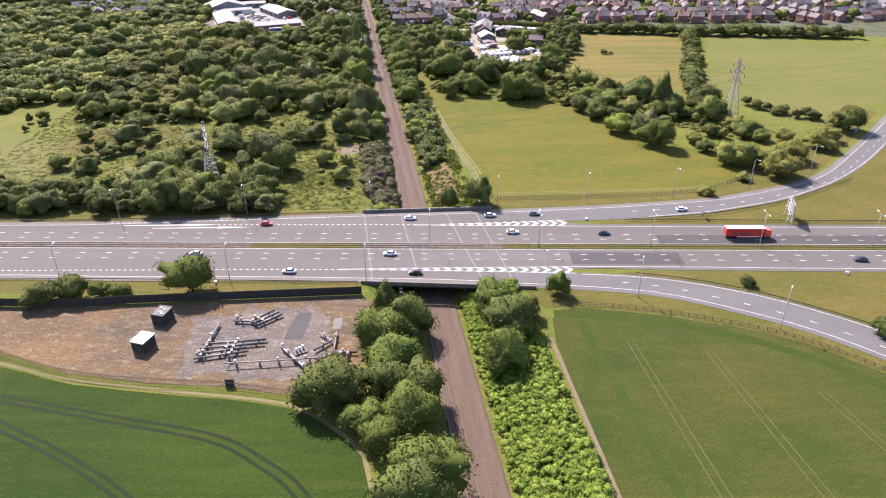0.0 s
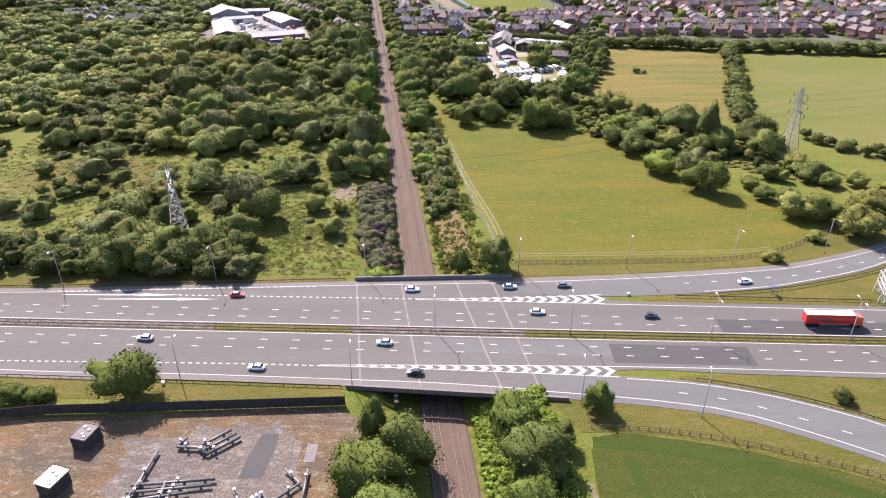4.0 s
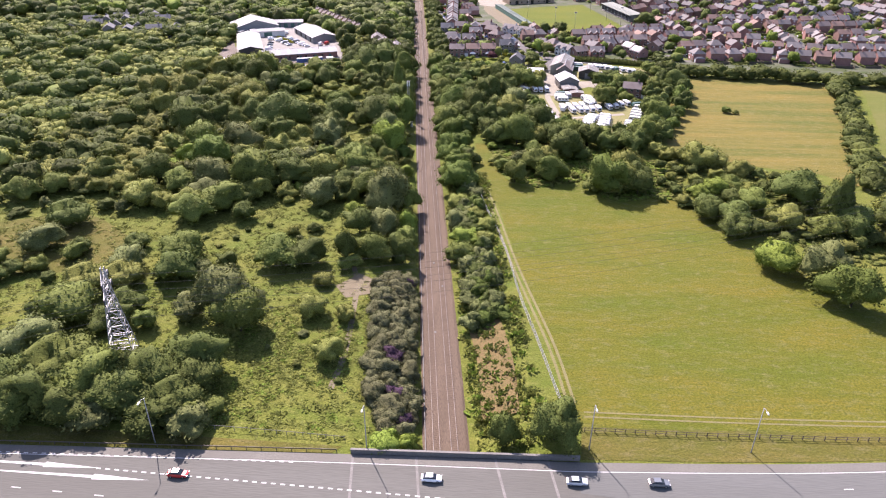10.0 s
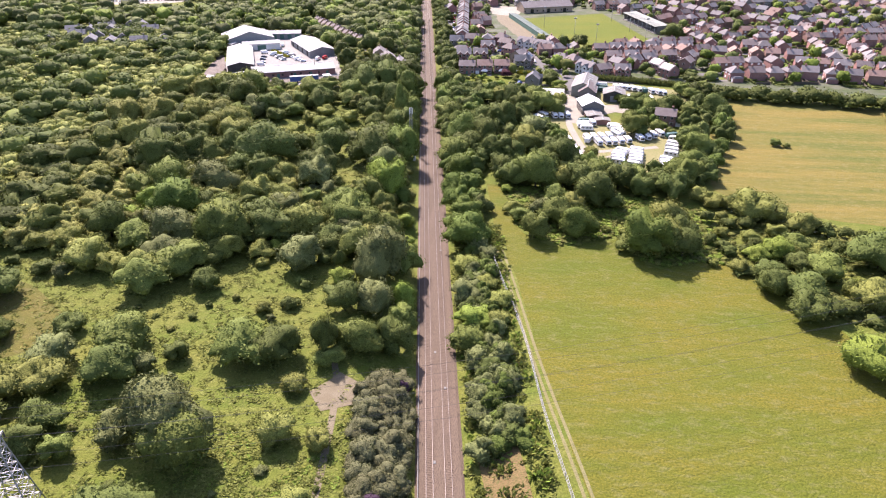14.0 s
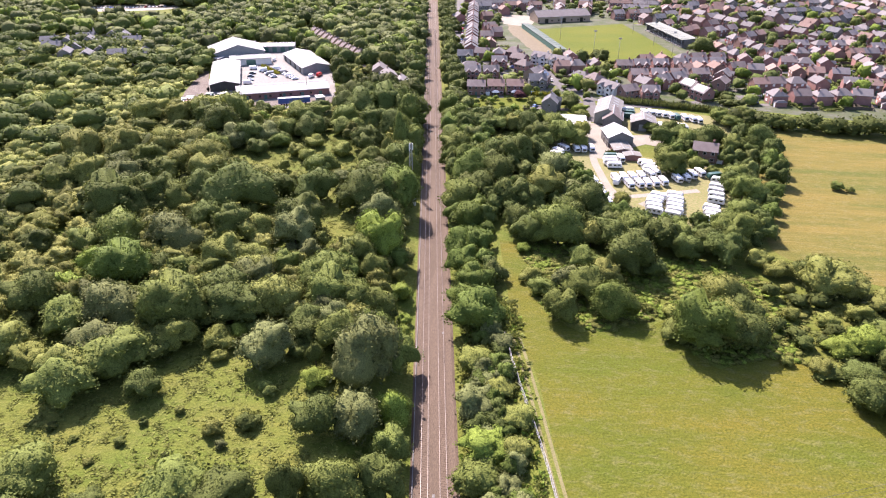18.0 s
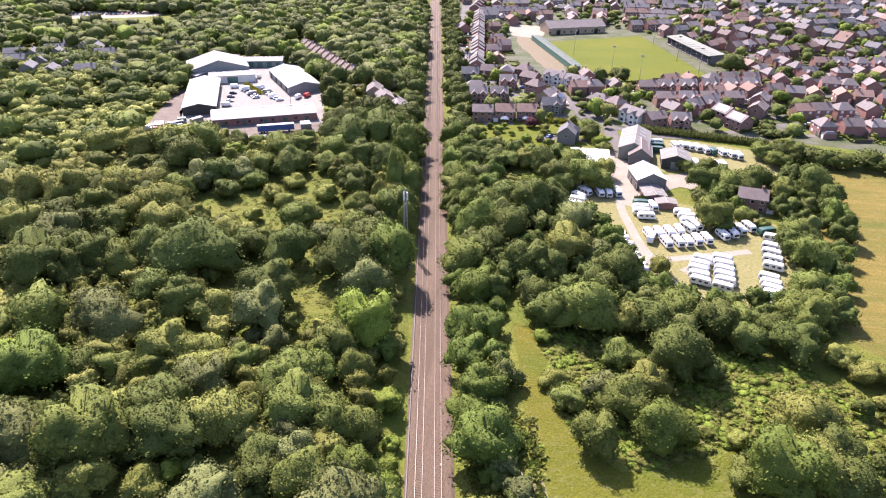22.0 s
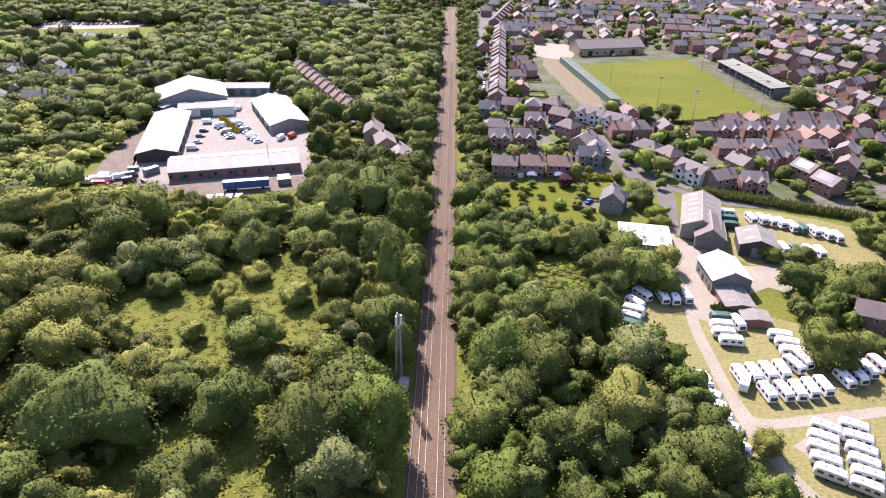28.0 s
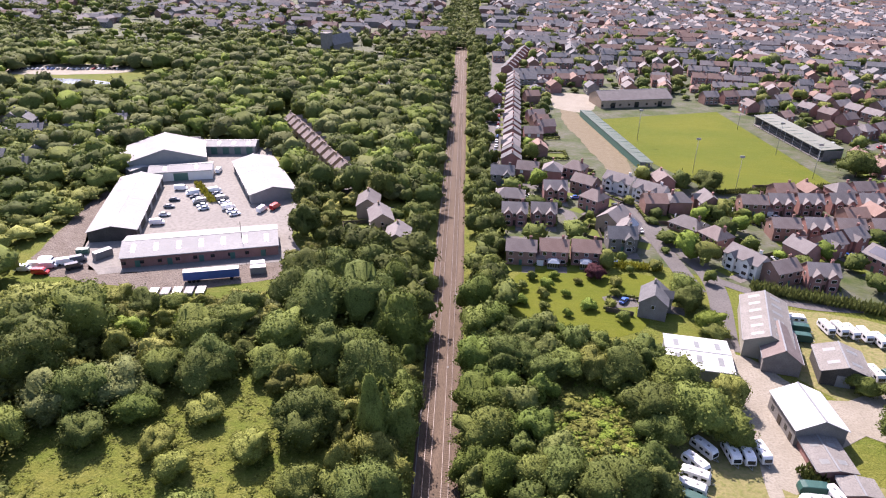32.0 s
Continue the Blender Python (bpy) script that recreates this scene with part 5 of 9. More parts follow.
for x, y, r, h, shape, leaf in ((-3.4, 34.2, 8.6, 15.0, "round", "leaf_green"), (-5, 27, 8, 15.0, "round", "leaf_dark"), (16.2, 101, 5.5, 11.2, "round", "leaf_green"), (20.6, 89, 7, 12.5, "round", "leaf_dark"), (17.5, 76, 6.2, 11.2, "round", "leaf_green"), (26, 95, 3.6, 5.0, "round", "leaf_dark"), (96.7, 110.3, 2.3, 2.5, "round", "leaf_dark"), (124.2, 84, 3.4, 5.0, "round", "leaf_dark"), (-13, 44, 5, 8.8, "round", "leaf_green"), (-14, 63, 6, 10.0, "round", "leaf_dark")):
    plant(x, y, r, h, shape, leaf, "green tree on a railway bank", group="trees by the bridge")
rnd = random.Random(8)
TREES += [(-46.4, 414.5, 7), (-45, 408, 6), (20, 490, 14)]
# rhododendrons
for k in range(26):
    v = -26 + k * 2.9
    for u in (-9.4, -13.2, -16.8)[: 3 if 4 < k < 25 else 2]:
        p = by_rail(u + rnd.uniform(-1.2, 1.2), v + rnd.uniform(-1, 1))
        plant(p.x, p.y, rnd.uniform(2.3, 3.8), rnd.uniform(3.2, 5.2), leaf="leaf_purple" if k == 3 and u == -9.4 or k > 3 and rnd.random() < 0.05 else "leaf_bright" if k < 2 else "leaf_rhododendron", label="dense rhododendron bush, brownish with fading flowers", group="rhododendrons by the railway", **B)

# ---- woods and scrub ----
ESTATE = [(-196, 502), (-172, 492), (-150, 482), (-118, 490), (-98, 506), (-103, 538), (-118, 580), (-146, 632), (-160, 650), (-200, 646), (-222, 616), (-206, 590), (-200, 560)]
CLEAR = [(-143, 441), (-122.5, 459.7), (-100.7, 470.5), (-82.9, 460.8), (-62, 445.7), (-62, 428), (-68, 412), (-76.5, 401), (-90, 404), (-102, 412), (-124, 414), (-137, 426)]
OPEN_A = [(-150, 225), (-136, 277), (-118, 280), (-108, 277), (-87, 282), (-91, 292), (-87, 305), (-79, 307), (-68, 292), (-58, 275), (-52, 259), (-47, 240), (-69, 233), (-101, 227)]
CLEAR_B = [(-104, 388), (-89.7, 401), (-76, 401), (-62, 392), (-54, 374), (-58, 357), (-70, 354), (-82, 362), (-94, 366)]
MEADOW = [(-9, 367), (-1, 364), (3, 331), (9, 320), (15, 315), (23, 316), (31, 321), (42, 326), (42, 312), (49, 303), (61, 308), (70, 308), (87, 286), (101, 252), (140, 206), (110, 180), (20, 175), (8, 240), (-2, 296)]
HAY = [(122, 502), (206, 488), (176, 372), (154, 322), (110, 344), (78, 364), (96, 432)]
YARD = [(8, 472), (10, 436), (20, 424), (31, 388), (40, 380), (72, 384), (84, 470), (118, 500), (118, 535), (62, 545), (30, 520)]
GARDEN = [(-30, 500), (-30, 540), (24, 548), (24, 505), (8, 492)]


def scrub(x, y):
    u, v = to_rail(x, y)
    return u < -19 and 169 < y < 300 and x > -260 and not inside(x, y, [(-128, 262), (-118, 250), (-140, 232), (-175, 236), (-180, 262), (-150, 275)])


def free(x, y, k=0.75):
    return all((x - a) ** 2 + (y - b) ** 2 > (r * k) ** 2 for a, b, r in TREES)


LEAVES = ["leaf_mid", "leaf_dark", "leaf_olive", "leaf_grey", "leaf_bright", "leaf_scrub", "leaf_birch"]
spots = []
for x, y in scatter(1, 520, -330, -64, 169, 187, lambda x, y: free(x, y, 0.7), 3.6):
    spots.append((x, y, rnd.uniform(3.2, 5.6), rnd.uniform(5, 8.5), rnd.choice((0, 1, 1, 3))))
for x, y in scatter(2, 420, -260, -28, 186, 300, lambda x, y: scrub(x, y) and free(x, y, 1.1) and noise.noise((x * 0.03, y * 0.03, 7)) > 0.0, 6.6):
    k = 1.0 if x < -132 else 0.4
    spots.append((x, y, k * rnd.uniform(1.4, 4.0), k * rnd.uniform(2.4, 5.6), rnd.choice((0, 1, 1, 2, 3))))
thicket("scrub_bushes", spots, MID_SHAPES, LEAVES, "dense thorn scrub and willow thicket", "scrub")
wood = []


def woodland(x, y):
    u, v = to_rail(x, y)
    if u > -8.6 or inside(x, y, ESTATE) or inside(x, y, CLEAR) or inside(x, y, CLEAR_B) or inside(x, y, OPEN_A):
        return False
    if y < 314 and noise.noise((x * 0.025, y * 0.025, 2)) < -0.15 + (314 - y) * 0.009:
        return False
    if -175 < x < -95 and y > 600 and abs((x + 162) * 0.828 + (y - 683) * 0.56) < 10:
        return False
    if -98 < x < -62 and 540 < y < 588:
        return False
    return free(x, y, 0.85 if x > -135 and y < 500 else 0.75)


near_wood = []
for x, y in scatter(3, 14000, -420, -20, 292, 640, woodland, 5.0):
    tone = rnd.choice((0, 5, 0, 1, 2, 2, 6, 3) if x > -140 else (6, 6, 6, 5, 2))
    r, tone = (rnd.uniform(5.4, 7.6), rnd.choice((0, 1, 1))) if rnd.random() < 0.2 else (rnd.uniform(2.8, 4.9), tone)
    k = 0.72 if x < -140 else 1.0
    if x > -140 and y < 500:
        r, tone, k = rnd.uniform(2.2, 4.2), rnd.choice((5, 6, 2, 0, 2, 3)), 0.95
    (near_wood if y < 470 and x > -200 or y < 590 and x > -160 else wood).append((x, y, r, r * k * rnd.uniform(1.6, 2.3), tone))
thicket("near_woodland", near_wood, MID_SHAPES, LEAVES, "dense mixed broadleaf woodland beside a railway")
thicket("woodland", wood, FAR_SHAPES, LEAVES, "dense mixed broadleaf woodland in full summer leaf")
far = []


def far_wood(x, y):
    u, v = to_rail(x, y)
    if inside(x, y, ESTATE) or u > -9:
        return False
    if -178 < x < -95 and abs((x + 162) * 0.828 + (y - 683) * 0.56) < 10:
        return False
    if x < -280 and 725 < y < 800 and x > -400:
        return False
    return y < 850 + 60 * noise.noise((x * 0.01, 0, 4)) - (x + 60) * 0.1 and not (x < -255 and 600 < y < 655)


for x, y in scatter(4, 5000, -520, -50, 600, 960, far_wood, 6.4):
    far.append((x, y, rnd.uniform(4.5, 7.5), rnd.uniform(8, 14), rnd.choice((0, 1, 1, 3, 3, 4))))
thicket("far_woodland", far, TINY_SHAPES, LEAVES, "distant belt of tall broadleaf woodland")
east = []


STRIP = [(-13, 376), (-4, 378), (2, 362), (5, 338), (9, 316), (-4, 314), (-10, 341), (-14, 357)]
FERN = [(-2, 362), (12, 366), (30, 360), (60, 358), (76, 345), (70, 300), (24, 312), (4, 324)]
BRAMBLE = [(-24, 462), (-6, 482), (8, 466), (8, 448), (-10, 440)]
BELT = [(68, 374), (82, 370), (106, 445), (114, 487), (100, 490), (86, 440), (83, 430), (70, 378)]
NOTCH = [(56, 454), (72, 449), (90, 438), (100, 470), (84, 477), (62, 468)]


def east_wood(x, y):
    u, v = to_rail(x, y)
    if inside(x, y, BELT) or inside(x, y, NOTCH) and math.hypot(x - 80, y - 454) > 9:
        return free(x, y)
    if u < 8 or y < 330 or any(inside(x, y, q) for q in (MEADOW, HAY, YARD, GARDEN, STRIP, FERN, BRAMBLE)) or not free(x, y, 0.95):
        return False
    return y > 362 and x < 70 or x < -6


for x, y in scatter(5, 6000, -60, 116, 305, 505, east_wood, 5.0):
    r = rnd.uniform(2.4, 4.6)
    east.append((x, y, r, r * rnd.uniform(1.7, 2.4), rnd.choice((0, 0, 1, 1, 1, 1, 3))))
thicket("east_woodland", east, MID_SHAPES, ["leaf_green", "leaf_dark", "leaf_mid", "leaf_hedge"], "dense trees beside a railway and a storage yard")
FRONDS = [crown(s, 7, 44, 0.19, core=0, knob=0.5) for s in range(81, 86)]
fern = [(x, y, rnd.uniform(0.8, 1.7), rnd.uniform(0.4, 0.9), rnd.choice((0, 0, 1, 2))) for x, y in scatter(55, 3600, -8, 80, 300, 368, lambda x, y: inside(x, y, FERN) and not inside(x, y, MEADOW))]
fern += [(x, y, rnd.uniform(1.0, 2.6), rnd.uniform(0.8, 1.6), rnd.choice((0, 1, 1))) for x, y in scatter(56, 700, -26, 10, 438, 484, lambda x, y: inside(x, y, BRAMBLE))]
thicket("bracken", fern, FRONDS, ["leaf_fern", "leaf_scrub", "leaf_olive", "leaf_grey"], "bracken and bramble covering open ground", "bracken")
area("bare_patch", [(29.7, 333.9), (33.3, 334.3), (38.6, 327.8), (35, 323), (30.4, 323)], 0.07, "dry_grass", "dry bare patch at the edge of a meadow")
area("bramble_clearing", BRAMBLE, 0.04, "verge_grass", "open ground overgrown with brambles", ragged=1.0)
hedge = []
for a, b, n, r in (((152, 322), (206, 490), 56, 4.6), ((205, 262), (170, 300), 10, 3.5), ((100, 505), (330, 470), 80, 5.4), ((118, 505), (105, 560), 16, 3.2)):
    for k in range(n):
        t = k / n
        hedge.append((a[0] + (b[0] - a[0]) * t + rnd.uniform(-3, 3), a[1] + (b[1] - a[1]) * t + rnd.uniform(-3, 3), r * rnd.uniform(0.7, 1.25), r * rnd.uniform(1, 1.7), rnd.choice((0, 1, 1))))
for x, y in scatter(6, 2600, 66, 200, 200, 345, lambda x, y: not inside(x, y, MEADOW) and not inside(x, y, HAY) and y < 345 - (x - 66) * 0.1 and y > 300 - (x - 60) * 0.62 and x < 150 + (260 - y) * 0.2, 4.6):
    if rnd.random() < 0.42:
        hedge.append((x, y, rnd.uniform(1.8, 4.0), rnd.uniform(2.4, 6.0), rnd.choice((0, 2, 1, 1))))
low = [(x, y, rnd.uniform(1.0, 2.2), rnd.uniform(0.4, 0.9), rnd.choice((0, 0, 1, 2))) for x, y in scatter(57, 3400, 66, 200, 200, 345, lambda x, y: not inside(x, y, MEADOW) and not inside(x, y, HAY) and y < 345 - (x - 66) * 0.1 and y > 300 - (x - 60) * 0.62 and x < 150 + (260 - y) * 0.2, 2.0)]
thicket("brambles", low, FRONDS, ["leaf_scrub", "leaf_olive", "leaf_mid"], "brambles and rank weeds between fields", "brambles")
thicket("hedgerow", hedge, FAR_SHAPES, LEAVES, "overgrown hedgerow and scrub between fields", "hedgerow")
fern = []
for k in range(2200):
    v, u = rnd.uniform(-190, -87), rnd.uniform(7, 24.5)
    p = by_rail(u, v)
    fern.append((p.x, p.y, rnd.uniform(0.7, 1.5), rnd.uniform(0.9, 2.0), 0))
thicket("bracken", fern, FRONDS, ["leaf_fern"], "bright green bracken covering a railway bank", "bracken")
low, knolls = [], []
for k in range(900):
    v, u = rnd.uniform(-28, 130), rnd.uniform(7, 23)
    p = by_rail(u, v)
    low.append((p.x, p.y, rnd.uniform(0.5, 1.6), rnd.uniform(0.6, 2.0), rnd.choice((0, 0, 1, 2))))
for k in range(110):
    v, u = rnd.uniform(22, 124), rnd.uniform(9, 18)
    p = by_rail(u, v)
    if not free(p.x, p.y, 0.8):
        continue
    knolls.append((p.x, p.y, rnd.uniform(1.8, 3.4), rnd.uniform(3, 5.5), rnd.choice((3, 3, 4, 5))))
thicket("bank_scrub", low, TUFTS, ["leaf_scrub", "leaf_olive", "leaf_fern"], "low scrub and grass on a railway bank", "scrub")
thicket("bank_bushes", knolls, MID_SHAPES, ["leaf_scrub", "leaf_olive", "leaf_fern", "leaf_grey", "leaf_dark", "leaf_green"], "rounded bushes on a railway bank", "scrub")
tuft = [(x, y, rnd.uniform(0.5, 1.2), rnd.uniform(0.25, 0.6), rnd.choice((0, 0, 0, 0, 1))) for x, y in scatter(9, 13000, -200, -26, 169, 470, lambda x, y: to_rail(x, y)[0] < -16 and (y < 330 or inside(x, y, CLEAR) or inside(x, y, CLEAR_B) or random.random() < 0.15))]
tuft += [(x, y, rnd.uniform(0.6, 1.3), rnd.uniform(0.25, 0.6), rnd.choice((0, 0, 0, 2))) for x, y in scatter(10, 900, -66, -34, 172, 232, lambda x, y: noise.noise((x * 0.06, y * 0.06, 1)) > -0.1)]
thicket("undergrowth", tuft, TUFTS, ["leaf_scrub", "leaf_olive", "leaf_fern", "leaf_bright"], "rank weeds, brambles and tall grass", "undergrowth")
band("worn_path", [(-37, 186), (-36.5, 200), (-38, 220), (-40, 236), (-43, 246)], 1.6, 0.07, "dirt_path", "worn earth path through scrub", step=2)
area("bare_patch", [(-46, 233), (-40, 242), (-35, 238), (-35, 230), (-41, 228)], 0.06, "dirt_path", "bare trodden earth in scrub")

# ---- roadside things ----
def thing(name, label, category, m=None, group=""):
    root = new(name)
    if m is not None:
        root.matrix_basis = m
    return tagged(root, label, category, group)


def lamp(double, label):
    root = thing("street_lamp", label, "street lamp", None, "lamps along the motorway")
    bm = bmesh.new()
    tube(bm, [(0, 0, 0), (0, 0, 0.5), (0, 0, 12.6)], [0.17, 0.13, 0.08], 8)
    part("column", bm, "galvanised", root)
    for s in (1, -1) if double else (-1,):
        bm = bmesh.new()
        tube(bm, [(0, 0, 12.5), (0, s * 0.7, 12.95), (0, s * 1.7, 13.05)], 0.055, 6)
        part("arm", bm, "galvanised", root)
        bm = bmesh.new()
        box(bm, (0, s * 2.1, 12.98), (0.34, 0.95, 0.18), taper=0.8)
        part("lantern", bm, "pale_paint", root, "white lantern head")
    return root


first = lamp(True, "tall galvanised twin-arm street lamp in a central reservation")
first.matrix_basis = pose(-2.2, med(-2.2), 0.12)
for x in (35.3, 73.7, 111, 149, 187, 226, 265):
    copy_thing(first, pose(x, med(x), 0.12))
first = lamp(False, "tall galvanised single-arm street lamp on a verge")
first.matrix_basis = pose(-24.5, 166.9, 0.05)
for x, y, a in ((-71.5, 165.2, 0), (-118.3, 162, 0), (-166, 162.3, 0), (24, 171.2, 0), (59.1, 173.2, 0), (94.4, 176.5, 8), (128, 184, 25), (160, 198.5, 38), (-22.3, 114.0, 180), (-65.6, 115.9, 180), (-119.5, 117.6, 180), (-168, 120, 180), (33.5, 108.5, 180), (61, 104.0, 165), (96.6, 86.5, 145), (240, 270, 45)):
    copy_thing(first, pose(x, y, 0.05, 0, 0, a))


def loft(bm, sections, mi=0):
    """A skin through sections of equal length, closed at both ends."""
    rings = [[bm.verts.new(p) for p in s] for s in sections]
    n = len(rings[0])
    for a, b in zip(rings, rings[1:]):
        for k in range(n):
            f = bm.faces.new((a[k], a[(k + 1) % n], b[(k + 1) % n], b[k]))
            f.material_index = mi
    bm.faces.new(rings[0][::-1]).material_index = mi
    bm.faces.new(rings[-1]).material_index = mi
    bmesh.ops.recalc_face_normals(bm, faces=bm.faces)


def barrier(line, label, post=3.2):
    """A steel safety barrier: a rail on posts."""
    c = curve(line, post)
    root = thing("crash_barrier", label, "crash barrier")
    bm = bmesh.new()
    sections = []
    for k, p in enumerate(c):
        d = c[min(k + 1, len(c) - 1)] - c[max(k - 1, 0)]
        m = math.hypot(d.x, d.y)
        nx, ny = -d.y / m, d.x / m
        fold = [(0.01, 0.57), (0.06, 0.65), (0.015, 0.72), (0.06, 0.79), (0.01, 0.87)]
        outline = fold + [(-0.04, 0.87), (-0.04, 0.57)]
        sections.append([(p.x + nx * o, p.y + ny * o, z) for o, z in outline])
    loft(bm, sections)
    part("guard_rail", bm, "steel_weathered", root)
    bm = bmesh.new()
    for p in c:
        box(bm, (p.x, p.y, 0.05), (0.14, 0.14, 0.62))
    tagged(part("barrier_post", bm, "steel_weathered", root), "", "", "", "stuff")


for s in (0.75, -0.75):
    barrier([(-330, med(-330) + s), (330, med(330) + s)], "long steel safety barrier along a central reservation")
barrier([(-330, 164.6), (-163, 161.9), (-125, 161.6), (-80, 163.6), (-31, 165.9)], "steel safety barrier on a motorway verge")
barrier([(70, 156.3), (95, 155.3), (125, 154), (200, 151), (320, 147)], "steel safety barrier on a motorway verge")
barrier([(80, 157.4), (100, 160.0), (114, 163.2), (141, 172.8), (175, 193)], "steel safety barrier beside a slip road")
barrier([(64, 117.6), (78, 113.9), (93, 108), (107, 99.8), (127, 84), (150, 58)], "steel safety barrier beside a slip road")
barrier([(-330, 125), (-140, 119.4), (-67, 116.4), (-25, 114.3)], "steel safety barrier on a motorway verge")


def sign(x, y, a, w, h, base, mat, label):
    root = thing("road_sign", label, "road sign", pose(x, y, 0, 0, 0, a))
    for s in (-w * 0.3, w * 0.3):
        bm = bmesh.new()
        tube(bm, [(s, 0.1, 0), (s, 0.1, base + h * 0.9)], 0.07, 6)
        part("sign_post", bm, "galvanised", root)
    bm = bmesh.new()
    box(bm, (0, 0, base), (w, 0.08, h))
    plate = part("sign_panel", bm, mat, root)
    for k in range(3):
        bm = bmesh.new()
        box(bm, (0.1 * k - 0.1, -0.05, base + h * (0.2 + 0.25 * k)), (w * (0.7 - 0.12 * k), 0.02, h * 0.1))
        part("lettering_bar", bm, "line_white", plate)


material("sign_blue", (0.016, 0.080, 0.336), (0.024, 0.104, 0.384), 1, rough=0.5, bump=0)
material("sign_grey", (0.186, 0.186, 0.192), (0.223, 0.223, 0.229), 1, rough=0.5, bump=0)
sign(100, 158.2, 70, 2.4, 2.0, 1.4, "sign_blue", "blue motorway direction sign on two posts")
sign(207.6, 249.3, 40, 3.4, 2.2, 1.2, "sign_blue", "blue slip road direction sign on two posts")
root = thing("sign_gantry", "large grey motorway sign gantry on braced lattice legs", "sign gantry", pose(131, 156.2, 0, 0, 0, 72))
for s in (-3.4, 3.4):
    bm = bmesh.new()
    for dx, dy in ((-0.4, -0.5), (0.4, -0.5), (0, 0.6)):
        beam(bm, (s + dx, dy * 1.6, 0), (s + dx * 0.6, dy * 0.7, 7.6), 0.16)
    for k in range(5):
        z = 0.4 + k * 1.4
        beam(bm, (s - 0.4, -0.7, z), (s, 0.8, z + 1.3), 0.09)
        beam(bm, (s + 0.4, -0.7, z), (s, 0.8, z + 1.3), 0.09)
    part("lattice_leg", bm, "pale_paint", root)
bm = bmesh.new()
box(bm, (0, -0.6, 3.2), (9.2, 0.14, 4.6))
part("sign_panel", bm, "sign_grey", root, "grey back of a sign panel")
for k in range(7):
    bm = bmesh.new()
    box(bm, (-4.2 + k * 1.4, -0.45, 3.3), (0.12, 0.12, 4.4))
    part("stiffener", bm, "pale_paint", root)
for z in (3.6, 5.4, 7.2):
    bm = bmesh.new()
    beam(bm, (-4.5, 0.3, z), (4.5, 0.3, z), 0.14)
    part("cross_beam", bm, "pale_paint", root)
for x, y in ((56, 157.4), (131.6, 116.2), (-70, 115.5)):
    bm = bmesh.new()
    box(bm, (0, 0, 0), (1.1, 0.7, 0.8), taper=0.9)
    tagged(part("roadside_cabinet", bm, "pale_paint", at=pose(x, y, 0.06, 0, 0, x)), "small pale equipment cabinet on a verge", "cabinet")

# ---- vehicles ----
for nm, col in (("white", (0.75, 0.75, 0.74)), ("silver", (0.40, 0.42, 0.44)), ("black", (0.02, 0.022, 0.026)), ("blue", (0.03, 0.09, 0.30)), ("red", (0.42, 0.02, 0.02)), ("grey", (0.10, 0.11, 0.12)), ("sky", (0.10, 0.30, 0.55)), ("orange", (0.60, 0.07, 0.02))):
    material("paint_" + nm, col, tuple(min(1, c * 1.12) for c in col), 0.7, rough=0.25, bump=0, grit=0.05)
    MATS["paint_" + nm].node_tree.nodes["Principled BSDF"].inputs["Coat Weight"].default_value = 0.6
material("glass_dark", (0.007, 0.010, 0.012), (0.015, 0.019, 0.022), 0.6, rough=0.08, bump=0)
material("tyre", (0.009, 0.009, 0.009), (0.019, 0.019, 0.019), 3, bump=0)
material("lamp_red", (0.217, 0.006, 0.006), (0.360, 0.016, 0.016), 2, rough=0.3, bump=0)
material("lamp_clear", (0.560, 0.560, 0.560), (0.640, 0.640, 0.640), 2, rough=0.2, bump=0)


def ring(x, w, z0, z1, k=0.82):
    """A rounded section across a vehicle at x."""
    return [(x, -w * 0.92, z0), (x, w * 0.92, z0), (x, w, z0 + (z1 - z0) * 0.45), (x, w * k, z1), (x, -w * k, z1), (x, -w, z0 + (z1 - z0) * 0.45)]


def wheels(root, xs, w, r, rims=False):
    for x in xs:
        for s in (-1, 1):
            bm = bmesh.new()
            tube(bm, [(x, s * (w - 0.22), r), (x, s * w, r)], r, 12)
            tyre = part("wheel", bm, "tyre", root)
            bm = bmesh.new()
            tube(bm, [(x, s * (w - 0.02), r), (x, s * (w + 0.02), r)], r * 0.6, 8)
            part("rim", bm, "galvanised", tyre) if rims else None


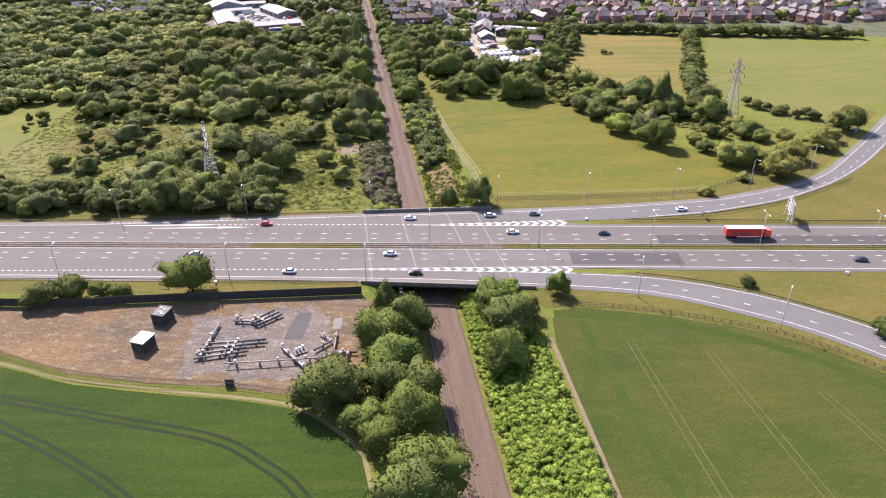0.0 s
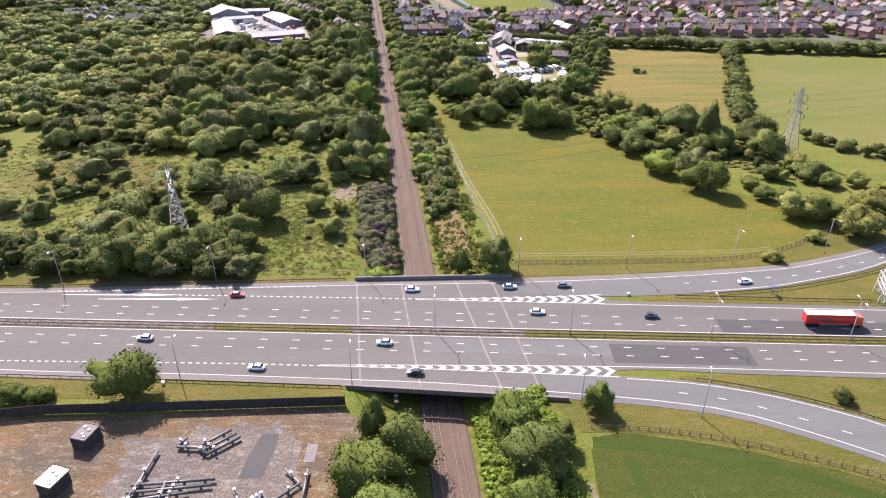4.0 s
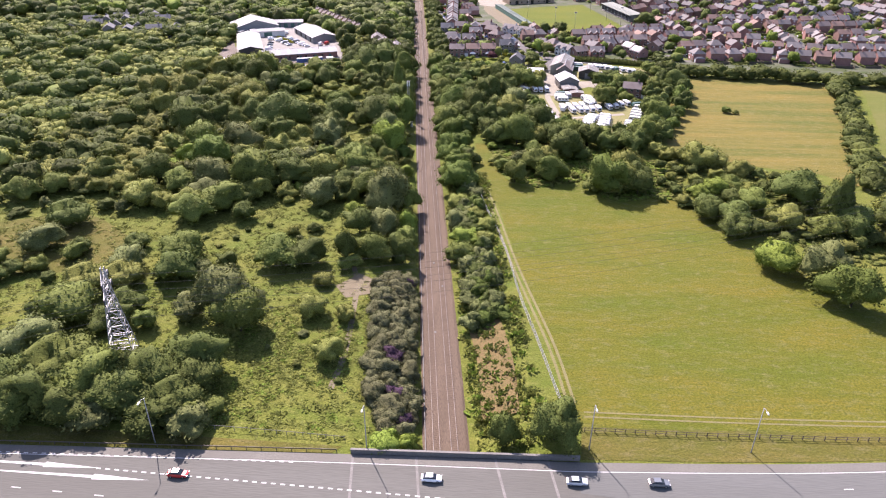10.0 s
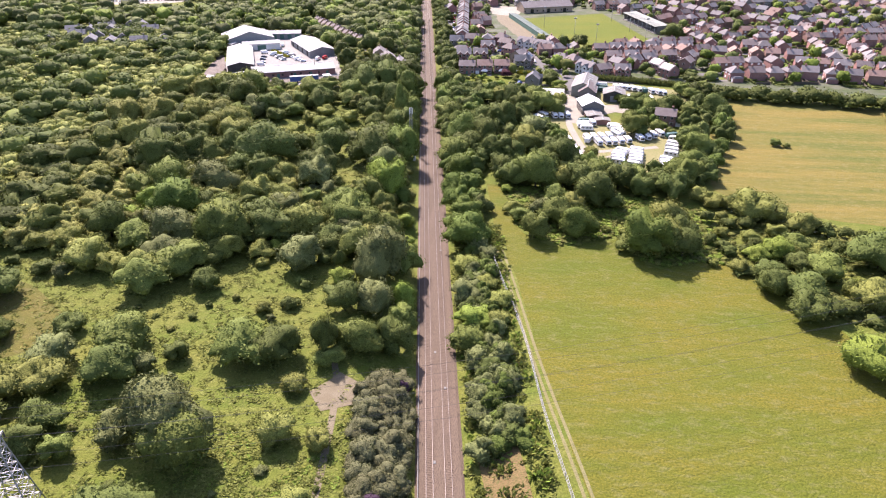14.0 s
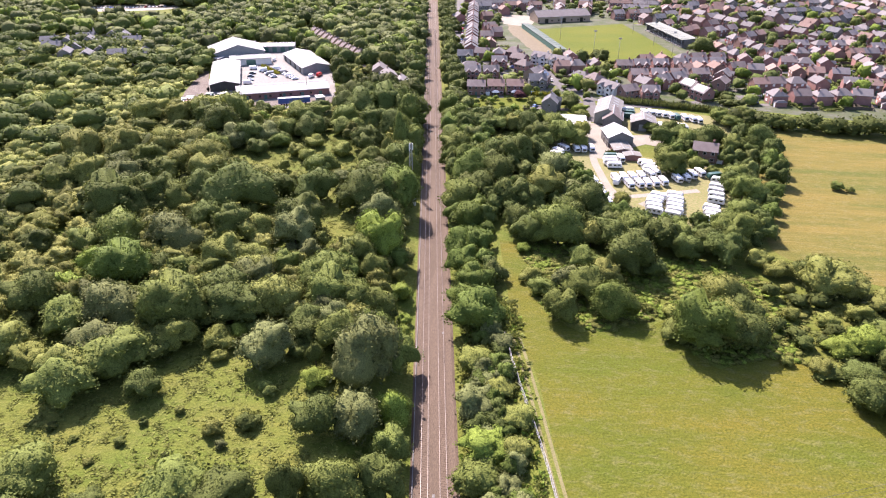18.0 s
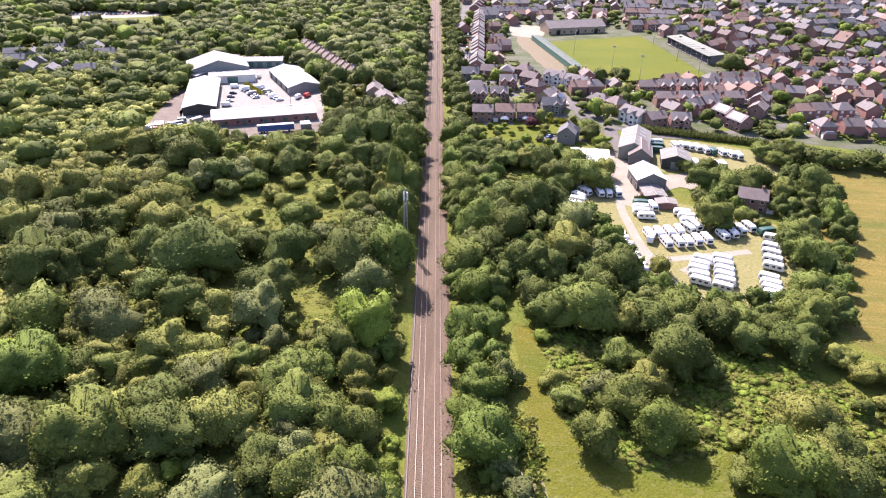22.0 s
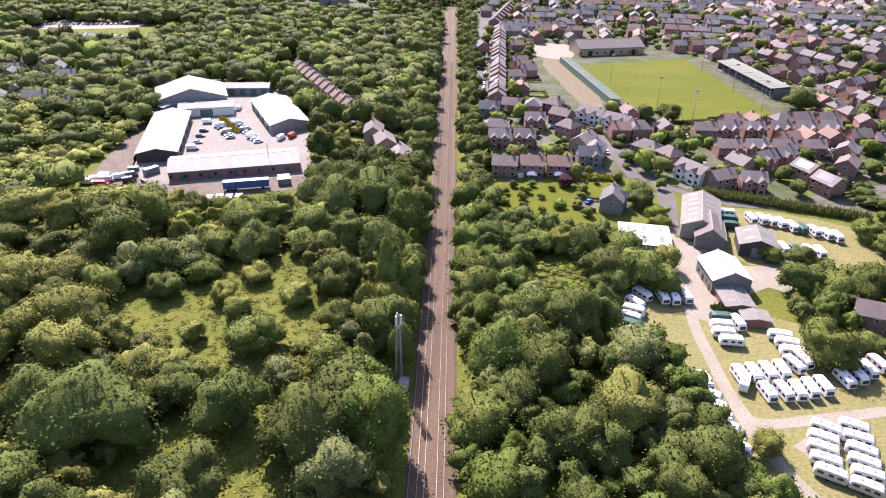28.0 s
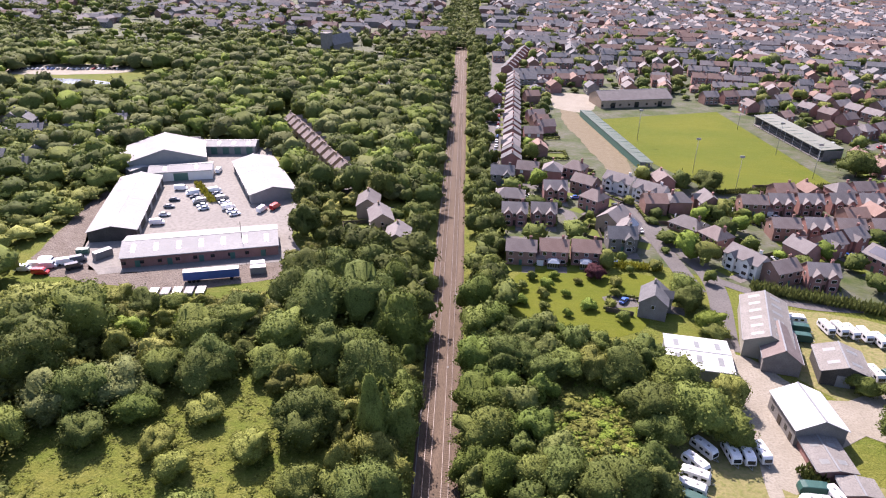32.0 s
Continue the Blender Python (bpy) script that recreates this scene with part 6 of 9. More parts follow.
def car(colour, van=False, near=True):
    root = thing("van" if van else "car", f"{colour} {'panel van' if van else 'saloon car'} on asphalt", "van" if van else "car")
    paint = "paint_" + colour
    bm = bmesh.new()
    if van:
        loft(bm, [ring(-2.6, 0.92, 0.35, 2.2, 0.94), ring(1.2, 0.95, 0.35, 2.25, 0.92), ring(1.9, 0.93, 0.35, 1.5, 0.9), ring(2.6, 0.85, 0.38, 1.05, 0.85)])
    else:
        loft(bm, [ring(-2.15, 0.80, 0.40, 0.86), ring(-1.9, 0.88, 0.28, 0.95), ring(-0.9, 0.9, 0.25, 0.98), ring(0.9, 0.9, 0.25, 0.95), ring(1.8, 0.86, 0.28, 0.82), ring(2.15, 0.74, 0.38, 0.70)])
    part("body", bm, paint, root)
    bm = bmesh.new()
    if van:
        loft(bm, [[(1.25, -0.84, 2.1), (1.25, 0.84, 2.1), (1.25, 0.84, 2.16), (1.25, -0.84, 2.16)], [(1.95, -0.86, 1.42), (1.95, 0.86, 1.42), (1.97, 0.86, 1.48), (1.97, -0.86, 1.48)]])
        part("windscreen", bm, "glass_dark", root)
    else:
        loft(bm, [ring(-1.75, 0.72, 0.92, 0.98, 0.9), ring(-1.05, 0.78, 0.92, 1.38, 0.78), ring(0.2, 0.78, 0.92, 1.42, 0.78), ring(1.05, 0.76, 0.90, 0.96, 0.9)])
        part("cabin", bm, "glass_dark", root, "dark tinted car windows")
        bm = bmesh.new()
        loft(bm, [[(-1.15, -0.60, 1.37), (-1.15, 0.60, 1.37), (-1.15, 0.60, 1.42), (-1.15, -0.60, 1.42)], [(0.3, -0.60, 1.41), (0.3, 0.60, 1.41), (0.3, 0.58, 1.46), (0.3, -0.58, 1.46)]])
        part("roof", bm, paint, root)
    wheels(root, (-1.6, 1.6) if van else (-1.3, 1.3), 0.88, 0.33, near)
    if not near:
        return root
    L = 2.58 if van else 2.1
    for s in (-0.6, 0.6):
        bm = bmesh.new()
        box(bm, (L, s, 0.62), (0.1, 0.34, 0.14))
        part("headlight", bm, "lamp_clear", root)
        bm = bmesh.new()
        box(bm, (-L - 0.02, s, 0.72), (0.1, 0.3, 0.14))
        part("tail_light", bm, "lamp_red", root)
    return root


CARS = {}


def place_car(colour, x, y, a, z=0.12, van=False, label="", group=""):
    near = y < 200
    key = (colour, van, near)
    if key not in CARS:
        CARS[key] = ob = car(colour, van, near)
        ob.matrix_basis = pose(x, y, z, 0, 0, a)
    else:
        ob = copy_thing(CARS[key], pose(x, y, z, 0, 0, a))
    return tagged(ob, label, "", group)


for col, x, y, a, lab in (("white", 94, 164.6, 8, "white car on a slip road"), ("white", 27.4, 147.4, -2, "white car on a motorway lane"), ("black", 59.9, 145.6, -2, "dark car on a motorway lane"), ("white", -15.9, 132.4, 178, "white car on a motorway lane"), ("black", -7, 119.6, 178, "dark car on a motorway lane"), ("white", -48, 121.5, 178, "white car on a motorway lane"), ("silver", -81.8, 134.2, 178, "silver car on a motorway lane"), ("black", 140.6, 124.5, 178, "dark car on a motorway lane"), ("red", -62.4, 156.4, 0, "red car on a motorway lane"), ("white", -9.6, 159.6, 1, "white car on a motorway lane"), ("silver", 20.4, 161.2, 2, "silver car on a slip road"), ("grey", 37.2, 162.2, 2, "dark grey car on a slip road")):
    place_car(col, x, y, a, 0.13, label=lab, group="cars on the motorway")
root = thing("articulated_lorry", "red articulated lorry with a long box trailer", "lorry", pose(111, med(111) + 7.4, 0.12, 0, 0, -2))
bm = bmesh.new()
box(bm, (-2.6, 0, 1.1), (13.4, 2.5, 2.9), taper=0.995)
trailer = part("trailer", bm, "paint_red", root)
bm = bmesh.new()
box(bm, (-2.6, 0, 4.0), (13.4, 2.5, 0.06))
part("trailer_roof", bm, "pale_paint", trailer)
for k in range(2):
    bm = bmesh.new()
    box(bm, (-4.5 + k * 1.5, -1.27, 2.3 - k * 0.5), (5.0, 0.03, 0.3))
    part("lettering_bar", bm, "asphalt_dark", trailer)
bm = bmesh.new()
loft(bm, [[(4.5, -1.2, 0.7), (4.5, 1.2, 0.7), (4.5, 1.2, 3.6), (4.5, -1.2, 3.6)], [(6.2, -1.2, 0.6), (6.2, 1.2, 0.6), (6.2, 1.2, 3.3), (6.2, -1.2, 3.3)], [(6.7, -1.1, 0.6), (6.7, 1.1, 0.6), (6.6, 1.1, 2.0), (6.6, -1.1, 2.0)]])
cab = part("cab", bm, "paint_orange", root)
bm = bmesh.new()
box(bm, (6.48, 0, 2.0), (0.12, 2.1, 0.9))
part("windscreen", bm, "glass_dark", cab)
wheels(root, (-8.2, -6.9, -5.6, 4.0, 5.7), 1.2, 0.5)

# ---- pylons and cables ----
def pylon(x, y, h, a, label):
    root = thing("pylon", label, "pylon", pose(x, y, 0, 0, 0, a))
    half = lambda z: 3.0 * (1 - z / h) ** 1.25 + 0.35  # noqa: E731
    for sx in (-1, 1):
        for sy in (-1, 1):
            bm = bmesh.new()
            zs = [h * k / 10 for k in range(11)]
            loft(bm, [[(sx * half(z) + a, sy * half(z) + b, z) for a, b in ((-0.09, -0.09), (0.09, -0.09), (0.09, 0.09), (-0.09, 0.09))] for z in zs])
            part("leg", bm, "galvanised", root)
    for k in range(11):
        z0, z1 = h * k / 11.5, h * (k + 1) / 11.5
        p, q = half(z0), half(z1)
        for ax, ay, bx, by in ((-1, -1, 1, -1), (1, -1, 1, 1), (1, 1, -1, 1), (-1, 1, -1, -1)):
            for name, c, d, w in (("brace", (ax * p, ay * p, z0), (bx * q, by * q, z1), 0.085), ("brace", (bx * p, by * p, z0), (ax * q, ay * q, z1), 0.085), ("cross_bar", (ax * q, ay * q, z1), (bx * q, by * q, z1), 0.10)):
                bm = bmesh.new()
                beam(bm, c, d, w)
                part(name, bm, "galvanised", root)
    for z, w in ((h * 0.64, 4.4), (h * 0.78, 5.2), (h * 0.90, 4.0)):
        for s in (-1, 1):
            bm = bmesh.new()
            for e in (-0.6, 0.6):
                beam(bm, (0, e, z), (s * w, 0, z), 0.14)
                beam(bm, (0, e, z + 1.5), (s * w, 0, z), 0.12)
                beam(bm, (s * w * 0.5, e * 0.5, z), (s * w * 0.5, e * 0.5, z + 0.75), 0.1)
            arm = part("cross_arm", bm, "galvanised", root)
            bm = bmesh.new()
            tube(bm, [(s * w, 0, z), (s * w, 0, z - 1.8)], 0.14, 6)
            part("insulator", bm, "concrete_dark", arm)
    return root


PA, PB = (-91.7, 192.5), (155.5, 277)
turn = math.degrees(math.atan2(PB[1] - PA[1], PB[0] - PA[0])) + 90
pylon(*PA, 28, turn, "grey lattice electricity pylon standing in scrub")
pylon(*PB, 31, turn, "grey lattice electricity pylon standing at a field edge")
bm = bmesh.new()
side = Vector((math.cos(radians(turn)), math.sin(radians(turn)), 0))
for k, w in ((0.64, 4.4), (0.78, 5.2), (0.90, 4.0)):
    for s in (-1, 1):
        for a, b, ha, hb, sag in ((PA, PB, 28, 31, 6), (PA, (-330, 95), 28, 30, 6), (PB, (400, 380), 31, 33, 6)):
            p = Vector((*a, ha * k - 1.8)) + side * s * w
            q = Vector((*b, hb * k - 1.8)) + side * s * w
            pts = [p.lerp(q, i / 16) - Vector((0, 0, sag * 4 * (i / 16) * (1 - i / 16))) for i in range(17)]
            tube(bm, pts, 0.03, 4)
tagged(part("power_cables", bm, "asphalt_dark"), "thin overhead power cables between pylons", "power cable", "", "stuff")

# ---- fences ----
def fence(line, height, gap, mat, label, rails=(0.4, 0.9), width=0.1, panel=0.0):
    c = curve(line, gap)
    root = thing("fence", label, "fence")
    bm = bmesh.new()
    for p in c:
        box(bm, (p.x, p.y, ground_z(p.x, p.y)), (width, width, height))
    tagged(part("fence_post", bm, mat, root), "", "", "", "stuff")
    for r in rails:
        bm = bmesh.new()
        rings = []
        for i, p in enumerate(c):
            d = (c[min(i + 1, len(c) - 1)] - c[max(i - 1, 0)]).normalized()
            z, t = ground_z(p.x, p.y) + height * r, (panel or 0.1) / 2
            rings.append([(p.x + d.y * o, p.y - d.x * o, z + k) for o, k in ((-0.03, -t), (0.03, -t), (0.03, t), (-0.03, t))])
        loft(bm, rings)
        part("fence_rail", bm, mat, root)


fence([(23.5, 176.6), (60, 177.6), (99, 180.5), (125, 192), (150, 209)], 1.3, 2.2, "wood_fence", "weathered timber post and rail fence along a meadow", width=0.16)
fence([(-5.4, 311), (-1, 290), (5.6, 260.7), (9.9, 232), (14.2, 210), (18.3, 188), (20.6, 177)], 1.8, 2.6, "galvanised", "tall grey mesh fence beside a railway", (0.1, 0.5, 0.98))
fence([(34.5, 100.3), (50, 99.4), (71, 94.4), (98.6, 82.6), (118.5, 64.6), (140, 42)], 1.2, 2.2, "wood_fence", "weathered timber post and rail fence along a slip road", width=0.16)
fence([(-330, 130), (-200, 99), (-131, 84.5), (-118, 79), (-96.5, 70.6), (-75, 66.6), (-53.5, 64.4), (-34.6, 60.4)], 2.4, 0.6, "wood_fence", "brown steel palisade security fence round a compound", (0.2, 0.85), width=0.07)
fence([(-330, 118), (-131, 103.8), (-89, 104.6), (-23.3, 107.8)], 3.0, 1.6, "fence_dark", "tall dark close-boarded fence below a motorway verge", (0.5,), width=0.2, panel=2.8)
fence([(-150, 172.5), (-60, 170.5), (-30, 169.5)], 1.2, 2.4, "concrete", "low grey concrete post fence beside a verge", (0.9,))

# ---- gas compound ----
area("compound_yard", [(-330, 116), (-200, 108), (-131, 102.6), (-89, 103.2), (-23.5, 106.2), (-20, 90), (-20.5, 74), (-34, 62), (-52, 65), (-75, 67.4), (-96, 71.6), (-118, 80.4), (-131, 85.6), (-200, 100)], 0.07, "bare_earth", "bare brown earth and gravel yard of a gas compound", ragged=0.2)
area("gravel_patch", [(-71, 94), (-60, 99), (-46, 101), (-34, 98), (-31, 84), (-27, 72), (-40, 67), (-56, 68), (-68, 73)], 0.10, "gravel_grey", "grey gravel standing round pipework", ragged=2.6, step=2.5)
area("gravel_patch", [(-41, 98), (-37, 98), (-38, 85), (-43, 85)], 0.13, "asphalt_dark", "dark tarmac strip in a gravel yard", ragged=0.1)
area("concrete_pad", [(-30, 95), (-27.6, 95), (-27.6, 89.5), (-30, 89.5)], 0.14, "concrete", "pale concrete pad", ragged=0.05)


def kiosk(x, y, a, roof, label):
    root = thing("kiosk", label, "kiosk", pose(x, y, 0.07, 0, 0, a))
    bm = bmesh.new()
    box(bm, (0, 0, 0), (3.9, 4.9, 3.1))
    walls = part("wall", bm, "fence_dark", root)
    bm = bmesh.new()
    box(bm, (0, 0, 3.1), (4.2, 5.2, 0.16))
    for sx, sy, w, d in ((0, 2.5, 4.2, 0.16), (0, -2.5, 4.2, 0.16), (2.02, 0, 0.16, 5.2), (-2.02, 0, 0.16, 5.2)):
        box(bm, (sx, sy, 3.26), (w, d, 0.14))
    part("roof", bm, roof, root)
    for k, (px, py) in enumerate(((-0.8, 1.2), (0.7, 0.6), (0.2, -0.9), (1.0, -1.5))):
        bm = bmesh.new()
        box(bm, (px, py, 3.26), (0.7, 0.5, 0.22))
        part("roof_vent", bm, "sign_grey", root)
    bm = bmesh.new()
    box(bm, (0.4, -2.48, 0), (1.1, 0.08, 2.1))
    part("door", bm, "concrete_dark", walls)


kiosk(-80.3, 82.2, -18, "pale_paint", "dark square kiosk with a white flat roof")
kiosk(-79.6, 95.3, -14, "concrete", "dark square kiosk with a grey flat roof")
material("pipe_grey", (0.068, 0.069, 0.068), (0.126, 0.126, 0.122), 1, rough=0.5, bump=0)


def pipe_rack(name, label, runs, r=0.28, z=0.9):
    """Pipes on small supports; each run is a line in the plan."""
    root = thing(name, label, "pipework")
    for run in runs:
        bm = bmesh.new()
        tube(bm, [(x, y, z) for x, y in run], r, 8)
        part("pipe", bm, "pipe_grey", root)
        for (ax, ay), (bx, by) in zip(run, run[1:]):
            n = max(1, int(math.hypot(bx - ax, by - ay) / 4))
            for k in range(n):
                t = (k + 0.5) / n
                bm = bmesh.new()
                box(bm, (ax + (bx - ax) * t, ay + (by - ay) * t, 0.1), (0.5, 0.5, z - r - 0.05), taper=0.6)
                part("support", bm, "concrete", root)
                if k % 2 == 0:
                    bm = bmesh.new()
                    q = (ax + (bx - ax) * t * 0.9, ay + (by - ay) * t * 0.9)
                    tube(bm, [(*q, z + r * 0.8), (*q, z + r + 0.7)], 0.14, 6)
                    box(bm, (*q, z + r + 0.7), (0.6, 0.6, 0.1))
                    part("valve", bm, "pipe_grey", root)


pipe_rack("pipe_manifold", "long grey gas pipe manifold with many valves", [[(-65, 75.8), (-52, 78.6)], [(-65, 77.8), (-52, 80.4)], [(-64.6, 80.2), (-47.8, 82.4)], [(-64.4, 82.2), (-47.4, 84.0)], [(-64.2, 76), (-63, 84), (-62.4, 92)], [(-57, 76.5), (-57.6, 83.4)]], 0.32)
pipe_rack("pipe_run", "white elbowed gas pipe above gravel", [[(-55.4, 79), (-55.9, 72.8), (-44, 73.6), (-32, 74.6), (-25, 75.2)]], 0.18, 1.5)
pipe_rack("pipe_run", "thick pale gas pipe lying across gravel", [[(-42.8, 81.5), (-41.6, 79.2), (-33, 69.2), (-30, 66)]], 0.42, 0.8)
pipe_rack("meter_skid", "compact grey meter skid of parallel pipes", [[(-54, 93), (-48, 98.6)], [(-52.8, 91.8), (-46.6, 97.4)], [(-51.4, 91.0), (-45.4, 96.4)], [(-58.6, 93.2), (-54, 93), (-51.4, 91)], [(-58.6, 93.2), (-57.4, 96)]], 0.34)
pipe_rack("pipe_loop", "angled pale pipe loop with a valve set", [[(-33.4, 86.8), (-29.4, 83), (-33.6, 78.6)], [(-28.4, 86.8), (-28, 76.5)], [(-28.6, 78), (-22, 77.6)], [(-26.4, 74), (-26, 79)], [(-24.4, 74), (-24, 79)]], 0.28)
bm = bmesh.new()
box(bm, (0, 0, 0), (3.4, 2.6, 0.35))
root = part("filter_unit", bm, "concrete", at=pose(-37.4, 79.2, 0.1, 0, 0, 30))
tagged(root, "white filter vessel on a small concrete plinth", "filter unit")
for k in range(3):
    bm = bmesh.new()
    tube(bm, [(-1 + k, 0.2 * k, 0.35), (-1 + k, 0.2 * k, 1.5)], 0.3, 8)
    part("vessel", bm, "pale_paint", root)
bm = bmesh.new()
box(bm, (0, 0, 0), (2.2, 0.3, 2.2))
tagged(part("notice_board", bm, "fence_dark", at=pose(-52.8, 65.4, 0)), "dark gate panel in a palisade fence", "gate")

# ---- lineside mast ----
root = thing("signal_mast", "grey lattice railway communications mast", "mast", pose(-46.4, 414.5, -4.2) @ Matrix.Diagonal((1.25, 1.25, 1.34, 1)))
for sx in (-1, 1):
    for sy in (-1, 1):
        bm = bmesh.new()
        beam(bm, (sx * 0.6, sy * 0.6, 0), (sx * 0.28, sy * 0.28, 15), 0.12)
        part("leg", bm, "galvanised", root)
for k in range(12):
    bm = bmesh.new()
    w, z = 0.6 - 0.32 * k / 12, k * 1.25
    for ax, ay, bx, by in ((-1, -1, 1, -1), (1, -1, 1, 1), (1, 1, -1, 1), (-1, 1, -1, -1)):
        beam(bm, (ax * w, ay * w, z), (bx * w * 0.95, by * w * 0.95, z + 1.25), 0.07)
    part("bracing", bm, "galvanised", root)
for k in range(3):
    a = k * 2.1
    bm = bmesh.new()
    box(bm, (0.6 * math.cos(a), 0.6 * math.sin(a), 12.8), (0.3, 0.3, 2.0))
    part("antenna", bm, "pale_paint", root)
for u, v, s in ((-7.8, 218, 2.6), (-7.6, 206, 1.2)):
    p = by_rail(u, v, -4.6)
    bm = bmesh.new()
    box(bm, (0, 0, 0), (s * 0.8, s, 2.4))
    ob = tagged(part("equipment_cabin", bm, "pale_paint", at=Matrix.Translation(p)), "small white lineside equipment cabin", "equipment cabin")
    bm = bmesh.new()
    box(bm, (0, 0, 2.4), (s * 0.9, s * 1.1, 0.12))
    part("roof", bm, "sign_grey", ob)

# ---- buildings ----
material("roof_white", (0.206, 0.210, 0.206), (0.274, 0.274, 0.268), 0.12, c=(0.230, 0.228, 0.217), rough=0.8, bump=0.15, fine=10)
material("roof_bright", (0.400, 0.402, 0.395), (0.470, 0.470, 0.462), 0.15, rough=0.75, bump=0.1, fine=10)
material("roof_asbestos", (0.143, 0.135, 0.122), (0.194, 0.185, 0.169), 0.2, fine=12)
material("roof_brown", (0.132, 0.106, 0.098), (0.180, 0.152, 0.139), 0.4, fine=14, spread=0.12)
material("roof_red", (0.173, 0.114, 0.092), (0.224, 0.158, 0.130), 0.4, fine=14, spread=0.12)
material("roof_slate", (0.091, 0.090, 0.093), (0.137, 0.138, 0.139), 0.4, fine=14, spread=0.15)
material("roof_tile_grey", (0.136, 0.121, 0.117), (0.183, 0.171, 0.164), 0.4, fine=14, spread=0.15)
material("brick_red", (0.211, 0.112, 0.095), (0.280, 0.155, 0.136), 0.5, fine=16, spread=0.12)
material("brick_brown", (0.166, 0.100, 0.078), (0.232, 0.143, 0.118), 0.5, fine=16, spread=0.12)
material("brick_buff", (0.243, 0.184, 0.128), (0.304, 0.238, 0.178), 0.5, fine=16, spread=0.1)
material("stone_grey", (0.135, 0.125, 0.116), (0.187, 0.178, 0.164), 0.5, fine=10, spread=0.1)
material("render_white", (0.528, 0.520, 0.488), (0.608, 0.600, 0.568), 0.4, fine=10, grit=0.1)
material("sheet_green", (0.025, 0.093, 0.072), (0.038, 0.118, 0.093), 0.6, rough=0.5, bump=0)
material("sheet_grey", (0.152, 0.160, 0.160), (0.194, 0.202, 0.202), 0.5, rough=0.5, bump=0)
material("sheet_cream", (0.194, 0.185, 0.143), (0.236, 0.228, 0.181), 0.5, rough=0.6, bump=0)
material("tarpaulin_green", (0.009, 0.051, 0.038), (0.012, 0.068, 0.051), 0.6, rough=0.5, bump=0.2)
material("trailer_blue", (0.027, 0.063, 0.216), (0.036, 0.090, 0.279), 0.6, rough=0.5, bump=0.2)
material("rooflight", (0.130, 0.138, 0.132), (0.172, 0.178, 0.170), 0.6, rough=0.4, bump=0)
material("solar_panel", (0.012, 0.019, 0.037), (0.025, 0.031, 0.062), 0.6, rough=0.2, bump=0)


def gable(bm, L, W, e, r, hip=0.0):
    """Walls of a building L by W with the ridge along x."""
    vs = [bm.verts.new(p) for p in ((-L / 2, -W / 2, 0), (L / 2, -W / 2, 0), (L / 2, W / 2, 0), (-L / 2, W / 2, 0), (-L / 2, -W / 2, e), (L / 2, -W / 2, e), (L / 2, W / 2, e), (-L / 2, W / 2, e))]
    a, b = bm.verts.new((-L / 2 + hip, 0, r)), bm.verts.new((L / 2 - hip, 0, r))
    for f in ((vs[0], vs[1], vs[5], vs[4]), (vs[2], vs[3], vs[7], vs[6]), (vs[1], vs[2], vs[6], b, vs[5]) if not hip else (vs[1], vs[2], vs[6], vs[5]), (vs[3], vs[0], vs[4], a, vs[7]) if not hip else (vs[3], vs[0], vs[4], vs[7])):
        bm.faces.new(f)
    if hip:
        bm.verts.remove(a), bm.verts.remove(b)


def roof(bm, L, W, e, r, over=0.35, thick=0.16, hip=0.0):
    """Two slabs, or a hipped cap, over such walls."""
    k = (r - e) / (W / 2)
    if hip:
        o = over
        base = [(-L / 2 - o, -W / 2 - o), (L / 2 + o, -W / 2 - o), (L / 2 + o, W / 2 + o), (-L / 2 - o, W / 2 + o)]
        z = e - o * k
        lo = [bm.verts.new((x, y, z)) for x, y in base]
        hi = [bm.verts.new((x, y, z + thick)) for x, y in base]
        a, b = bm.verts.new((-L / 2 + hip, 0, r + thick)), bm.verts.new((L / 2 - hip, 0, r + thick))
        bm.faces.new(lo[::-1])
        for i in range(4):
            bm.faces.new((lo[i], lo[(i + 1) % 4], hi[(i + 1) % 4], hi[i]))
        for f in ((hi[0], hi[1], b, a), (hi[2], hi[3], a, b), (hi[1], hi[2], b), (hi[3], hi[0], a)):
            bm.faces.new(f)
        return
    x = L / 2 + over
    for s in (-1, 1):
        y, z = s * (W / 2 + over), e - over * k
        loft(bm, [[(-x, y, z), (-x, 0, r), (-x, 0, r + thick), (-x, y, z + thick)], [(x, y, z), (x, 0, r), (x, 0, r + thick), (x, y, z + thick)]])


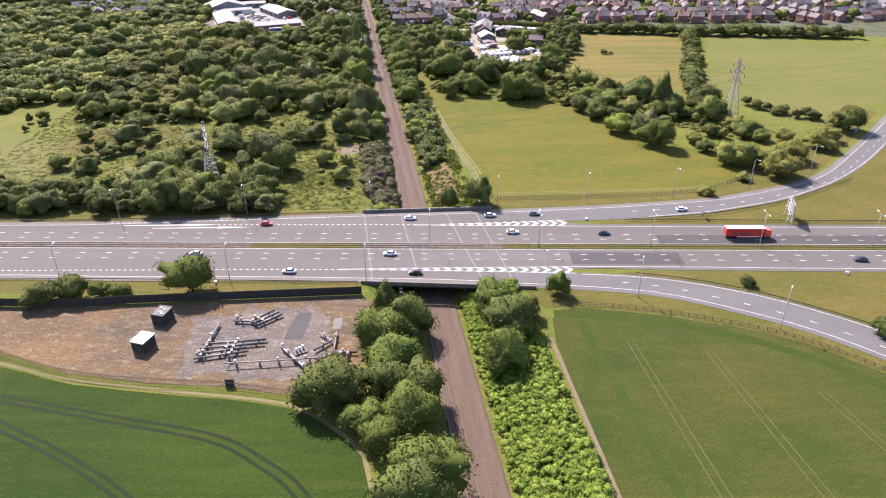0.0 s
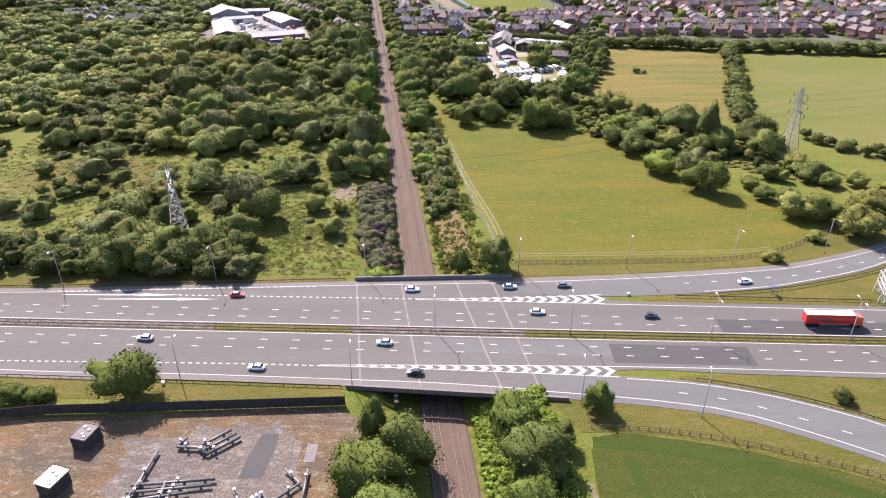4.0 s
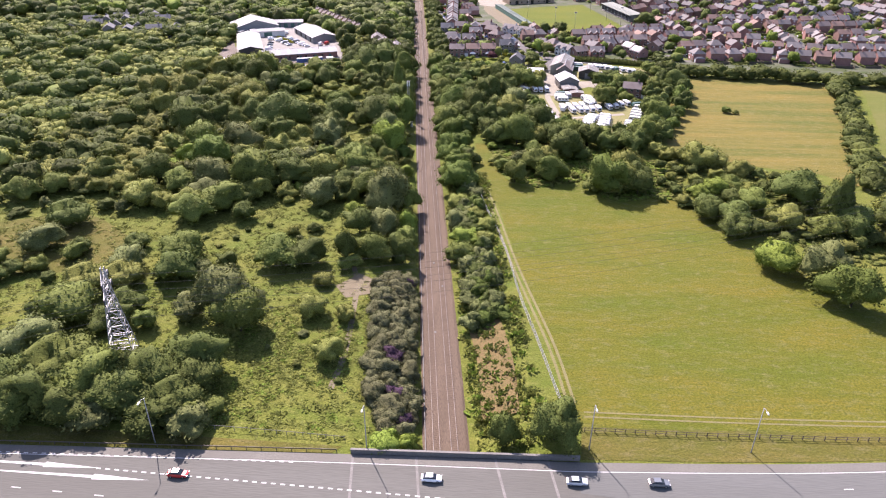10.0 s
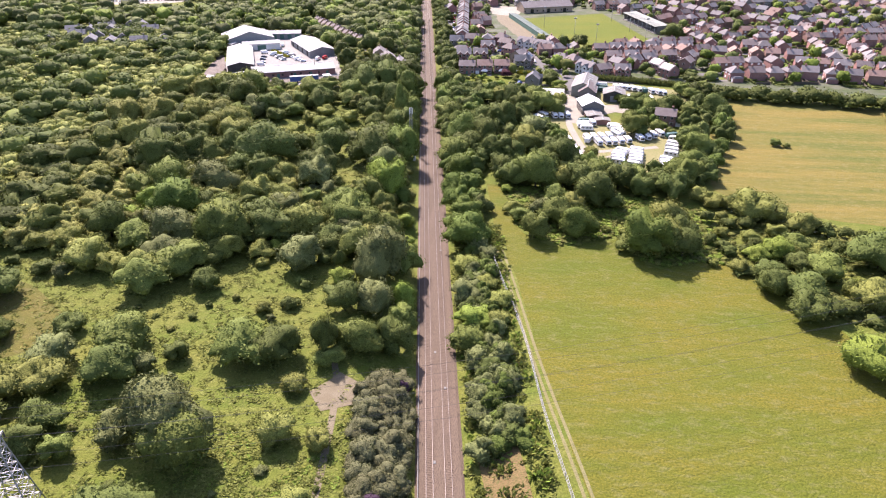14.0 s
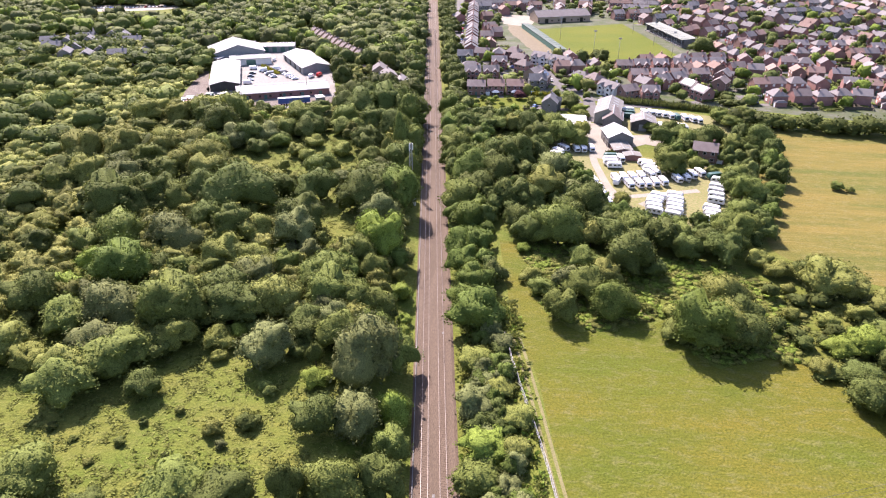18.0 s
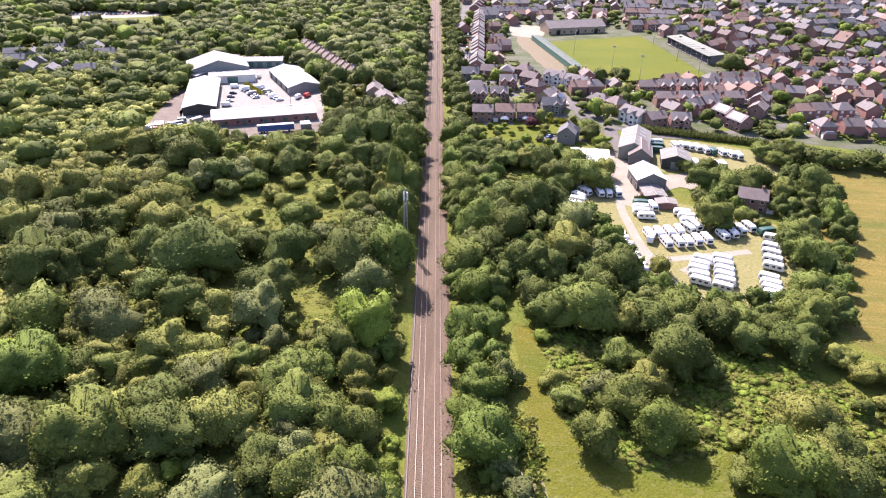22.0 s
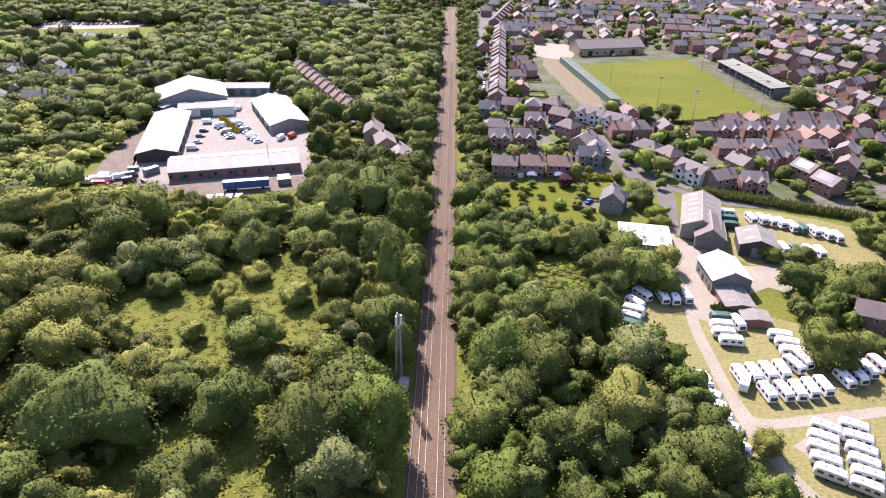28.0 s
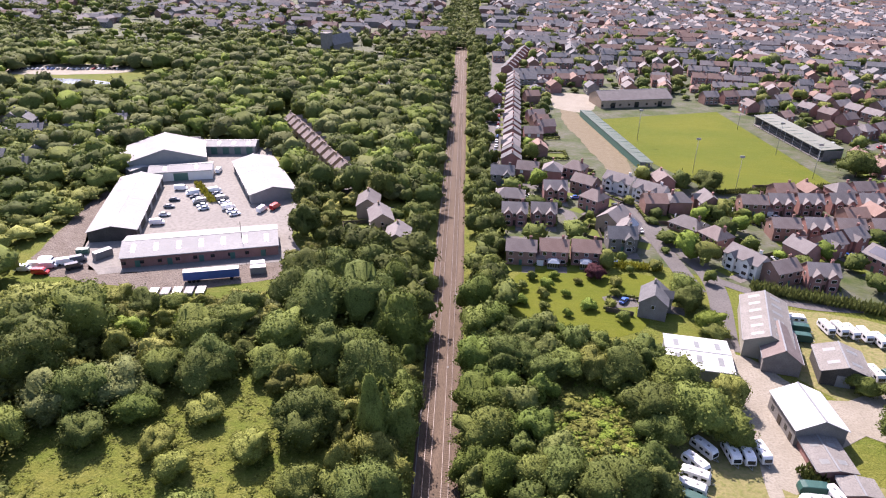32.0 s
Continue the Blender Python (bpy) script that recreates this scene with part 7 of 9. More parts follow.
def shed(name, label, x, y, a, L, W, e, r, wall, cover, doors=0, lights=0, door_mat="sheet_green", windows=0, z=0.05, door_h=3.4, dw=3.0):
    """A long gabled shed with its doors along the -y side."""
    root = thing(name, label, "industrial building" if "unit" in name else "barn", pose(x, y, z, 0, 0, a))
    bm = bmesh.new()
    gable(bm, L, W, e, r)
    walls = part("wall", bm, wall, root)
    bm = bmesh.new()
    roof(bm, L, W, e, r, 0.4, 0.14)
    top = part("roof", bm, cover, root)
    bm = bmesh.new()
    beam(bm, (-L / 2 - 0.4, 0, r + 0.16), (L / 2 + 0.4, 0, r + 0.16), 0.4, 0.1)
    part("ridge_cap", bm, "sheet_grey", top)
    for s in (-1, 1):
        bm = bmesh.new()
        beam(bm, (-L / 2, s * (W / 2 + 0.45), e - 0.15), (L / 2, s * (W / 2 + 0.45), e - 0.15), 0.16, 0.16)
        part("gutter", bm, "sheet_grey", top)
    k = (r - e) / (W / 2)
    for i in range(lights):
        px = -L / 2 + L * (i + 0.5) / lights
        for s in (-1, 1):
            bm = bmesh.new()
            y0, y1 = s * W * 0.12, s * W * 0.36
            z0, z1 = r - abs(y0) * k + 0.17, r - abs(y1) * k + 0.17
            bm.faces.new([bm.verts.new(q) for q in ((px - 0.7, y0, z0), (px + 0.7, y0, z0), (px + 0.7, y1, z1), (px - 0.7, y1, z1))])
            part("rooflight", bm, "rooflight", top)
    for i in range(doors):
        bm = bmesh.new()
        box(bm, (-L / 2 + L * (i + 0.5) / doors, -W / 2 - 0.04, 0), (dw, 0.12, min(door_h, e - 0.4)))
        part("door", bm, door_mat, walls)
    for i in range(windows):
        bm = bmesh.new()
        box(bm, (-L / 2 + L * (i + 0.15) / windows, -W / 2 - 0.04, 1.2), (1.3, 0.1, 1.2))
        part("window", bm, "glass_dark", walls)
    return root


# industrial estate
material("yard_concrete", (0.160, 0.151, 0.135), (0.198, 0.190, 0.170), 0.06, fine=12, bump=0.15)
material("rubble", (0.110, 0.089, 0.072), (0.152, 0.131, 0.110), 0.2, c=(0.076, 0.063, 0.051), fine=8, bump=0.8)
area("estate_yard", [(-162, 508), (-106, 530), (-112, 548), (-121, 580), (-150, 627), (-160, 645), (-200, 640), (-215, 615), (-186, 586), (-200, 584), (-178, 524)], 0.06, "yard_concrete", "pale concrete yard of an industrial estate", ragged=0.3)
area("estate_rubble", [(-192, 514), (-180, 505), (-150, 501), (-137, 498), (-107, 517), (-104, 530), (-130, 522), (-162, 510), (-180, 526), (-199, 575), (-203, 575)], 0.05, "rubble", "bare earth and rubble behind sheds", ragged=1.2)
strip("estate_apron", [(-162, 513), (-106, 535)], [(-160, 509), (-104, 529)], 0.09, "concrete", "pale concrete apron in front of a shed")
area("estate_lawn", [(-212, 590), (-203, 586), (-196, 594), (-208, 602)], 0.09, "field_meadow", "small bright lawn beside a shed", ragged=0.2)
shed("industrial_unit", "long brick industrial unit with a white sheet roof", -137.6, 531.0, 23, 50.2, 17.6, 3.7, 5.6, "brick_red", "roof_white", 5, 7, windows=9, dw=1.6, door_h=2.4)
shed("industrial_unit", "long grey industrial unit with a pale sheet roof", -181.9, 558.3, 110.5, 57, 16.2, 4.0, 5.8, "concrete_dark", "roof_white", 5, 8, "sheet_grey")
shed("industrial_unit", "industrial unit with green doors and a white roof", -143.1, 597.8, -57, 45, 18.4, 4.0, 6.3, "sheet_grey", "roof_white", 4, 6, "concrete_dark")
shed("industrial_unit", "low white-roofed unit with green roller doors", -177.2, 637, 13, 28, 11, 4.0, 5.4, "sheet_grey", "roof_white", 5, 4)
shed("industrial_unit", "large white gabled warehouse", -196, 613, 118, 27, 34, 6.0, 11.0, "sheet_grey", "roof_white", 0, 4)
shed("industrial_unit", "white lean-to unit with a wide green door", -181, 598.5, 22, 26, 11, 4.2, 5.4, "render_white", "roof_white", 1, 2, dw=6.0)
shed("industrial_unit", "flat grey side wing of a warehouse", -207, 602, -38, 26, 10, 4.0, 4.8, "sheet_grey", "roof_white", 0, 2)
shed("industrial_unit", "brown-roofed older workshop behind a warehouse", -205, 632, 12, 30, 10, 4.0, 6.5, "brick_brown", "roof_slate", 0, 0)
root = thing("lorry_trailer", "long parked trailer with a blue curtain side", "trailer", pose(-125, 511.5, 0.05, 0, 0, 21.5))
bm = bmesh.new()
box(bm, (0, 0, 1.0), (17, 2.6, 2.8))
t = part("body", bm, "trailer_blue", root)
bm = bmesh.new()
box(bm, (0, 0, 3.8), (17, 2.6, 0.08))
part("roof", bm, "sheet_grey", t)
wheels(root, (-6.8, -5.5, -4.2, 6), 1.25, 0.5)


def hedge_block(x, y, a, L, W, h, leaf, label):
    rng = np.random.default_rng(int(abs(x * 7 + y)))
    spots = [((i + 0.5) / max(1, int(L / 1.1)) * L - L / 2, (j + 0.5) / max(1, int(W / 1.1)) * W - W / 2) for i in range(max(1, int(L / 1.1))) for j in range(max(1, int(W / 1.1)))]
    c, s = math.cos(radians(a)), math.sin(radians(a))
    vs, ts, qs, off = [], [], [], 0
    for px, py in spots:
        v, t, q = TUFTS[rng.integers(4)]
        vs.append(v * (0.95, 0.95, h / 1.5 * rng.uniform(0.9, 1.1)) + (px, py, 0)), ts.append(t + off), qs.append(q + off)
        off += len(v)
    me = mesh_of("hedge", np.concatenate(vs), np.concatenate(ts), np.concatenate(qs), leaf)
    ob = new("hedge", me)
    ob.matrix_basis = pose(x, y, 0, 0, 0, a)
    return tagged(ob, label, "hedge")


hedge_block(-162.4, 582, -49, 25, 2.4, 1.6, "leaf_yellow", "clipped bright yellow-green hedge in a yard")
rnd = random.Random(21)
for k in range(9):
    place_car(rnd.choice(("white", "white", "silver", "grey", "white")), -158.6 + k * 2.3 + rnd.uniform(-0.3, 0.3), 583.5 - k * 2.7, 38, 0.1, van=k % 3 == 0, label="parked vehicle beside a yard hedge", group="vehicles in the estate yard")
for k in range(7):
    place_car(rnd.choice(("white", "white", "silver", "black", "grey")), -168.5 + k * 2.4 + rnd.uniform(-0.3, 0.3), 581.5 - k * 2.8, 218, 0.1, van=k % 3 == 1, label="parked vehicle beside a yard hedge", group="vehicles in the estate yard")
for x, y, a, c, v in ((-173.5, 583, 20, "white", True), (-168.5, 564, 15, "grey", False), (-166, 556, 15, "silver", False), (-164.5, 548, 18, "white", True), (-170, 571, 20, "black", False), (-131.5, 568, 80, "white", True), (-127.5, 571.5, 75, "red", True), (-140, 580, 40, "grey", False), (-151, 606, 120, "silver", False), (-157, 629, 30, "white", False), (-153, 627, 30, "red", False), (-162, 626, 40, "silver", False), (-150, 622, 40, "white", False), (-168, 607, 100, "white", True), (-175, 604, 30, "grey", False)):
    place_car(c, x, y, a, 0.1, van=v, label="parked vehicle in an industrial yard", group="vehicles in the estate yard")
for x, y, a, c in ((-183, 512, 12, "white"), (-184.5, 508.5, 14, "white"), (-180.5, 509, 20, "silver"), (-177, 512.5, 30, "white"), (-174, 515, 35, "grey"), (-172, 510, 40, "black"), (-187, 505.5, 12, "white"), (-180, 504.5, 10, "red")):
    place_car(c, x, y, a, 0.08, van=True, label="parked van on rough ground behind sheds", group="vans behind the sheds")


def container(x, y, a, mat, label, s=(6, 2.4, 2.5)):
    root = thing("container", label, "container", pose(x, y, 0.06, 0, 0, a))
    bm = bmesh.new()
    box(bm, (0, 0, 0.1), s)
    body = part("body", bm, mat, root)
    for k in range(int(s[0] / 0.8)):
        bm = bmesh.new()
        box(bm, (-s[0] / 2 + 0.4 + k * 0.8, 0, 0.15), (0.3, s[1] + 0.1, s[2] - 0.1))
        part("rib", bm, mat, body)


container(-112.5, 518.8, 22, "sheet_grey", "grey steel storage container", (5, 2.4, 2.4))
container(-168, 519.5, 60, "sheet_grey", "pale steel storage container")
container(-176.5, 521, 22, "sheet_green", "open green steel waste skip", (4, 2, 1.6))
container(-114, 522, 22, "pale_paint", "small white portable site cabin", (4.5, 2.2, 2.2))
for k in range(5):
    container(-138.5 + k * 3.4, 500 + k * 0.9, 15, "roof_white" if k % 2 else "rooflight", "flat pale stack of building panels", (2.6, 4.4, 0.7))
bm = bmesh.new()
tube(bm, [(0, 0, 0), (0, 0, 11)], [0.16, 0.1], 6)
tagged(part("utility_pole", bm, "bark", at=pose(-124, 533, 0.1)), "wooden utility pole beside a shed", "utility pole")

# ---- storage yard and farm buildings ----
material("yard_grass", (0.132, 0.125, 0.047), (0.176, 0.154, 0.074), 0.08, c=(0.099, 0.112, 0.031), fine=12, bump=0.3, contrast=0.8)
material("yard_stone", (0.184, 0.167, 0.131), (0.234, 0.217, 0.175), 0.15, fine=12, bump=0.3)
area("storage_yard", [(9, 470), (9, 438), (22, 424), (29, 396), (36, 384), (60, 374), (72, 380), (84, 432), (74, 446), (50, 454), (34, 480), (20, 474)], 0.05, "yard_grass", "dry yellow grass of a caravan storage yard", ragged=0.6)
area("storage_yard", [(46, 490), (66, 474), (96, 480), (108, 505), (90, 520), (58, 527), (44, 520)], 0.052, "yard_grass", "dry yellow grass of a caravan storage yard", ragged=0.6)
for pts, w, z in (([(31, 520), (31, 494), (32.5, 476), (29.5, 450), (31, 430), (33.2, 415), (37, 408), (51, 411.5), (68, 417)], 3.2, 0.09), ([(33, 414), (35, 404), (42, 388), (52, 378)], 3.0, 0.094), ([(30.5, 492), (36, 484), (50, 476), (62, 470)], 7.0, 0.098)):
    band("yard_track", pts, w, z, "yard_stone", "pale stony track through a storage yard", step=2)
area("yard_apron", [(28, 500), (36, 498), (50, 482), (66, 488), (70, 478), (50, 466), (34, 448), (27, 462)], 0.075, "yard_stone", "pale stony yard between barns", ragged=0.6)
area("yard_patch", [(42, 402), (46, 405), (50, 400), (47, 396)], 0.1, "yard_stone", "worn stony patch in a yard", ragged=0.5)
shed("barn", "large grey cement-sheet barn", 42, 509.8, 79.6, 25.7, 12.2, 5.2, 7.8, "sheet_cream", "roof_asbestos", 0, 6, z=0.1)
shed("barn", "narrow stone barn with a brown tiled roof", 42.9, 498.6, 82, 15, 9.2, 4.2, 7.4, "stone_grey", "roof_brown", 0, 0, z=0.12)
green_barn = shed("barn", "dark green barn with a grey sheet roof", 57, 494, 83.5, 11.8, 11.4, 4.2, 6.2, "concrete_dark", "roof_asbestos", 0, 2, z=0.1)
bm = bmesh.new()
box(bm, (-5.96, 0.2, 0), (0.12, 3.6, 3.3))
part("door", bm, "sheet_grey", green_barn, "pale grey roller door")
stone_barn = shed("barn", "stone barn with a bright white sheet roof", 41.8, 470.6, 98, 13.6, 11.4, 4.6, 7.2, "stone_grey", "roof_bright", 0, 0, "bark", z=0.1)
for x, z, w, h in ((4.6, 0.9, 1.2, 1.4), (0.8, 0.0, 1.6, 2.3), (-2.4, 1.0, 1.1, 1.3), (-5.0, 0.0, 1.2, 2.1)):
    bm = bmesh.new()
    box(bm, (x, 5.72, z), (w, 0.1, h))
    part("door" if z == 0 else "window", bm, "bark" if z == 0 else "glass_dark", stone_barn)
shed("barn", "low brick lean-to with a pale sheet roof", 42.4, 458.2, 96, 10.6, 7.8, 2.6, 3.2, "brick_red", "roof_asbestos", 0, 2, z=0.1)
shed("barn", "open-sided shelter with a flat white roof", 20.9, 492.1, -3, 16, 14.8, 3.4, 3.9, "sheet_grey", "roof_bright", 0, 3, z=0.05)
shed("barn", "small low barn annex with a pale roof", 46, 449.6, 92, 5, 7, 2.2, 2.7, "brick_red", "roof_asbestos", 0, 0, z=0.1)


def caravan(cover=False):
    root = thing("caravan", "green-covered touring caravan in storage" if cover else "white touring caravan with grey windows in storage", "caravan", None, "caravans in storage")
    paint = "tarpaulin_green" if cover else "pale_paint"
    bm = bmesh.new()
    prof = [(-3.0, 0.55), (3.0, 0.55), (3.25, 1.0), (3.1, 1.9), (2.6, 2.55), (1.5, 2.68), (-1.8, 2.68), (-2.8, 2.5), (-3.1, 1.8), (-3.15, 1.0)]
    loft(bm, [[(x * k, s, 0.55 + (z - 0.55) * kz) for x, z in prof] for s, k, kz in ((-1.12, 0.97, 0.96), (-1.0, 1, 1), (1.0, 1, 1), (1.12, 0.97, 0.96))])
    body = part("body", bm, paint, root)
    if not cover:
        for s in (-1, 1):
            for x0, w in ((-1.9, 1.2), (0.1, 0.9), (1.8, 1.1)):
                bm = bmesh.new()
                box(bm, (x0, s * 1.125, 1.4), (w, 0.04, 0.6))
                part("window", bm, "glass_dark", body)
        bm = bmesh.new()
        loft(bm, [[(3.2, -0.85, 1.15), (3.2, 0.85, 1.15), (3.24, 0.85, 1.15), (3.24, -0.85, 1.15)], [(3.02, -0.85, 2.0), (3.02, 0.85, 2.0), (3.14, 0.85, 1.9), (3.14, -0.85, 1.9)]])
        part("front_window", bm, "glass_dark", body)
        bm = bmesh.new()
        for x in (-1.2, 1.0):
            box(bm, (x, 0, 2.66), (0.6, 0.5, 0.12), taper=0.9)
        part("roof_vent", bm, "rooflight", body)
        bm = bmesh.new()
        box(bm, (-0.8, 1.125, 0.6), (0.7, 0.04, 1.75))
        part("door", bm, "sheet_grey", body)
    bm = bmesh.new()
    beam(bm, (3.0, -0.5, 0.5), (4.2, 0, 0.5), 0.1)
    beam(bm, (3.0, 0.5, 0.5), (4.2, 0, 0.5), 0.1)
    part("tow_bar", bm, "galvanised", root)
    wheels(root, (-0.3,), 1.05, 0.33)
    return root


VAN, COVER = caravan(), caravan(True)
VAN.matrix_basis, COVER.matrix_basis = pose(36.6, 420.8, 0.05, 0, 0, 70), pose(76.9, 430.6, 0.05, 0, 0, 20)


def caravans(spots, turn, covers=()):
    for k, (x, y) in enumerate(spots):
        copy_thing(COVER if k in covers else VAN, pose(x, y, 0.05, 0, 0, turn + rnd.uniform(-4, 4)))


caravans(((22.4, 456.9), (25.6, 457.0), (29.0, 458.1)), -80)
caravans(((16.7, 457.3), (14.1, 452.1)), -46)
caravans(((13.4, 448.3), (12.0, 444.6), (11.7, 441.1), (13.3, 437.1), (15.1, 434.2)), -20, (2,))
caravans(((18.7, 427.1), (20.6, 423.5)), -24)
caravans(((23.8, 420.3), (27.1, 419.7)), -78)
caravans(((26.9, 414.4), (27.4, 411.0), (27.9, 407.4), (28.5, 404.0), (29.2, 401.0), (29.7, 398.0)), -24)
caravans(((37.0, 448.6), (36.3, 444.7), (36.1, 441.2), (37.3, 437.7)), 2, (0,))
caravans(((40.7, 446.7),), -72)
caravans(((50.7, 442.2), (51.6, 439.0), (51.8, 435.4)), -8)
caravans(((36.1, 423.6), (39.5, 424.7), (43.1, 425.9), (46.8, 427.1)), -78)
caravans(((50.4, 429.8), (53.2, 432.2)), -66)
caravans(((41.0, 417.9), (44.9, 418.8), (48.2, 419.5), (51.5, 420.9), (54.9, 422.3)), -78)
caravans(((61.1, 426.0), (64.6, 428.0), (68.0, 430.8), (71.6, 433.6)), -74)
caravans(((50.5, 407.1), (48.9, 403.7), (47.8, 400.5), (47.3, 397.0), (47.0, 393.4)), -22)
caravans(((56.9, 408.6), (56.4, 404.8), (55.8, 401.1), (55.0, 397.6), (54.4, 394.2), (52.9, 390.7)), -22)
caravans(((77.5, 425.5), (75.2, 418.9), (73.9, 414.5), (72.9, 410.0), (71.7, 405.4)), -24)
caravans(((68.3, 398.0), (67.7, 394.4), (67.2, 391.2), (66.6, 388.0), (65.8, 384.5), (64.9, 380.3)), -24, (4,))
caravans(((61.0, 515.9), (64.4, 515.8), (67.2, 514.8), (70.5, 513.9), (73.5, 511.5), (76.4, 510.3), (80.2, 509.2), (83.6, 507.4), (86.5, 505.8)), -78, (5,))
caravans(((65.8, 494.1), (69.4, 492.6), (73.7, 493.4), (76.9, 493.3)), -78, (1,))
caravans(((71.3, 480.8), (73.7, 480.1), (75.7, 479.1)), -16)
caravans(((53.2, 519.1), (52.8, 514.0), (51.8, 508.9)), 0, (1, 2))

# ---- houses ----
def window(root, x, y, z, w, h, face, panes=True):
    """A framed window on a wall that faces face degrees."""
    bm = bmesh.new()
    box(bm, (0, -0.02, 0), (w + 0.16, 0.10, h + 0.16))
    m = pose(x, y, z - 0.08, 0, 0, face)
    frame_ob = part("window", bm, "pale_paint", root, at=m)
    if panes:
        bm = bmesh.new()
        box(bm, (0, -0.05, 0.08), (w, 0.08, h))
        part("pane", bm, "glass_dark", frame_ob)
    return frame_ob


def house(label, L, W, e, r, wall, cover, hip=0.0, near=True, bays=(), chimney=True, glasshouse=False, lean=0.0, solar=False, storeys=2):
    """A house with its ridge along x and its front to -y."""
    root = thing("house", label, "house")
    bm = bmesh.new()
    gable(bm, L, W, e, r, hip)
    walls = part("wall", bm, wall, root)
    bm = bmesh.new()
    roof(bm, L, W, e, r, 0.35, 0.16, hip)
    top = part("roof", bm, cover, root)
    if chimney:
        bm = bmesh.new()
        box(bm, (L * 0.3, 0.4, r - 1.0), (0.9, 0.6, 2.0))
        box(bm, (L * 0.3, 0.4, r + 1.0), (1.05, 0.75, 0.15))
        pot = part("chimney", bm, wall, top)
        if near:
            for s in (-0.22, 0.22):
                bm = bmesh.new()
                tube(bm, [(L * 0.3 + s, 0.4, r + 1.1), (L * 0.3 + s, 0.4, r + 1.5)], 0.12, 6)
                tagged(part("chimney_pot", bm, "brick_red", top))
    n = max(2, round(L / 3.2))
    for face, y in ((0, -W / 2), (180, W / 2)) if near else ((0, -W / 2),):
        for level in range(storeys):
            for i in range(n if near else 2):
                x = -L / 2 + L * (i + 0.5) / (n if near else 2)
                if level == 0 and face == 0 and i == n // 2:
                    bm = bmesh.new()
                    box(bm, (x, y - 0.03, 0), (1.0, 0.12, 2.1))
                    part("door", bm, random.Random(label + str(i)).choice(("pale_paint", "sheet_green", "bark")), walls)
                else:
                    window(walls, x, y, 0.95 + level * 2.6, 1.5 if level == 0 else 1.2, 1.15, face, near)
    if near:
        window(walls, -L / 2, 0, 3.5, 0.9, 1.1, -90)
        window(walls, L / 2, 0, 3.5, 0.9, 1.1, 90)
    for bx in bays:
        bm = bmesh.new()
        vs = [bm.verts.new(p) for p in ((bx - 1.5, -W / 2 - 1.2, 0), (bx + 1.5, -W / 2 - 1.2, 0), (bx + 1.5, -W / 2 - 1.2, e), (bx, -W / 2 - 1.2, e + 1.5), (bx - 1.5, -W / 2 - 1.2, e))]
        vt = [bm.verts.new((v.co.x, 0, v.co.z)) for v in vs]
        bm.faces.new(vs)
        for a, b in ((0, 1), (1, 2), (4, 0)):
            bm.faces.new((vs[a], vt[a], vt[b], vs[b]))
        bay = part("gable_bay", bm, wall, walls)
        bm = bmesh.new()
        for s in (-1, 1):
            loft(bm, [[(bx + s * 1.8, y, e - 0.3), (bx, y, e + 1.52), (bx, y, e + 1.66), (bx + s * 1.8, y, e - 0.15)] for y in (-W / 2 - 1.5, 0)])
        part("bay_roof", bm, cover, top)
        if near:
            window(walls, bx, -W / 2 - 1.2, 0.9, 1.7, 1.2, 0), window(walls, bx, -W / 2 - 1.2, 3.5, 1.5, 1.1, 0)
    if glasshouse:
        bm = bmesh.new()
        box(bm, (0, -W / 2 - 1.6, 0), (3.8, 3.0, 2.2))
        con = part("conservatory", bm, "rooflight", root, "white glazed conservatory")
        bm = bmesh.new()
        box(bm, (0, -W / 2 - 1.6, 2.2), (4.0, 3.2, 0.9), taper=0.45)
        part("glazed_roof", bm, "pale_paint", con)
        for k in range(5):
            bm = bmesh.new()
            box(bm, (-1.6 + 0.8 * k, -W / 2 - 3.12, 0.7), (0.6, 0.06, 1.4))
            part("pane", bm, "glass_dark", con)
    if lean:
        bm = bmesh.new()
        box(bm, (L / 2 + 1.6, -0.5, 0), (3.2, W * 0.75, 2.5))
        garage = part("garage", bm, wall, root)
        bm = bmesh.new()
        box(bm, (L / 2 + 1.6, -0.5, 2.5), (3.5, W * 0.8, 0.9), taper=0.55)
        part("garage_roof", bm, cover, garage)
        bm = bmesh.new()
        box(bm, (L / 2 + 1.6, -0.5 - W * 0.375 - 0.03, 0), (2.3, 0.1, 2.1))
        part("garage_door", bm, "pale_paint", garage)
    if solar:
        k = (r - e) / (W / 2)
        bm = bmesh.new()
        bm.faces.new([bm.verts.new((x, y, r + y * k + 0.22)) for x, y in ((-L * 0.35, -W * 0.42), (L * 0.35, -W * 0.42), (L * 0.35, -W * 0.08), (-L * 0.35, -W * 0.08))])
        part("solar_panel", bm, "solar_panel", top)
    return root


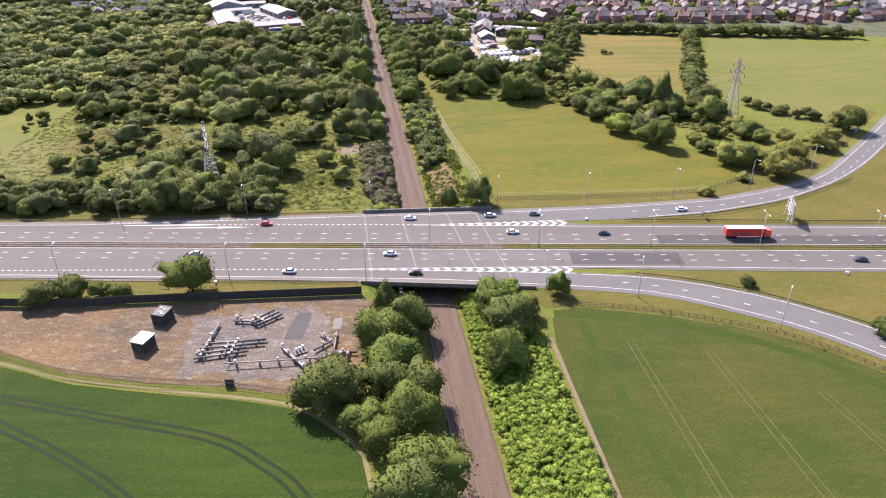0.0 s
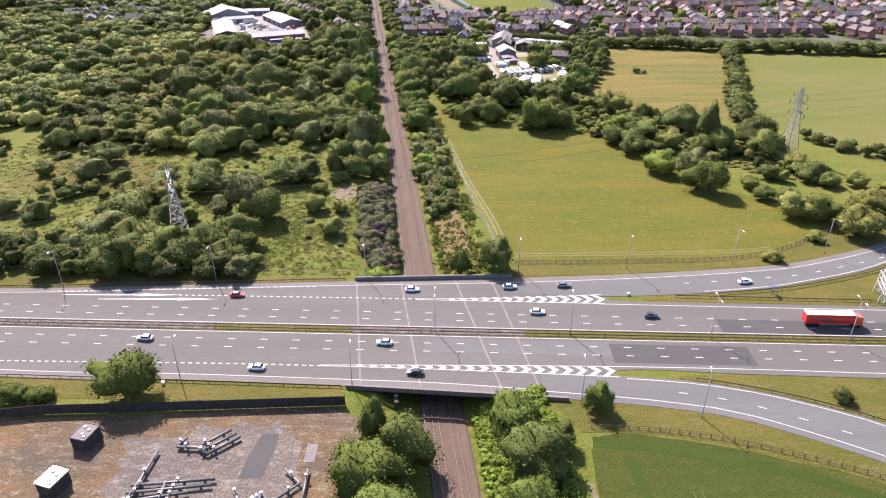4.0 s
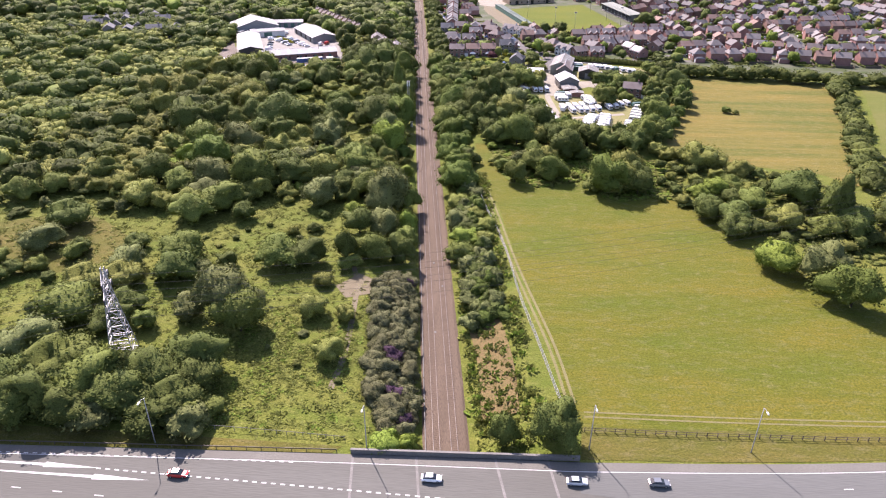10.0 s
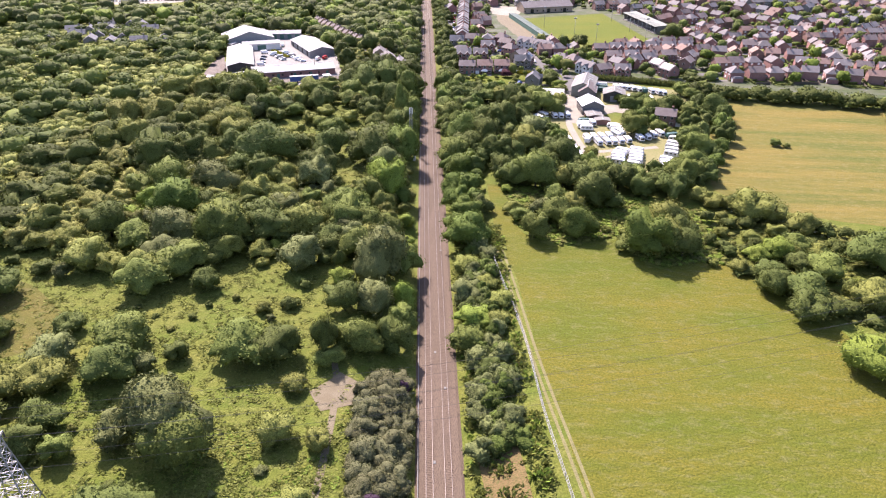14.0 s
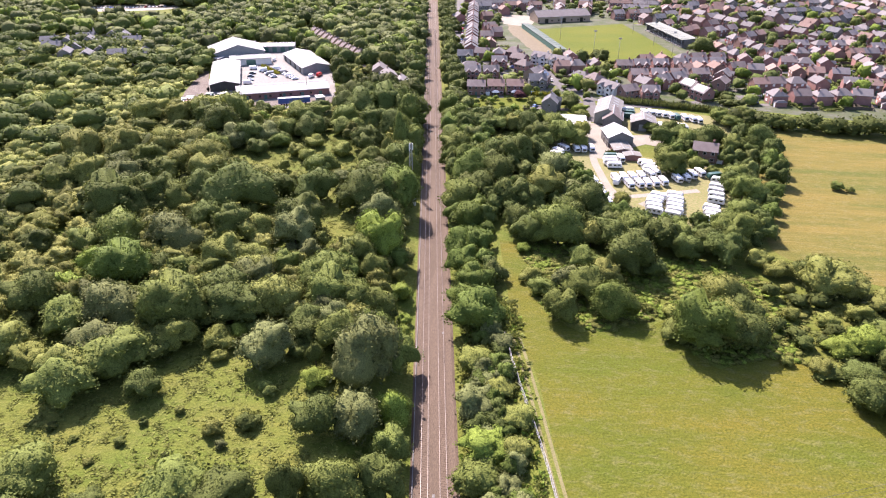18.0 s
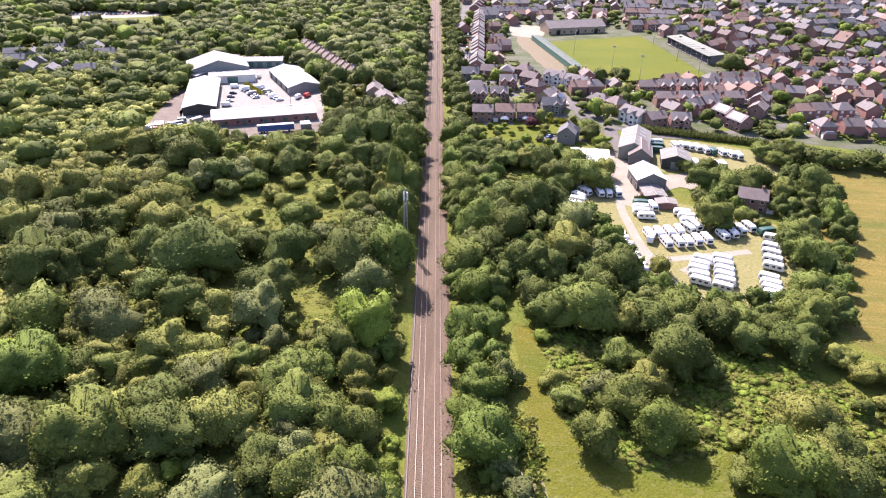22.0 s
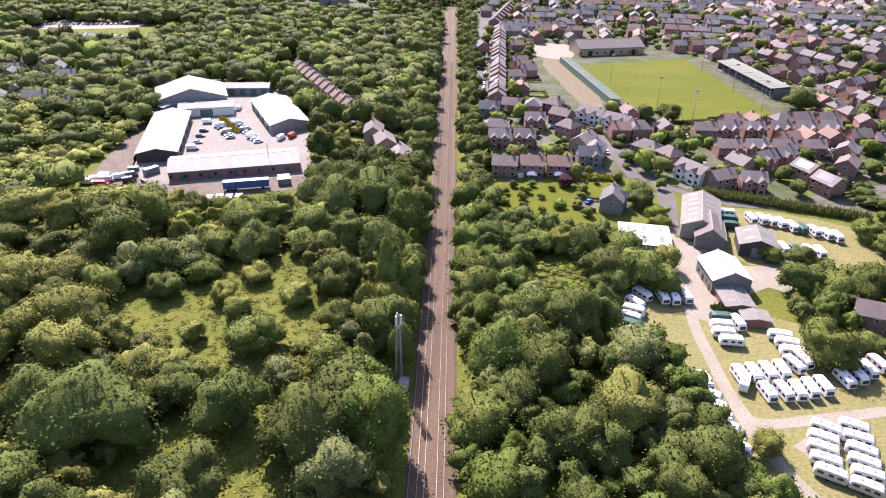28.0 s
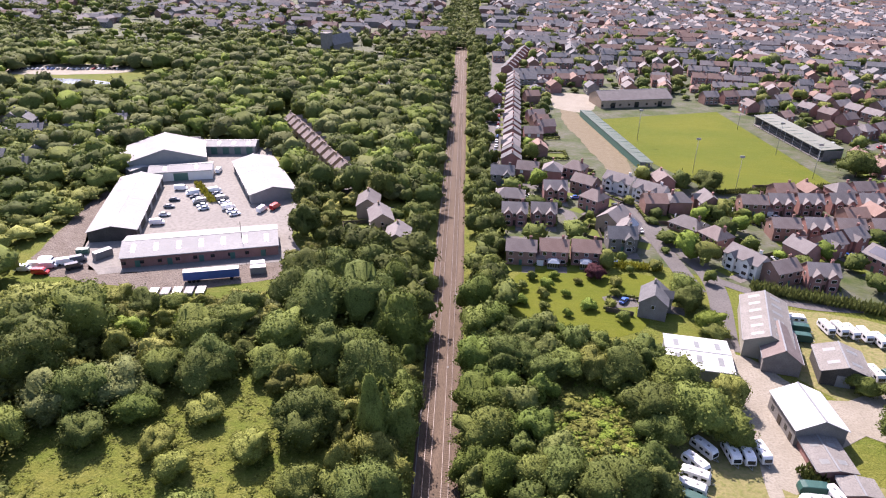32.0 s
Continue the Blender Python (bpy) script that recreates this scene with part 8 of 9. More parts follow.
KINDS = {
    "red_gable": house("red brick house with gabled front bays", 9.5, 8, 5.2, 8.0, "brick_red", "roof_tile_grey", bays=(-2.4, 2.4), glasshouse=False),
    "red_tiled": house("red brick house with an orange-red tiled roof", 9.5, 8, 5.2, 8.0, "brick_red", "roof_red", glasshouse=True),
    "brown_plain": house("brown brick house with a grey tiled roof", 10, 8, 5.2, 7.8, "brick_brown", "roof_brown", lean=1),
    "buff_semi": house("buff brick house with a brown roof", 12, 8.5, 5.2, 8.0, "brick_buff", "roof_tile_grey", hip=0),
    "bungalow": house("bungalow with a brown hipped roof", 12, 9, 2.7, 5.4, "brick_brown", "roof_tile_grey", hip=3.4, storeys=1),
    "hipped": house("brick house with a hipped brown roof", 9, 8.5, 5.2, 8.0, "brick_red", "roof_brown", hip=3.0),
    "stone": house("grey stone house with a slate roof", 10, 8, 5.2, 8.2, "stone_grey", "roof_slate", bays=(2,)),
    "white_bays": house("white rendered house with dark gabled bays", 13, 8, 5.2, 7.8, "render_white", "roof_tile_grey", bays=(-3, 3)),
    "solar": house("red brick house with solar panels", 10, 8, 5.2, 8.0, "brick_red", "roof_tile_grey", solar=True),
}
KINDS |= {
    "plain_red": house("red brick estate house with a brown roof", 9.5, 8, 5.2, 8.0, "brick_red", "roof_brown", near=False),
    "plain_bay": house("red brick estate house with a gabled bay", 9.5, 8, 5.2, 8.0, "brick_red", "roof_tile_grey", near=False, bays=(-2,)),
    "plain_tiled": house("brick estate house with a red tiled roof", 9.0, 8, 5.2, 7.8, "brick_brown", "roof_red", near=False),
    "plain_hip": house("brick estate house with a hipped roof", 9, 8.5, 5.2, 8.0, "brick_red", "roof_tile_grey", hip=3.0, near=False, lean=1),
    "plain_terrace": house("terraced brick house with a slate roof", 5.6, 9, 5.6, 8.4, "brick_red", "roof_slate", near=False),
    "plain_stone": house("buff stone terraced house along a lane", 8, 8, 5.4, 8.4, "brick_buff", "roof_brown", near=False, bays=(1,)),
}
FIRST = set()


def put_house(kind, x, y, a, label="", group="", s=1.0):
    ob = KINDS[kind]
    m = pose(x, y, 0.05, 0, 0, a) @ Matrix.Diagonal((s, 1, 1, 1))
    if kind not in FIRST:
        FIRST.add(kind)
        ob.matrix_basis = m
    else:
        ob = copy_thing(ob, m)
    TREES.append((x, y, 7.5))
    HOUSES.append((x, y))
    PLOTS.append((x, y, a))
    return tagged(ob, label, "", group)


HOUSES = []
PLOTS = []
for k, x, y, a in (("brown_plain", -28.6, 545, 2), ("red_tiled", -17.6, 547, 2), ("red_tiled", -6.8, 548.5, 2), ("stone", 6, 562, 8), ("buff_semi", 4.5, 579, 60), ("red_gable", -33, 578, 4), ("red_gable", -22, 580, 4), ("stone", -41, 620, 4), ("bungalow", -36, 600, 2), ("red_gable", -18, 606, 8), ("hipped", -2, 598, -38), ("brown_plain", -5, 616, -30), ("hipped", -9, 634, -25)):
    put_house(k, x, y, a)
for k, x, y, a in (("white_bays", 10, 621, -32), ("white_bays", 22, 612, -32), ("solar", 9, 569, 75), ("stone", 12.5, 518, 80), ("bungalow", 33, 583, -40), ("hipped", 40, 569, -55), ("white_bays", 47, 552, -50), ("brown_plain", 56, 546, 30), ("red_gable", 68, 545.5, 2), ("brown_plain", 61, 606, 6), ("red_gable", 72, 609, 6), ("red_gable", 84, 611.5, 6), ("red_gable", 97, 614.5, 8)):
    put_house(k, x, y, a)
for k, x, y, a in (("red_gable", 109, 617, 8), ("red_gable", 121, 620, 8), ("brown_plain", 67, 583.5, 6), ("red_gable", 79, 585.5, 6), ("brown_plain", 91, 587.5, 6), ("brown_plain", 104, 590, 8), ("solar", 93, 561, -60), ("solar", 97, 548, -60), ("brown_plain", 112, 570, 60), ("red_gable", 118, 588, 60), ("brown_plain", 77.5, 453, -14), ("buff_semi", -72, 546, 96), ("buff_semi", -82, 562, 110), ("buff_semi", -90, 575, 100)):
    put_house(k, x, y, a)
for k in range(19):
    y = 640 + k * 10.4
    put_house(("plain_terrace", "plain_terrace", "plain_bay", "plain_hip", "plain_terrace")[k % 5], -38.5 - (y - 640) * 0.06, y, 272 + rnd.uniform(-3, 3))
for k in range(11):
    t = k / 10
    put_house("plain_stone", -160 + 50 * t, 681 - 71 * t, 125, "buff stone terraced house along a wooded lane", s=0.8)
for k in range(9):
    put_house("plain_terrace", -48 + k * 5.7, 836 + k * 0.9, 8, "brick terraced house in a row")
for k in range(8):
    put_house("plain_terrace", -56 + k * 1.2, 852 + k * 12, 275)
for k in range(4):
    put_house("plain_terrace", -136 + k * 5.2, 756 + k * 7.5, 140, "dark-roofed terraced house among trees")

# ---- football ground ----
turf("pitch", (0.071, 0.093, 0.007), (0.102, 0.109, 0.010), (0.109, 0.114, 0.024), 0.03)
area("football_pitch", [(7, 739), (44, 757), (80, 773.5), (94, 710), (107, 647), (80, 636.5), (51, 627), (29, 662)], 0.07, "pitch", "bright green football pitch", ragged=0.1, step=500)


def stand(label, a, b, depth, h, cover):
    """A low covered stand along a line."""
    ax, ay = a
    bx, by = b
    L = math.hypot(bx - ax, by - ay)
    root = thing("grandstand", label, "grandstand", pose((ax + bx) / 2, (ay + by) / 2, 0.05, 0, 0, math.degrees(math.atan2(by - ay, bx - ax))))
    bm = bmesh.new()
    box(bm, (0, depth / 2, 0), (L, 0.25, h))
    part("back_wall", bm, "sheet_green", root)
    bm = bmesh.new()
    loft(bm, [[(x, depth / 2 + 0.3, h), (x, -depth / 2 - 0.6, h * 0.86), (x, -depth / 2 - 0.6, h * 0.86 + 0.18), (x, depth / 2 + 0.3, h + 0.18)] for x in (-L / 2, L / 2)])
    top = part("roof", bm, cover, root)
    for k in range(int(L / 6)):
        bm = bmesh.new()
        box(bm, (-L / 2 + 3 + k * 6, 0, h * 0.93 + 0.2), (0.12, depth + 0.6, 0.1))
        part("roof_batten", bm, "sheet_green", top)
    for k in range(4):
        bm = bmesh.new()
        box(bm, (0, -depth / 2 + depth * (k + 0.5) / 4.5, 0), (L, depth / 5, 0.4 + 0.4 * k))
        part("terrace_step", bm, "concrete", root)
    for k in range(int(L / 8) + 1):
        bm = bmesh.new()
        tube(bm, [(-L / 2 + 1 + k * 8, -depth / 2, 0), (-L / 2 + 1 + k * 8, -depth / 2, h * 0.87)], 0.1, 6)
        part("pillar", bm, "pale_paint", root)
    for s in (-1, 1):
        bm = bmesh.new()
        box(bm, (s * L / 2, 0.6, 0), (0.2, depth - 1.2, h * 0.85))
        part("end_wall", bm, "concrete", root)


material("roof_green", (0.071, 0.093, 0.077), (0.099, 0.124, 0.105), 0.2, rough=0.7, bump=0.1)
material("roof_sage", (0.095, 0.104, 0.076), (0.120, 0.130, 0.095), 0.2, rough=0.6, bump=0.1)
stand("long low green-roofed covered terrace beside a pitch", (24.5, 652), (-1.5, 745), 6, 3.6, "roof_green")
stand("covered seated grandstand with a sage green roof", (100.5, 748), (117, 684), 11, 6.5, "roof_sage")
shed("clubhouse", "long pale clubhouse with a grey pitched roof", 28, 783, 21, 48, 19, 5, 9, "brick_buff", "roof_tile_grey", 3, 0, "glass_dark", windows=8, dw=3)
for x, y in ((46, 652), (25, 700), (93, 690), (84, 735), (60, 628.5), (100, 655)):
    root = thing("floodlight", "tall slim floodlight mast beside a pitch", "floodlight", pose(x, y, 0.05), "floodlights round the pitch")
    bm = bmesh.new()
    tube(bm, [(0, 0, 0), (0, 0, 16)], [0.14, 0.08], 6)
    part("mast", bm, "galvanised", root)
    bm = bmesh.new()
    box(bm, (0, 0, 15.8), (2.0, 0.3, 0.9))
    part("lamp_head", bm, "galvanised", root)
area("club_car_park", [(-20, 760), (-2, 752), (6, 770), (4, 800), (-22, 798)], 0.07, "yard_stone", "worn pale car park", ragged=0.5)
area("club_verge", [(-16, 762), (-6, 752), (18, 660), (10, 640), (-4, 690), (-14, 730)], 0.05, "dirt_path", "worn dirt and grass track behind a terrace", ragged=0.8)

hedge_block(80, 634.6, 19.5, 60, 2.4, 2.2, "leaf_hedge", "dark hedge behind a football pitch")

# ---- town ----
material("town_ground", (0.034, 0.052, 0.013), (0.083, 0.084, 0.064), 0.09, c=(0.058, 0.067, 0.028), fine=5, bump=0.2, contrast=0.3)
material("lawn", (0.059, 0.087, 0.009), (0.093, 0.110, 0.016), 0.1, c=(0.081, 0.093, 0.019), fine=10, bump=0.1)
material("drive_grey", (0.093, 0.086, 0.078), (0.130, 0.121, 0.112), 0.15, fine=8, bump=0.1)
area("town_ground", [(-33, 546), (10, 552), (24, 548), (60, 532), (120, 530), (330, 480), (700, 420), (1200, 900), (1200, 3500), (-380, 3500), (-270, 2520), (-150, 1520)], 0.02, "town_ground", "gardens and drives of a housing estate", ragged=0.5, step=40)
area("town_ground", [(-225, 1800), (-130, 1000), (-115, 880), (-200, 890), (-500, 920), (-1200, 1050), (-1600, 3500), (-430, 3500)], 0.02, "town_ground", "gardens and streets of a distant town", ragged=0.5, step=40)
area("garden", [(-29, 508), (-28, 536), (2, 540), (16, 541), (14, 528), (8, 506), (-10, 500)], 0.06, "pitch", "bright garden lawn with fruit trees", ragged=0.5)
area("drive", [(-2, 524), (8, 527), (9, 520), (0, 517)], 0.09, "road_estate", "grey garden drive", ragged=0.1)
for z, (pts, w) in enumerate((([(31, 500), (34, 543), (21.5, 579), (10.6, 608), (-5.4, 633), (-20, 640)], 6.5), ([(-48, 630), (-51, 680), (-56, 740), (-62, 836), (-70, 940)], 9), ([(30, 600), (60, 595.5), (90, 600), (125, 606)], 5.5), ([(-40, 560), (-20, 563.5), (-10, 568), (-12, 590), (-20, 594)], 5), ([(241, 560), (301, 703), (330, 790)], 9), ([(-100, 585), (-108, 602), (-150, 666), (-158, 690)], 5.5), ([(34, 543), (60, 530), (100, 535)], 4))):
    band("street", pts, w, 0.08 + z * 0.004, "road_estate", "grey residential street", step=4)
PITCH_ZONE = [(-24, 640), (20, 640), (50, 620), (112, 636), (128, 690), (106, 770), (60, 805), (-24, 800)]


def town_ok(x, y):
    u, v = to_rail(x, y)
    return u > 22 and not inside(x, y, PITCH_ZONE) and not inside(x, y, HAY) and all(abs(x - a) > 9 or abs(y - b) > 9 for a, b in HOUSES)


streets = []
for bx in range(0, 14):
    for by in range(0, 18):
        x0, y0 = -40 + bx * 62 + (by % 2) * 20, 560 + by * 56
        ang = 24 * noise.noise((x0 * 0.006, y0 * 0.006, 9)) * 2.2 + (90 if noise.noise((bx * 0.71, by * 0.83, 5)) > 0.12 else 0) + 8
        c, s = math.cos(radians(ang)), math.sin(radians(ang))
        band("street", [(x0 - 28 * c, y0 - 28 * s), (x0, y0 + 1.5), (x0 + 28 * c, y0 + 28 * s)], 6, 0.11 + 0.002 * by + 0.0002 * bx, "road_estate", "grey residential street") if town_ok(x0, y0) and y0 < 1000 else None
        for side in (-1, 1):
            for k in range(5):
                lx, ly = -24 + 12 * k + rnd.uniform(-1.5, 1.5), side * rnd.uniform(11.5, 14)
                x, y = x0 + lx * c - ly * s, y0 + lx * s + ly * c
                if town_ok(x, y) and y > 545 + max(0, 120 - x) * 0.3 - max(0, x - 120) * 0.28:
                    streets.append((x, y, ang + (0 if side > 0 else 180) + rnd.choice((0, 0, 0, 90)), bx, by))
                    HOUSES.append((x, y))
streets.sort(key=lambda q: math.hypot(q[0] - 20, (q[1] - 420)))
for x, y, a, bx, by in streets[:140]:
    kind = rnd.choice(("plain_bay", "plain_bay", "plain_red", "plain_tiled", "plain_hip") if (bx + by) % 3 else ("plain_red", "plain_hip", "plain_hip", "plain_tiled", "plain_bay"))
    put_house(kind, x, y, a, group="houses of the estate")


def house_arrays(L, W, e, r, hip=0.0, glazed=True):
    """A plain distant house as arrays of corners, triangles and quads with their material slots."""
    bm = bmesh.new()
    gable(bm, L, W, e, r, hip)
    for f in bm.faces:
        f.material_index = 0
    nf = len(bm.faces)
    roof(bm, L, W, e, r, 0.3, 0.2, hip)
    bm.faces.ensure_lookup_table()
    for f in bm.faces[nf:]:
        f.material_index = 1
    box(bm, (L * 0.3, 0.3, r - 1), (0.9, 0.7, 2.2), mi=0)
    for yy in (-W / 2, W / 2) if glazed else ():
        for lv in (0.9, 3.5):
            for i in range(3):
                if lv < e - 1.3:
                    x, s = -L / 2 + L * (i + 0.5) / 3, 0.04 if yy > 0 else -0.04
                    for k, (w, h, mi) in enumerate(((0.9, 0.7, 3), (0.75, 0.55, 2))):
                        q = [(x - w, lv + 0.6 - h), (x + w, lv + 0.6 - h), (x + w, lv + 0.6 + h), (x - w, lv + 0.6 + h)]
                        bm.faces.new([bm.verts.new((px, yy + s * (1 + k), pz)) for px, pz in (q if yy < 0 else q[::-1])]).material_index = mi
    bmesh.ops.triangulate(bm, faces=bm.faces)
    bm.verts.index_update()
    v = np.array([q.co[:] for q in bm.verts])
    t = np.array([[q.index for q in f.verts] for f in bm.faces])
    m = np.array([f.material_index for f in bm.faces])
    bm.free()
    return v, t, m


FAR_HOUSE = [house_arrays(9.5, 8, 5.2, 8), house_arrays(12, 8, 5.2, 7.8), house_arrays(26, 8.5, 5.6, 8.4), house_arrays(11, 9, 2.7, 5.2, 3.2), house_arrays(9.5, 8, 5.2, 8, glazed=False), house_arrays(12, 8, 5.2, 7.8, glazed=False), house_arrays(26, 8.5, 5.6, 8.4, glazed=False)]


def far_houses(name, spots, walls, cover, label):
    vs, ts, ms, off = [], [], [], 0
    for x, y, a, k in spots:
        v, t, m = FAR_HOUSE[k]
        c, s = math.cos(radians(a)), math.sin(radians(a))
        vs.append(v @ np.array([[c, s, 0], [-s, c, 0], [0, 0, 1]]) + (x, y, 0)), ts.append(t + off), ms.append(m)
        off += len(v)
    me = mesh_of(name, np.concatenate(vs), np.concatenate(ts), np.zeros((0, 4), int), walls)
    for m in (cover, "glass_dark", "pale_paint"):
        me.materials.append(MATS[m])
    me.polygons.foreach_set("material_index", np.concatenate(ms).astype(np.int32))
    me.polygons.foreach_set("use_smooth", np.zeros(len(me.polygons), bool))
    tagged(new(name, me), label, "town", "", "stuff")


groups = {0: [], 1: [], 2: []}
for x, y, a, bx, by in streets[140:]:
    groups[rnd.choice((0, 1, 1, 2)) if y < 900 else rnd.choice((1, 2, 2, 0))].append((x, y, a, rnd.choice((0, 0, 1, 3)) if y < 950 else rnd.choice((0, 1, 2, 2))))
for x, y in scatter(31, 15000, -900, 1100, 930, 2300, lambda x, y: abs(to_rail(x, y)[0]) > 25 and not (x < -60 and y < 930 - (x + 60) * 0.12) and noise.noise((x * 0.008, y * 0.008, 11)) < 0.35, 14.5):
    groups[rnd.choice((0, 1, 2, 2))].append((x, y, 40 * noise.noise((x * 0.004, y * 0.004, 3)) + rnd.choice((0, 90)), rnd.choice((0, 1, 2, 2)) if y < 1060 else rnd.choice((4, 5, 6, 6))))
for x, y in scatter(33, 160, -340, -238, 585, 665, lambda x, y: True, 13.0):
    groups[2].append((x, y, 20 + rnd.choice((0, 90)), rnd.choice((0, 1, 3))))
far_houses("far_town", groups[0], "brick_red", "roof_red", "distant red-roofed brick houses of a town")
far_houses("far_town", groups[1], "brick_brown", "roof_tile_grey", "distant brown-roofed brick houses of a town")
far_houses("far_town", groups[2], "stone_grey", "roof_slate", "distant slate-roofed terraces of a town")
gardens = [(x, y, *rnd.choice(((rnd.uniform(1.4, 3), rnd.uniform(2, 5)), (rnd.uniform(1.4, 3), rnd.uniform(2, 5)), (rnd.uniform(3, 5), rnd.uniform(5, 10)))), rnd.choice((0, 1, 1, 2, 4))) for x, y in scatter(34, 4600, -60, 520, 540, 1000, lambda x, y: to_rail(x, y)[0] > 20 and not inside(x, y, PITCH_ZONE) and not inside(x, y, HAY) and all(abs(x - a) > 6.5 or abs(y - b) > 6.5 for a, b in HOUSES) and y > 540 - max(0, x - 120) * 0.28, 6.0)]
thicket("garden_trees", gardens, TINY_SHAPES, LEAVES, "garden trees and shrubs between houses", "garden trees")
parks = [(x, y, rnd.uniform(4, 8), rnd.uniform(7, 13), rnd.choice((0, 1, 1, 3, 4))) for x, y in scatter(35, 5200, -900, 1000, 900, 2200, lambda x, y: abs(to_rail(x, y)[0]) > 8 and (noise.noise((x * 0.008, y * 0.008, 11)) > 0.3 or random.random() < 0.22), 9.0)]
parks += [(x, y, rnd.uniform(3.5, 7), rnd.uniform(6, 11), rnd.choice((0, 1, 1, 3, 4))) for x, y in scatter(38, 2600, -800, -120, 880, 1150, lambda x, y: noise.noise((x * 0.012, y * 0.012, 6)) > -0.12, 8.0)]
parks += [(q.x, q.y, rnd.uniform(3.5, 6), rnd.uniform(7, 11), rnd.choice((0, 1, 1, 3))) for q in (by_rail(rnd.uniform(-16, 16), 790 + k * 1.6) for k in range(260))]
thicket("town_trees", parks, DOT_SHAPES, LEAVES, "distant trees among a town")
line = []
for k in range(230):
    v = 300 + k * 2.9
    for s, w in ((1, (8, 19)), (-1, (8.6, 22))):
        q = by_rail(s * rnd.uniform(*w), v)
        if not free(q.x, q.y, 0.6):
            continue
        line.append((q.x, q.y, rnd.uniform(2.6, 4.6), rnd.uniform(5, 10), rnd.choice((0, 1, 1))))
thicket("railway_trees", line, FAR_SHAPES, LEAVES, "trees lining a railway cutting")
bm, bd, bh = bmesh.new(), bmesh.new(), bmesh.new()
hedges = []
for x, y, a in PLOTS:
    c, s = math.cos(radians(a)), math.sin(radians(a))
    q = lambda px, py: (x + px * c - py * s, y + px * s + py * c)  # noqa: E731
    w, d = rnd.uniform(4, 5.5), rnd.uniform(6, 10)
    for b, y0, y1, x0, x1, z in ((bm, 4.6, 4.6 + d, -w, w, 0.06), (bm, -9, -4.8, -w, 0.4, 0.055), (bd, -9.4, -4.6, 0.6, w + 0.4, 0.062)):
        b.faces.new([b.verts.new((*q(px, py), z + rnd.uniform(0, 0.006))) for px, py in ((x0, y0), (x1, y0), (x1, y1), (x0, y1))])
    for (ax, ay), (bx, by) in (((-w - 0.4, 5), (-w - 0.4, 5 + d)), ((-w, 5 + d), (w, 5 + d)), ((w + 0.5, -4), (w + 0.5, 5 + d))):
        A, B = q(ax, ay), q(bx, by)
        if rnd.random() < 0.5:
            beam(bh, (*A, 0.8), (*B, 0.8), 0.12, 1.6)
        else:
            n = int(math.hypot(B[0] - A[0], B[1] - A[1]) / 1.2) + 1
            hedges += [(A[0] + (B[0] - A[0]) * k / n, A[1] + (B[1] - A[1]) * k / n, 0.95, rnd.uniform(1.6, 2.4), rnd.choice((0, 0, 1))) for k in range(n)]
tagged(part("garden_lawns", bm, "lawn"), "mown green lawns behind estate houses", "lawn", "", "stuff")
tagged(part("house_drives", bd, "drive_grey"), "grey paved drives before estate houses", "drive", "", "stuff")
tagged(part("garden_fences", bh, "wood_fence"), "brown timber garden fences between plots", "fence", "", "stuff")
thicket("garden_hedges", hedges, [crown(71, 6, 14, 0.3, core=0), crown(72, 6, 14, 0.3, core=0)], ["leaf_hedge", "leaf_mid"], "clipped green garden hedges between plots", "hedge")
orchard = [(x, y, rnd.uniform(1.2, 2.2), rnd.uniform(2, 3.4)) for x, y in scatter(36, 60, -27, 4, 508, 534, lambda x, y: True, 6.0)]
for x, y, r, h in orchard[:16]:
    plant(x, y, r, h, "round", rnd.choice(("leaf_mid", "leaf_olive", "leaf_bright")), "small fruit tree on a garden lawn", group="orchard trees")
for x, y, r, h, leaf in ((23, 528, 5, 7, "leaf_mid"), (27, 510, 4, 5, "leaf_bright"), (48, 630, 6, 8, "leaf_dark"), (38, 632, 4, 7, "leaf_grey"), (121, 662, 8, 11, "leaf_dark"), (42, 596, 3, 7, "leaf_dark"), (46, 594, 3, 6, "leaf_dark"), (-4, 536, 3, 4, "leaf_red"), (-30, 655, 4, 8, "leaf_mid"), (-18, 812, 4, 8, "leaf_mid"), (96, 508, 5, 6, "leaf_mid"), (100, 498, 5, 6, "leaf_mid"), (68, 484, 4.5, 6, "leaf_dark"), (60, 488, 4, 5, "leaf_mid")):
    plant(x, y, r, h, "round", leaf, "garden tree among houses", group="garden trees")
hedge_block(11, 546, 4, 15, 3.0, 2.2, "leaf_yellow", "clipped bright golden hedge")
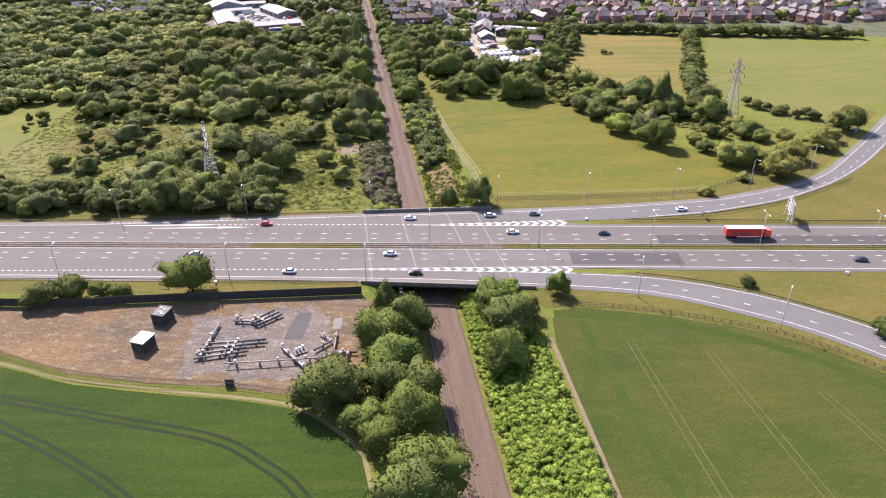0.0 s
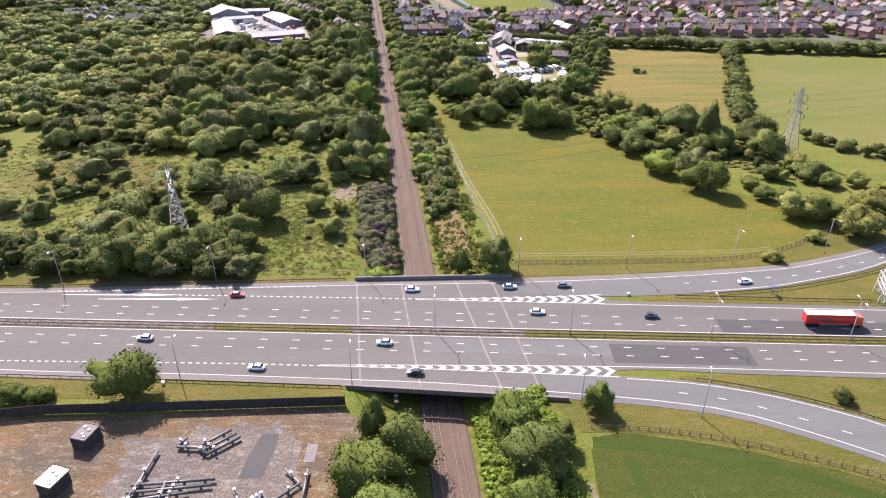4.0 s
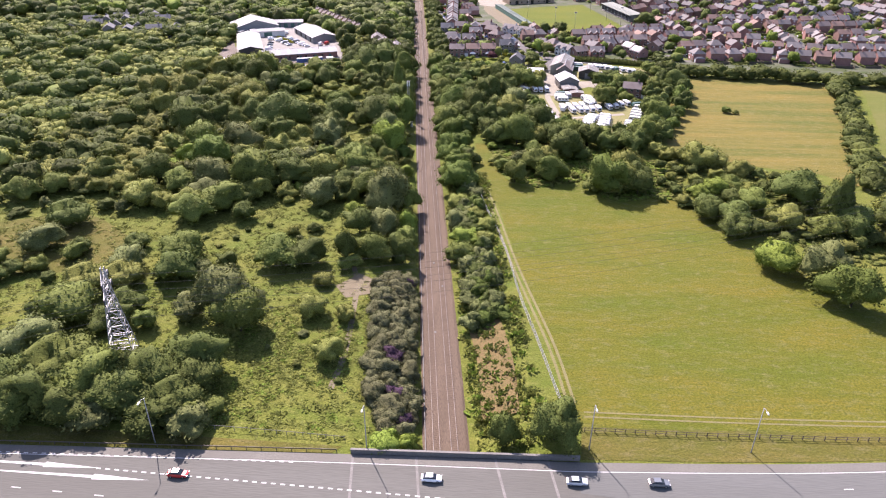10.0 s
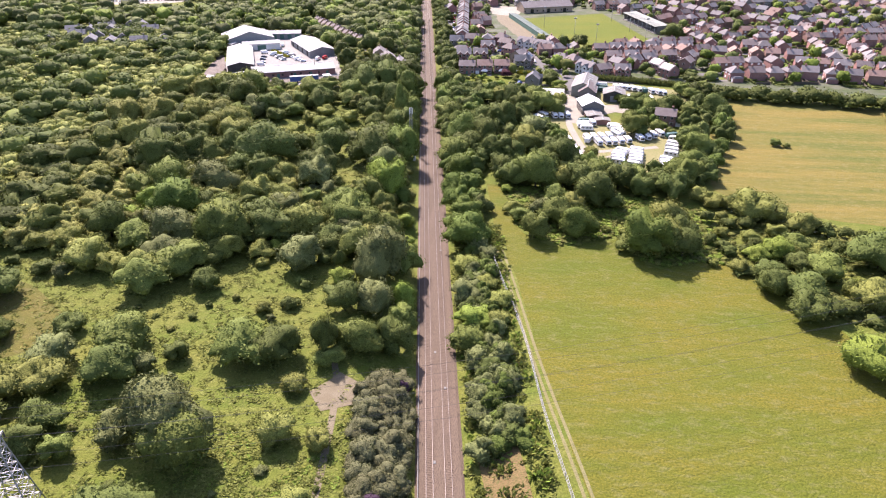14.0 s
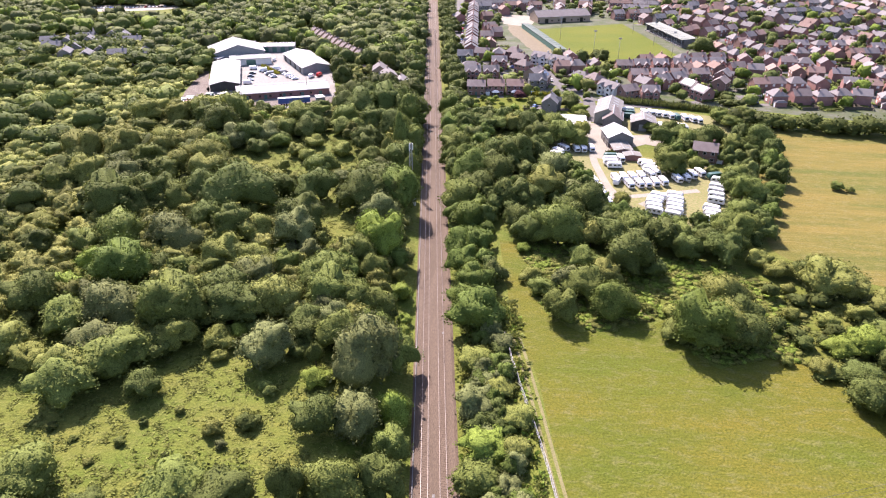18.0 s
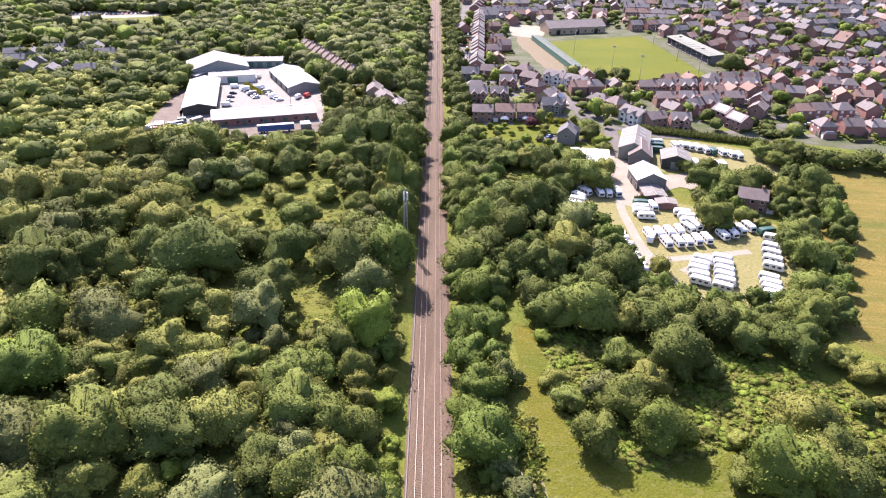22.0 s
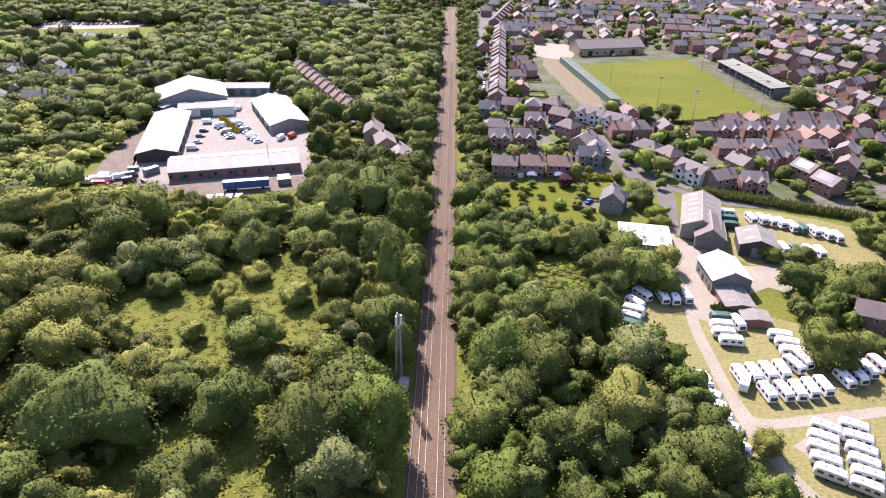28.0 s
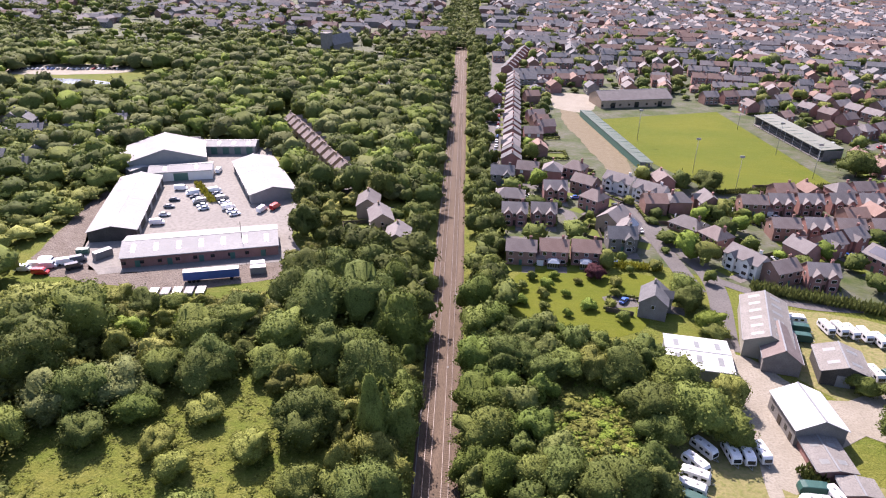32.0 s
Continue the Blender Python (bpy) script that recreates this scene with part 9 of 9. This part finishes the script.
hedge_block(75, 531, -14, 60, 4, 3.2, "leaf_hedge", "tall dark hedge behind a storage yard")
hedge_block(50, 600, -32, 40, 2, 1.8, "leaf_hedge", "clipped dark green garden hedge")
hedge_block(38.5, 452.5, -66, 6, 4, 2.4, "leaf_dark", "dark clipped evergreen hedge block")
for x, y in scatter(37, 420, -30, 250, 545, 760, lambda x, y: not inside(x, y, PITCH_ZONE) and all(abs(x - a) > 7.5 or abs(y - b) > 7.5 for a, b in HOUSES) and y > 545, 14.0)[:70]:
    place_car(rnd.choice(("white", "silver", "black", "blue", "red", "grey", "white")), x, y, rnd.choice((0, 90, 20, 110)), 0.1, label="parked car on a housing estate drive", group="cars on the estate")
for k in range(20):
    place_car(rnd.choice(("white", "silver", "black", "blue", "red", "white")), -46.5 - k * 0.55, 646 + k * 8.6, 94, 0.1, label="car parked along a terraced street", group="cars on the terraced street")
place_car("blue", 4.5, 522, 60, 0.12, label="blue car on a garden drive")
# lake and its car park
material("water", (0.037, 0.046, 0.043), (0.056, 0.065, 0.062), 0.05, rough=0.06, bump=0.05)
area("lake", [(-380, 760), (-345, 765), (-305, 756), (-292, 738), (-310, 728), (-350, 730)], 0.06, "water", "still grey lake among trees", ragged=0.8)
area("lake_car_park", [(-430, 790), (-400, 768), (-330, 790), (-335, 812), (-380, 812)], 0.07, "yard_stone", "pale gravel car park beside a lake", ragged=0.8)
for k in range(22):
    place_car(rnd.choice(("white", "silver", "black", "blue", "red")), -410 + k * 3.4, 782 + k * 0.9 + rnd.uniform(-1, 1), 100, 0.1, label="car in a lakeside car park", group="cars by the lake")
root = thing("church", "grey stone church with a steep slate roof", "church", pose(-206, 918, 0, 0, 0, 70))
bm = bmesh.new()
gable(bm, 26, 11, 7, 14)
part("nave", bm, "stone_grey", root)
bm = bmesh.new()
roof(bm, 26, 11, 7, 14)
part("roof", bm, "roof_slate", root)
bm = bmesh.new()
box(bm, (-16, 0, 0), (7, 7, 17))
part("tower", bm, "stone_grey", root)
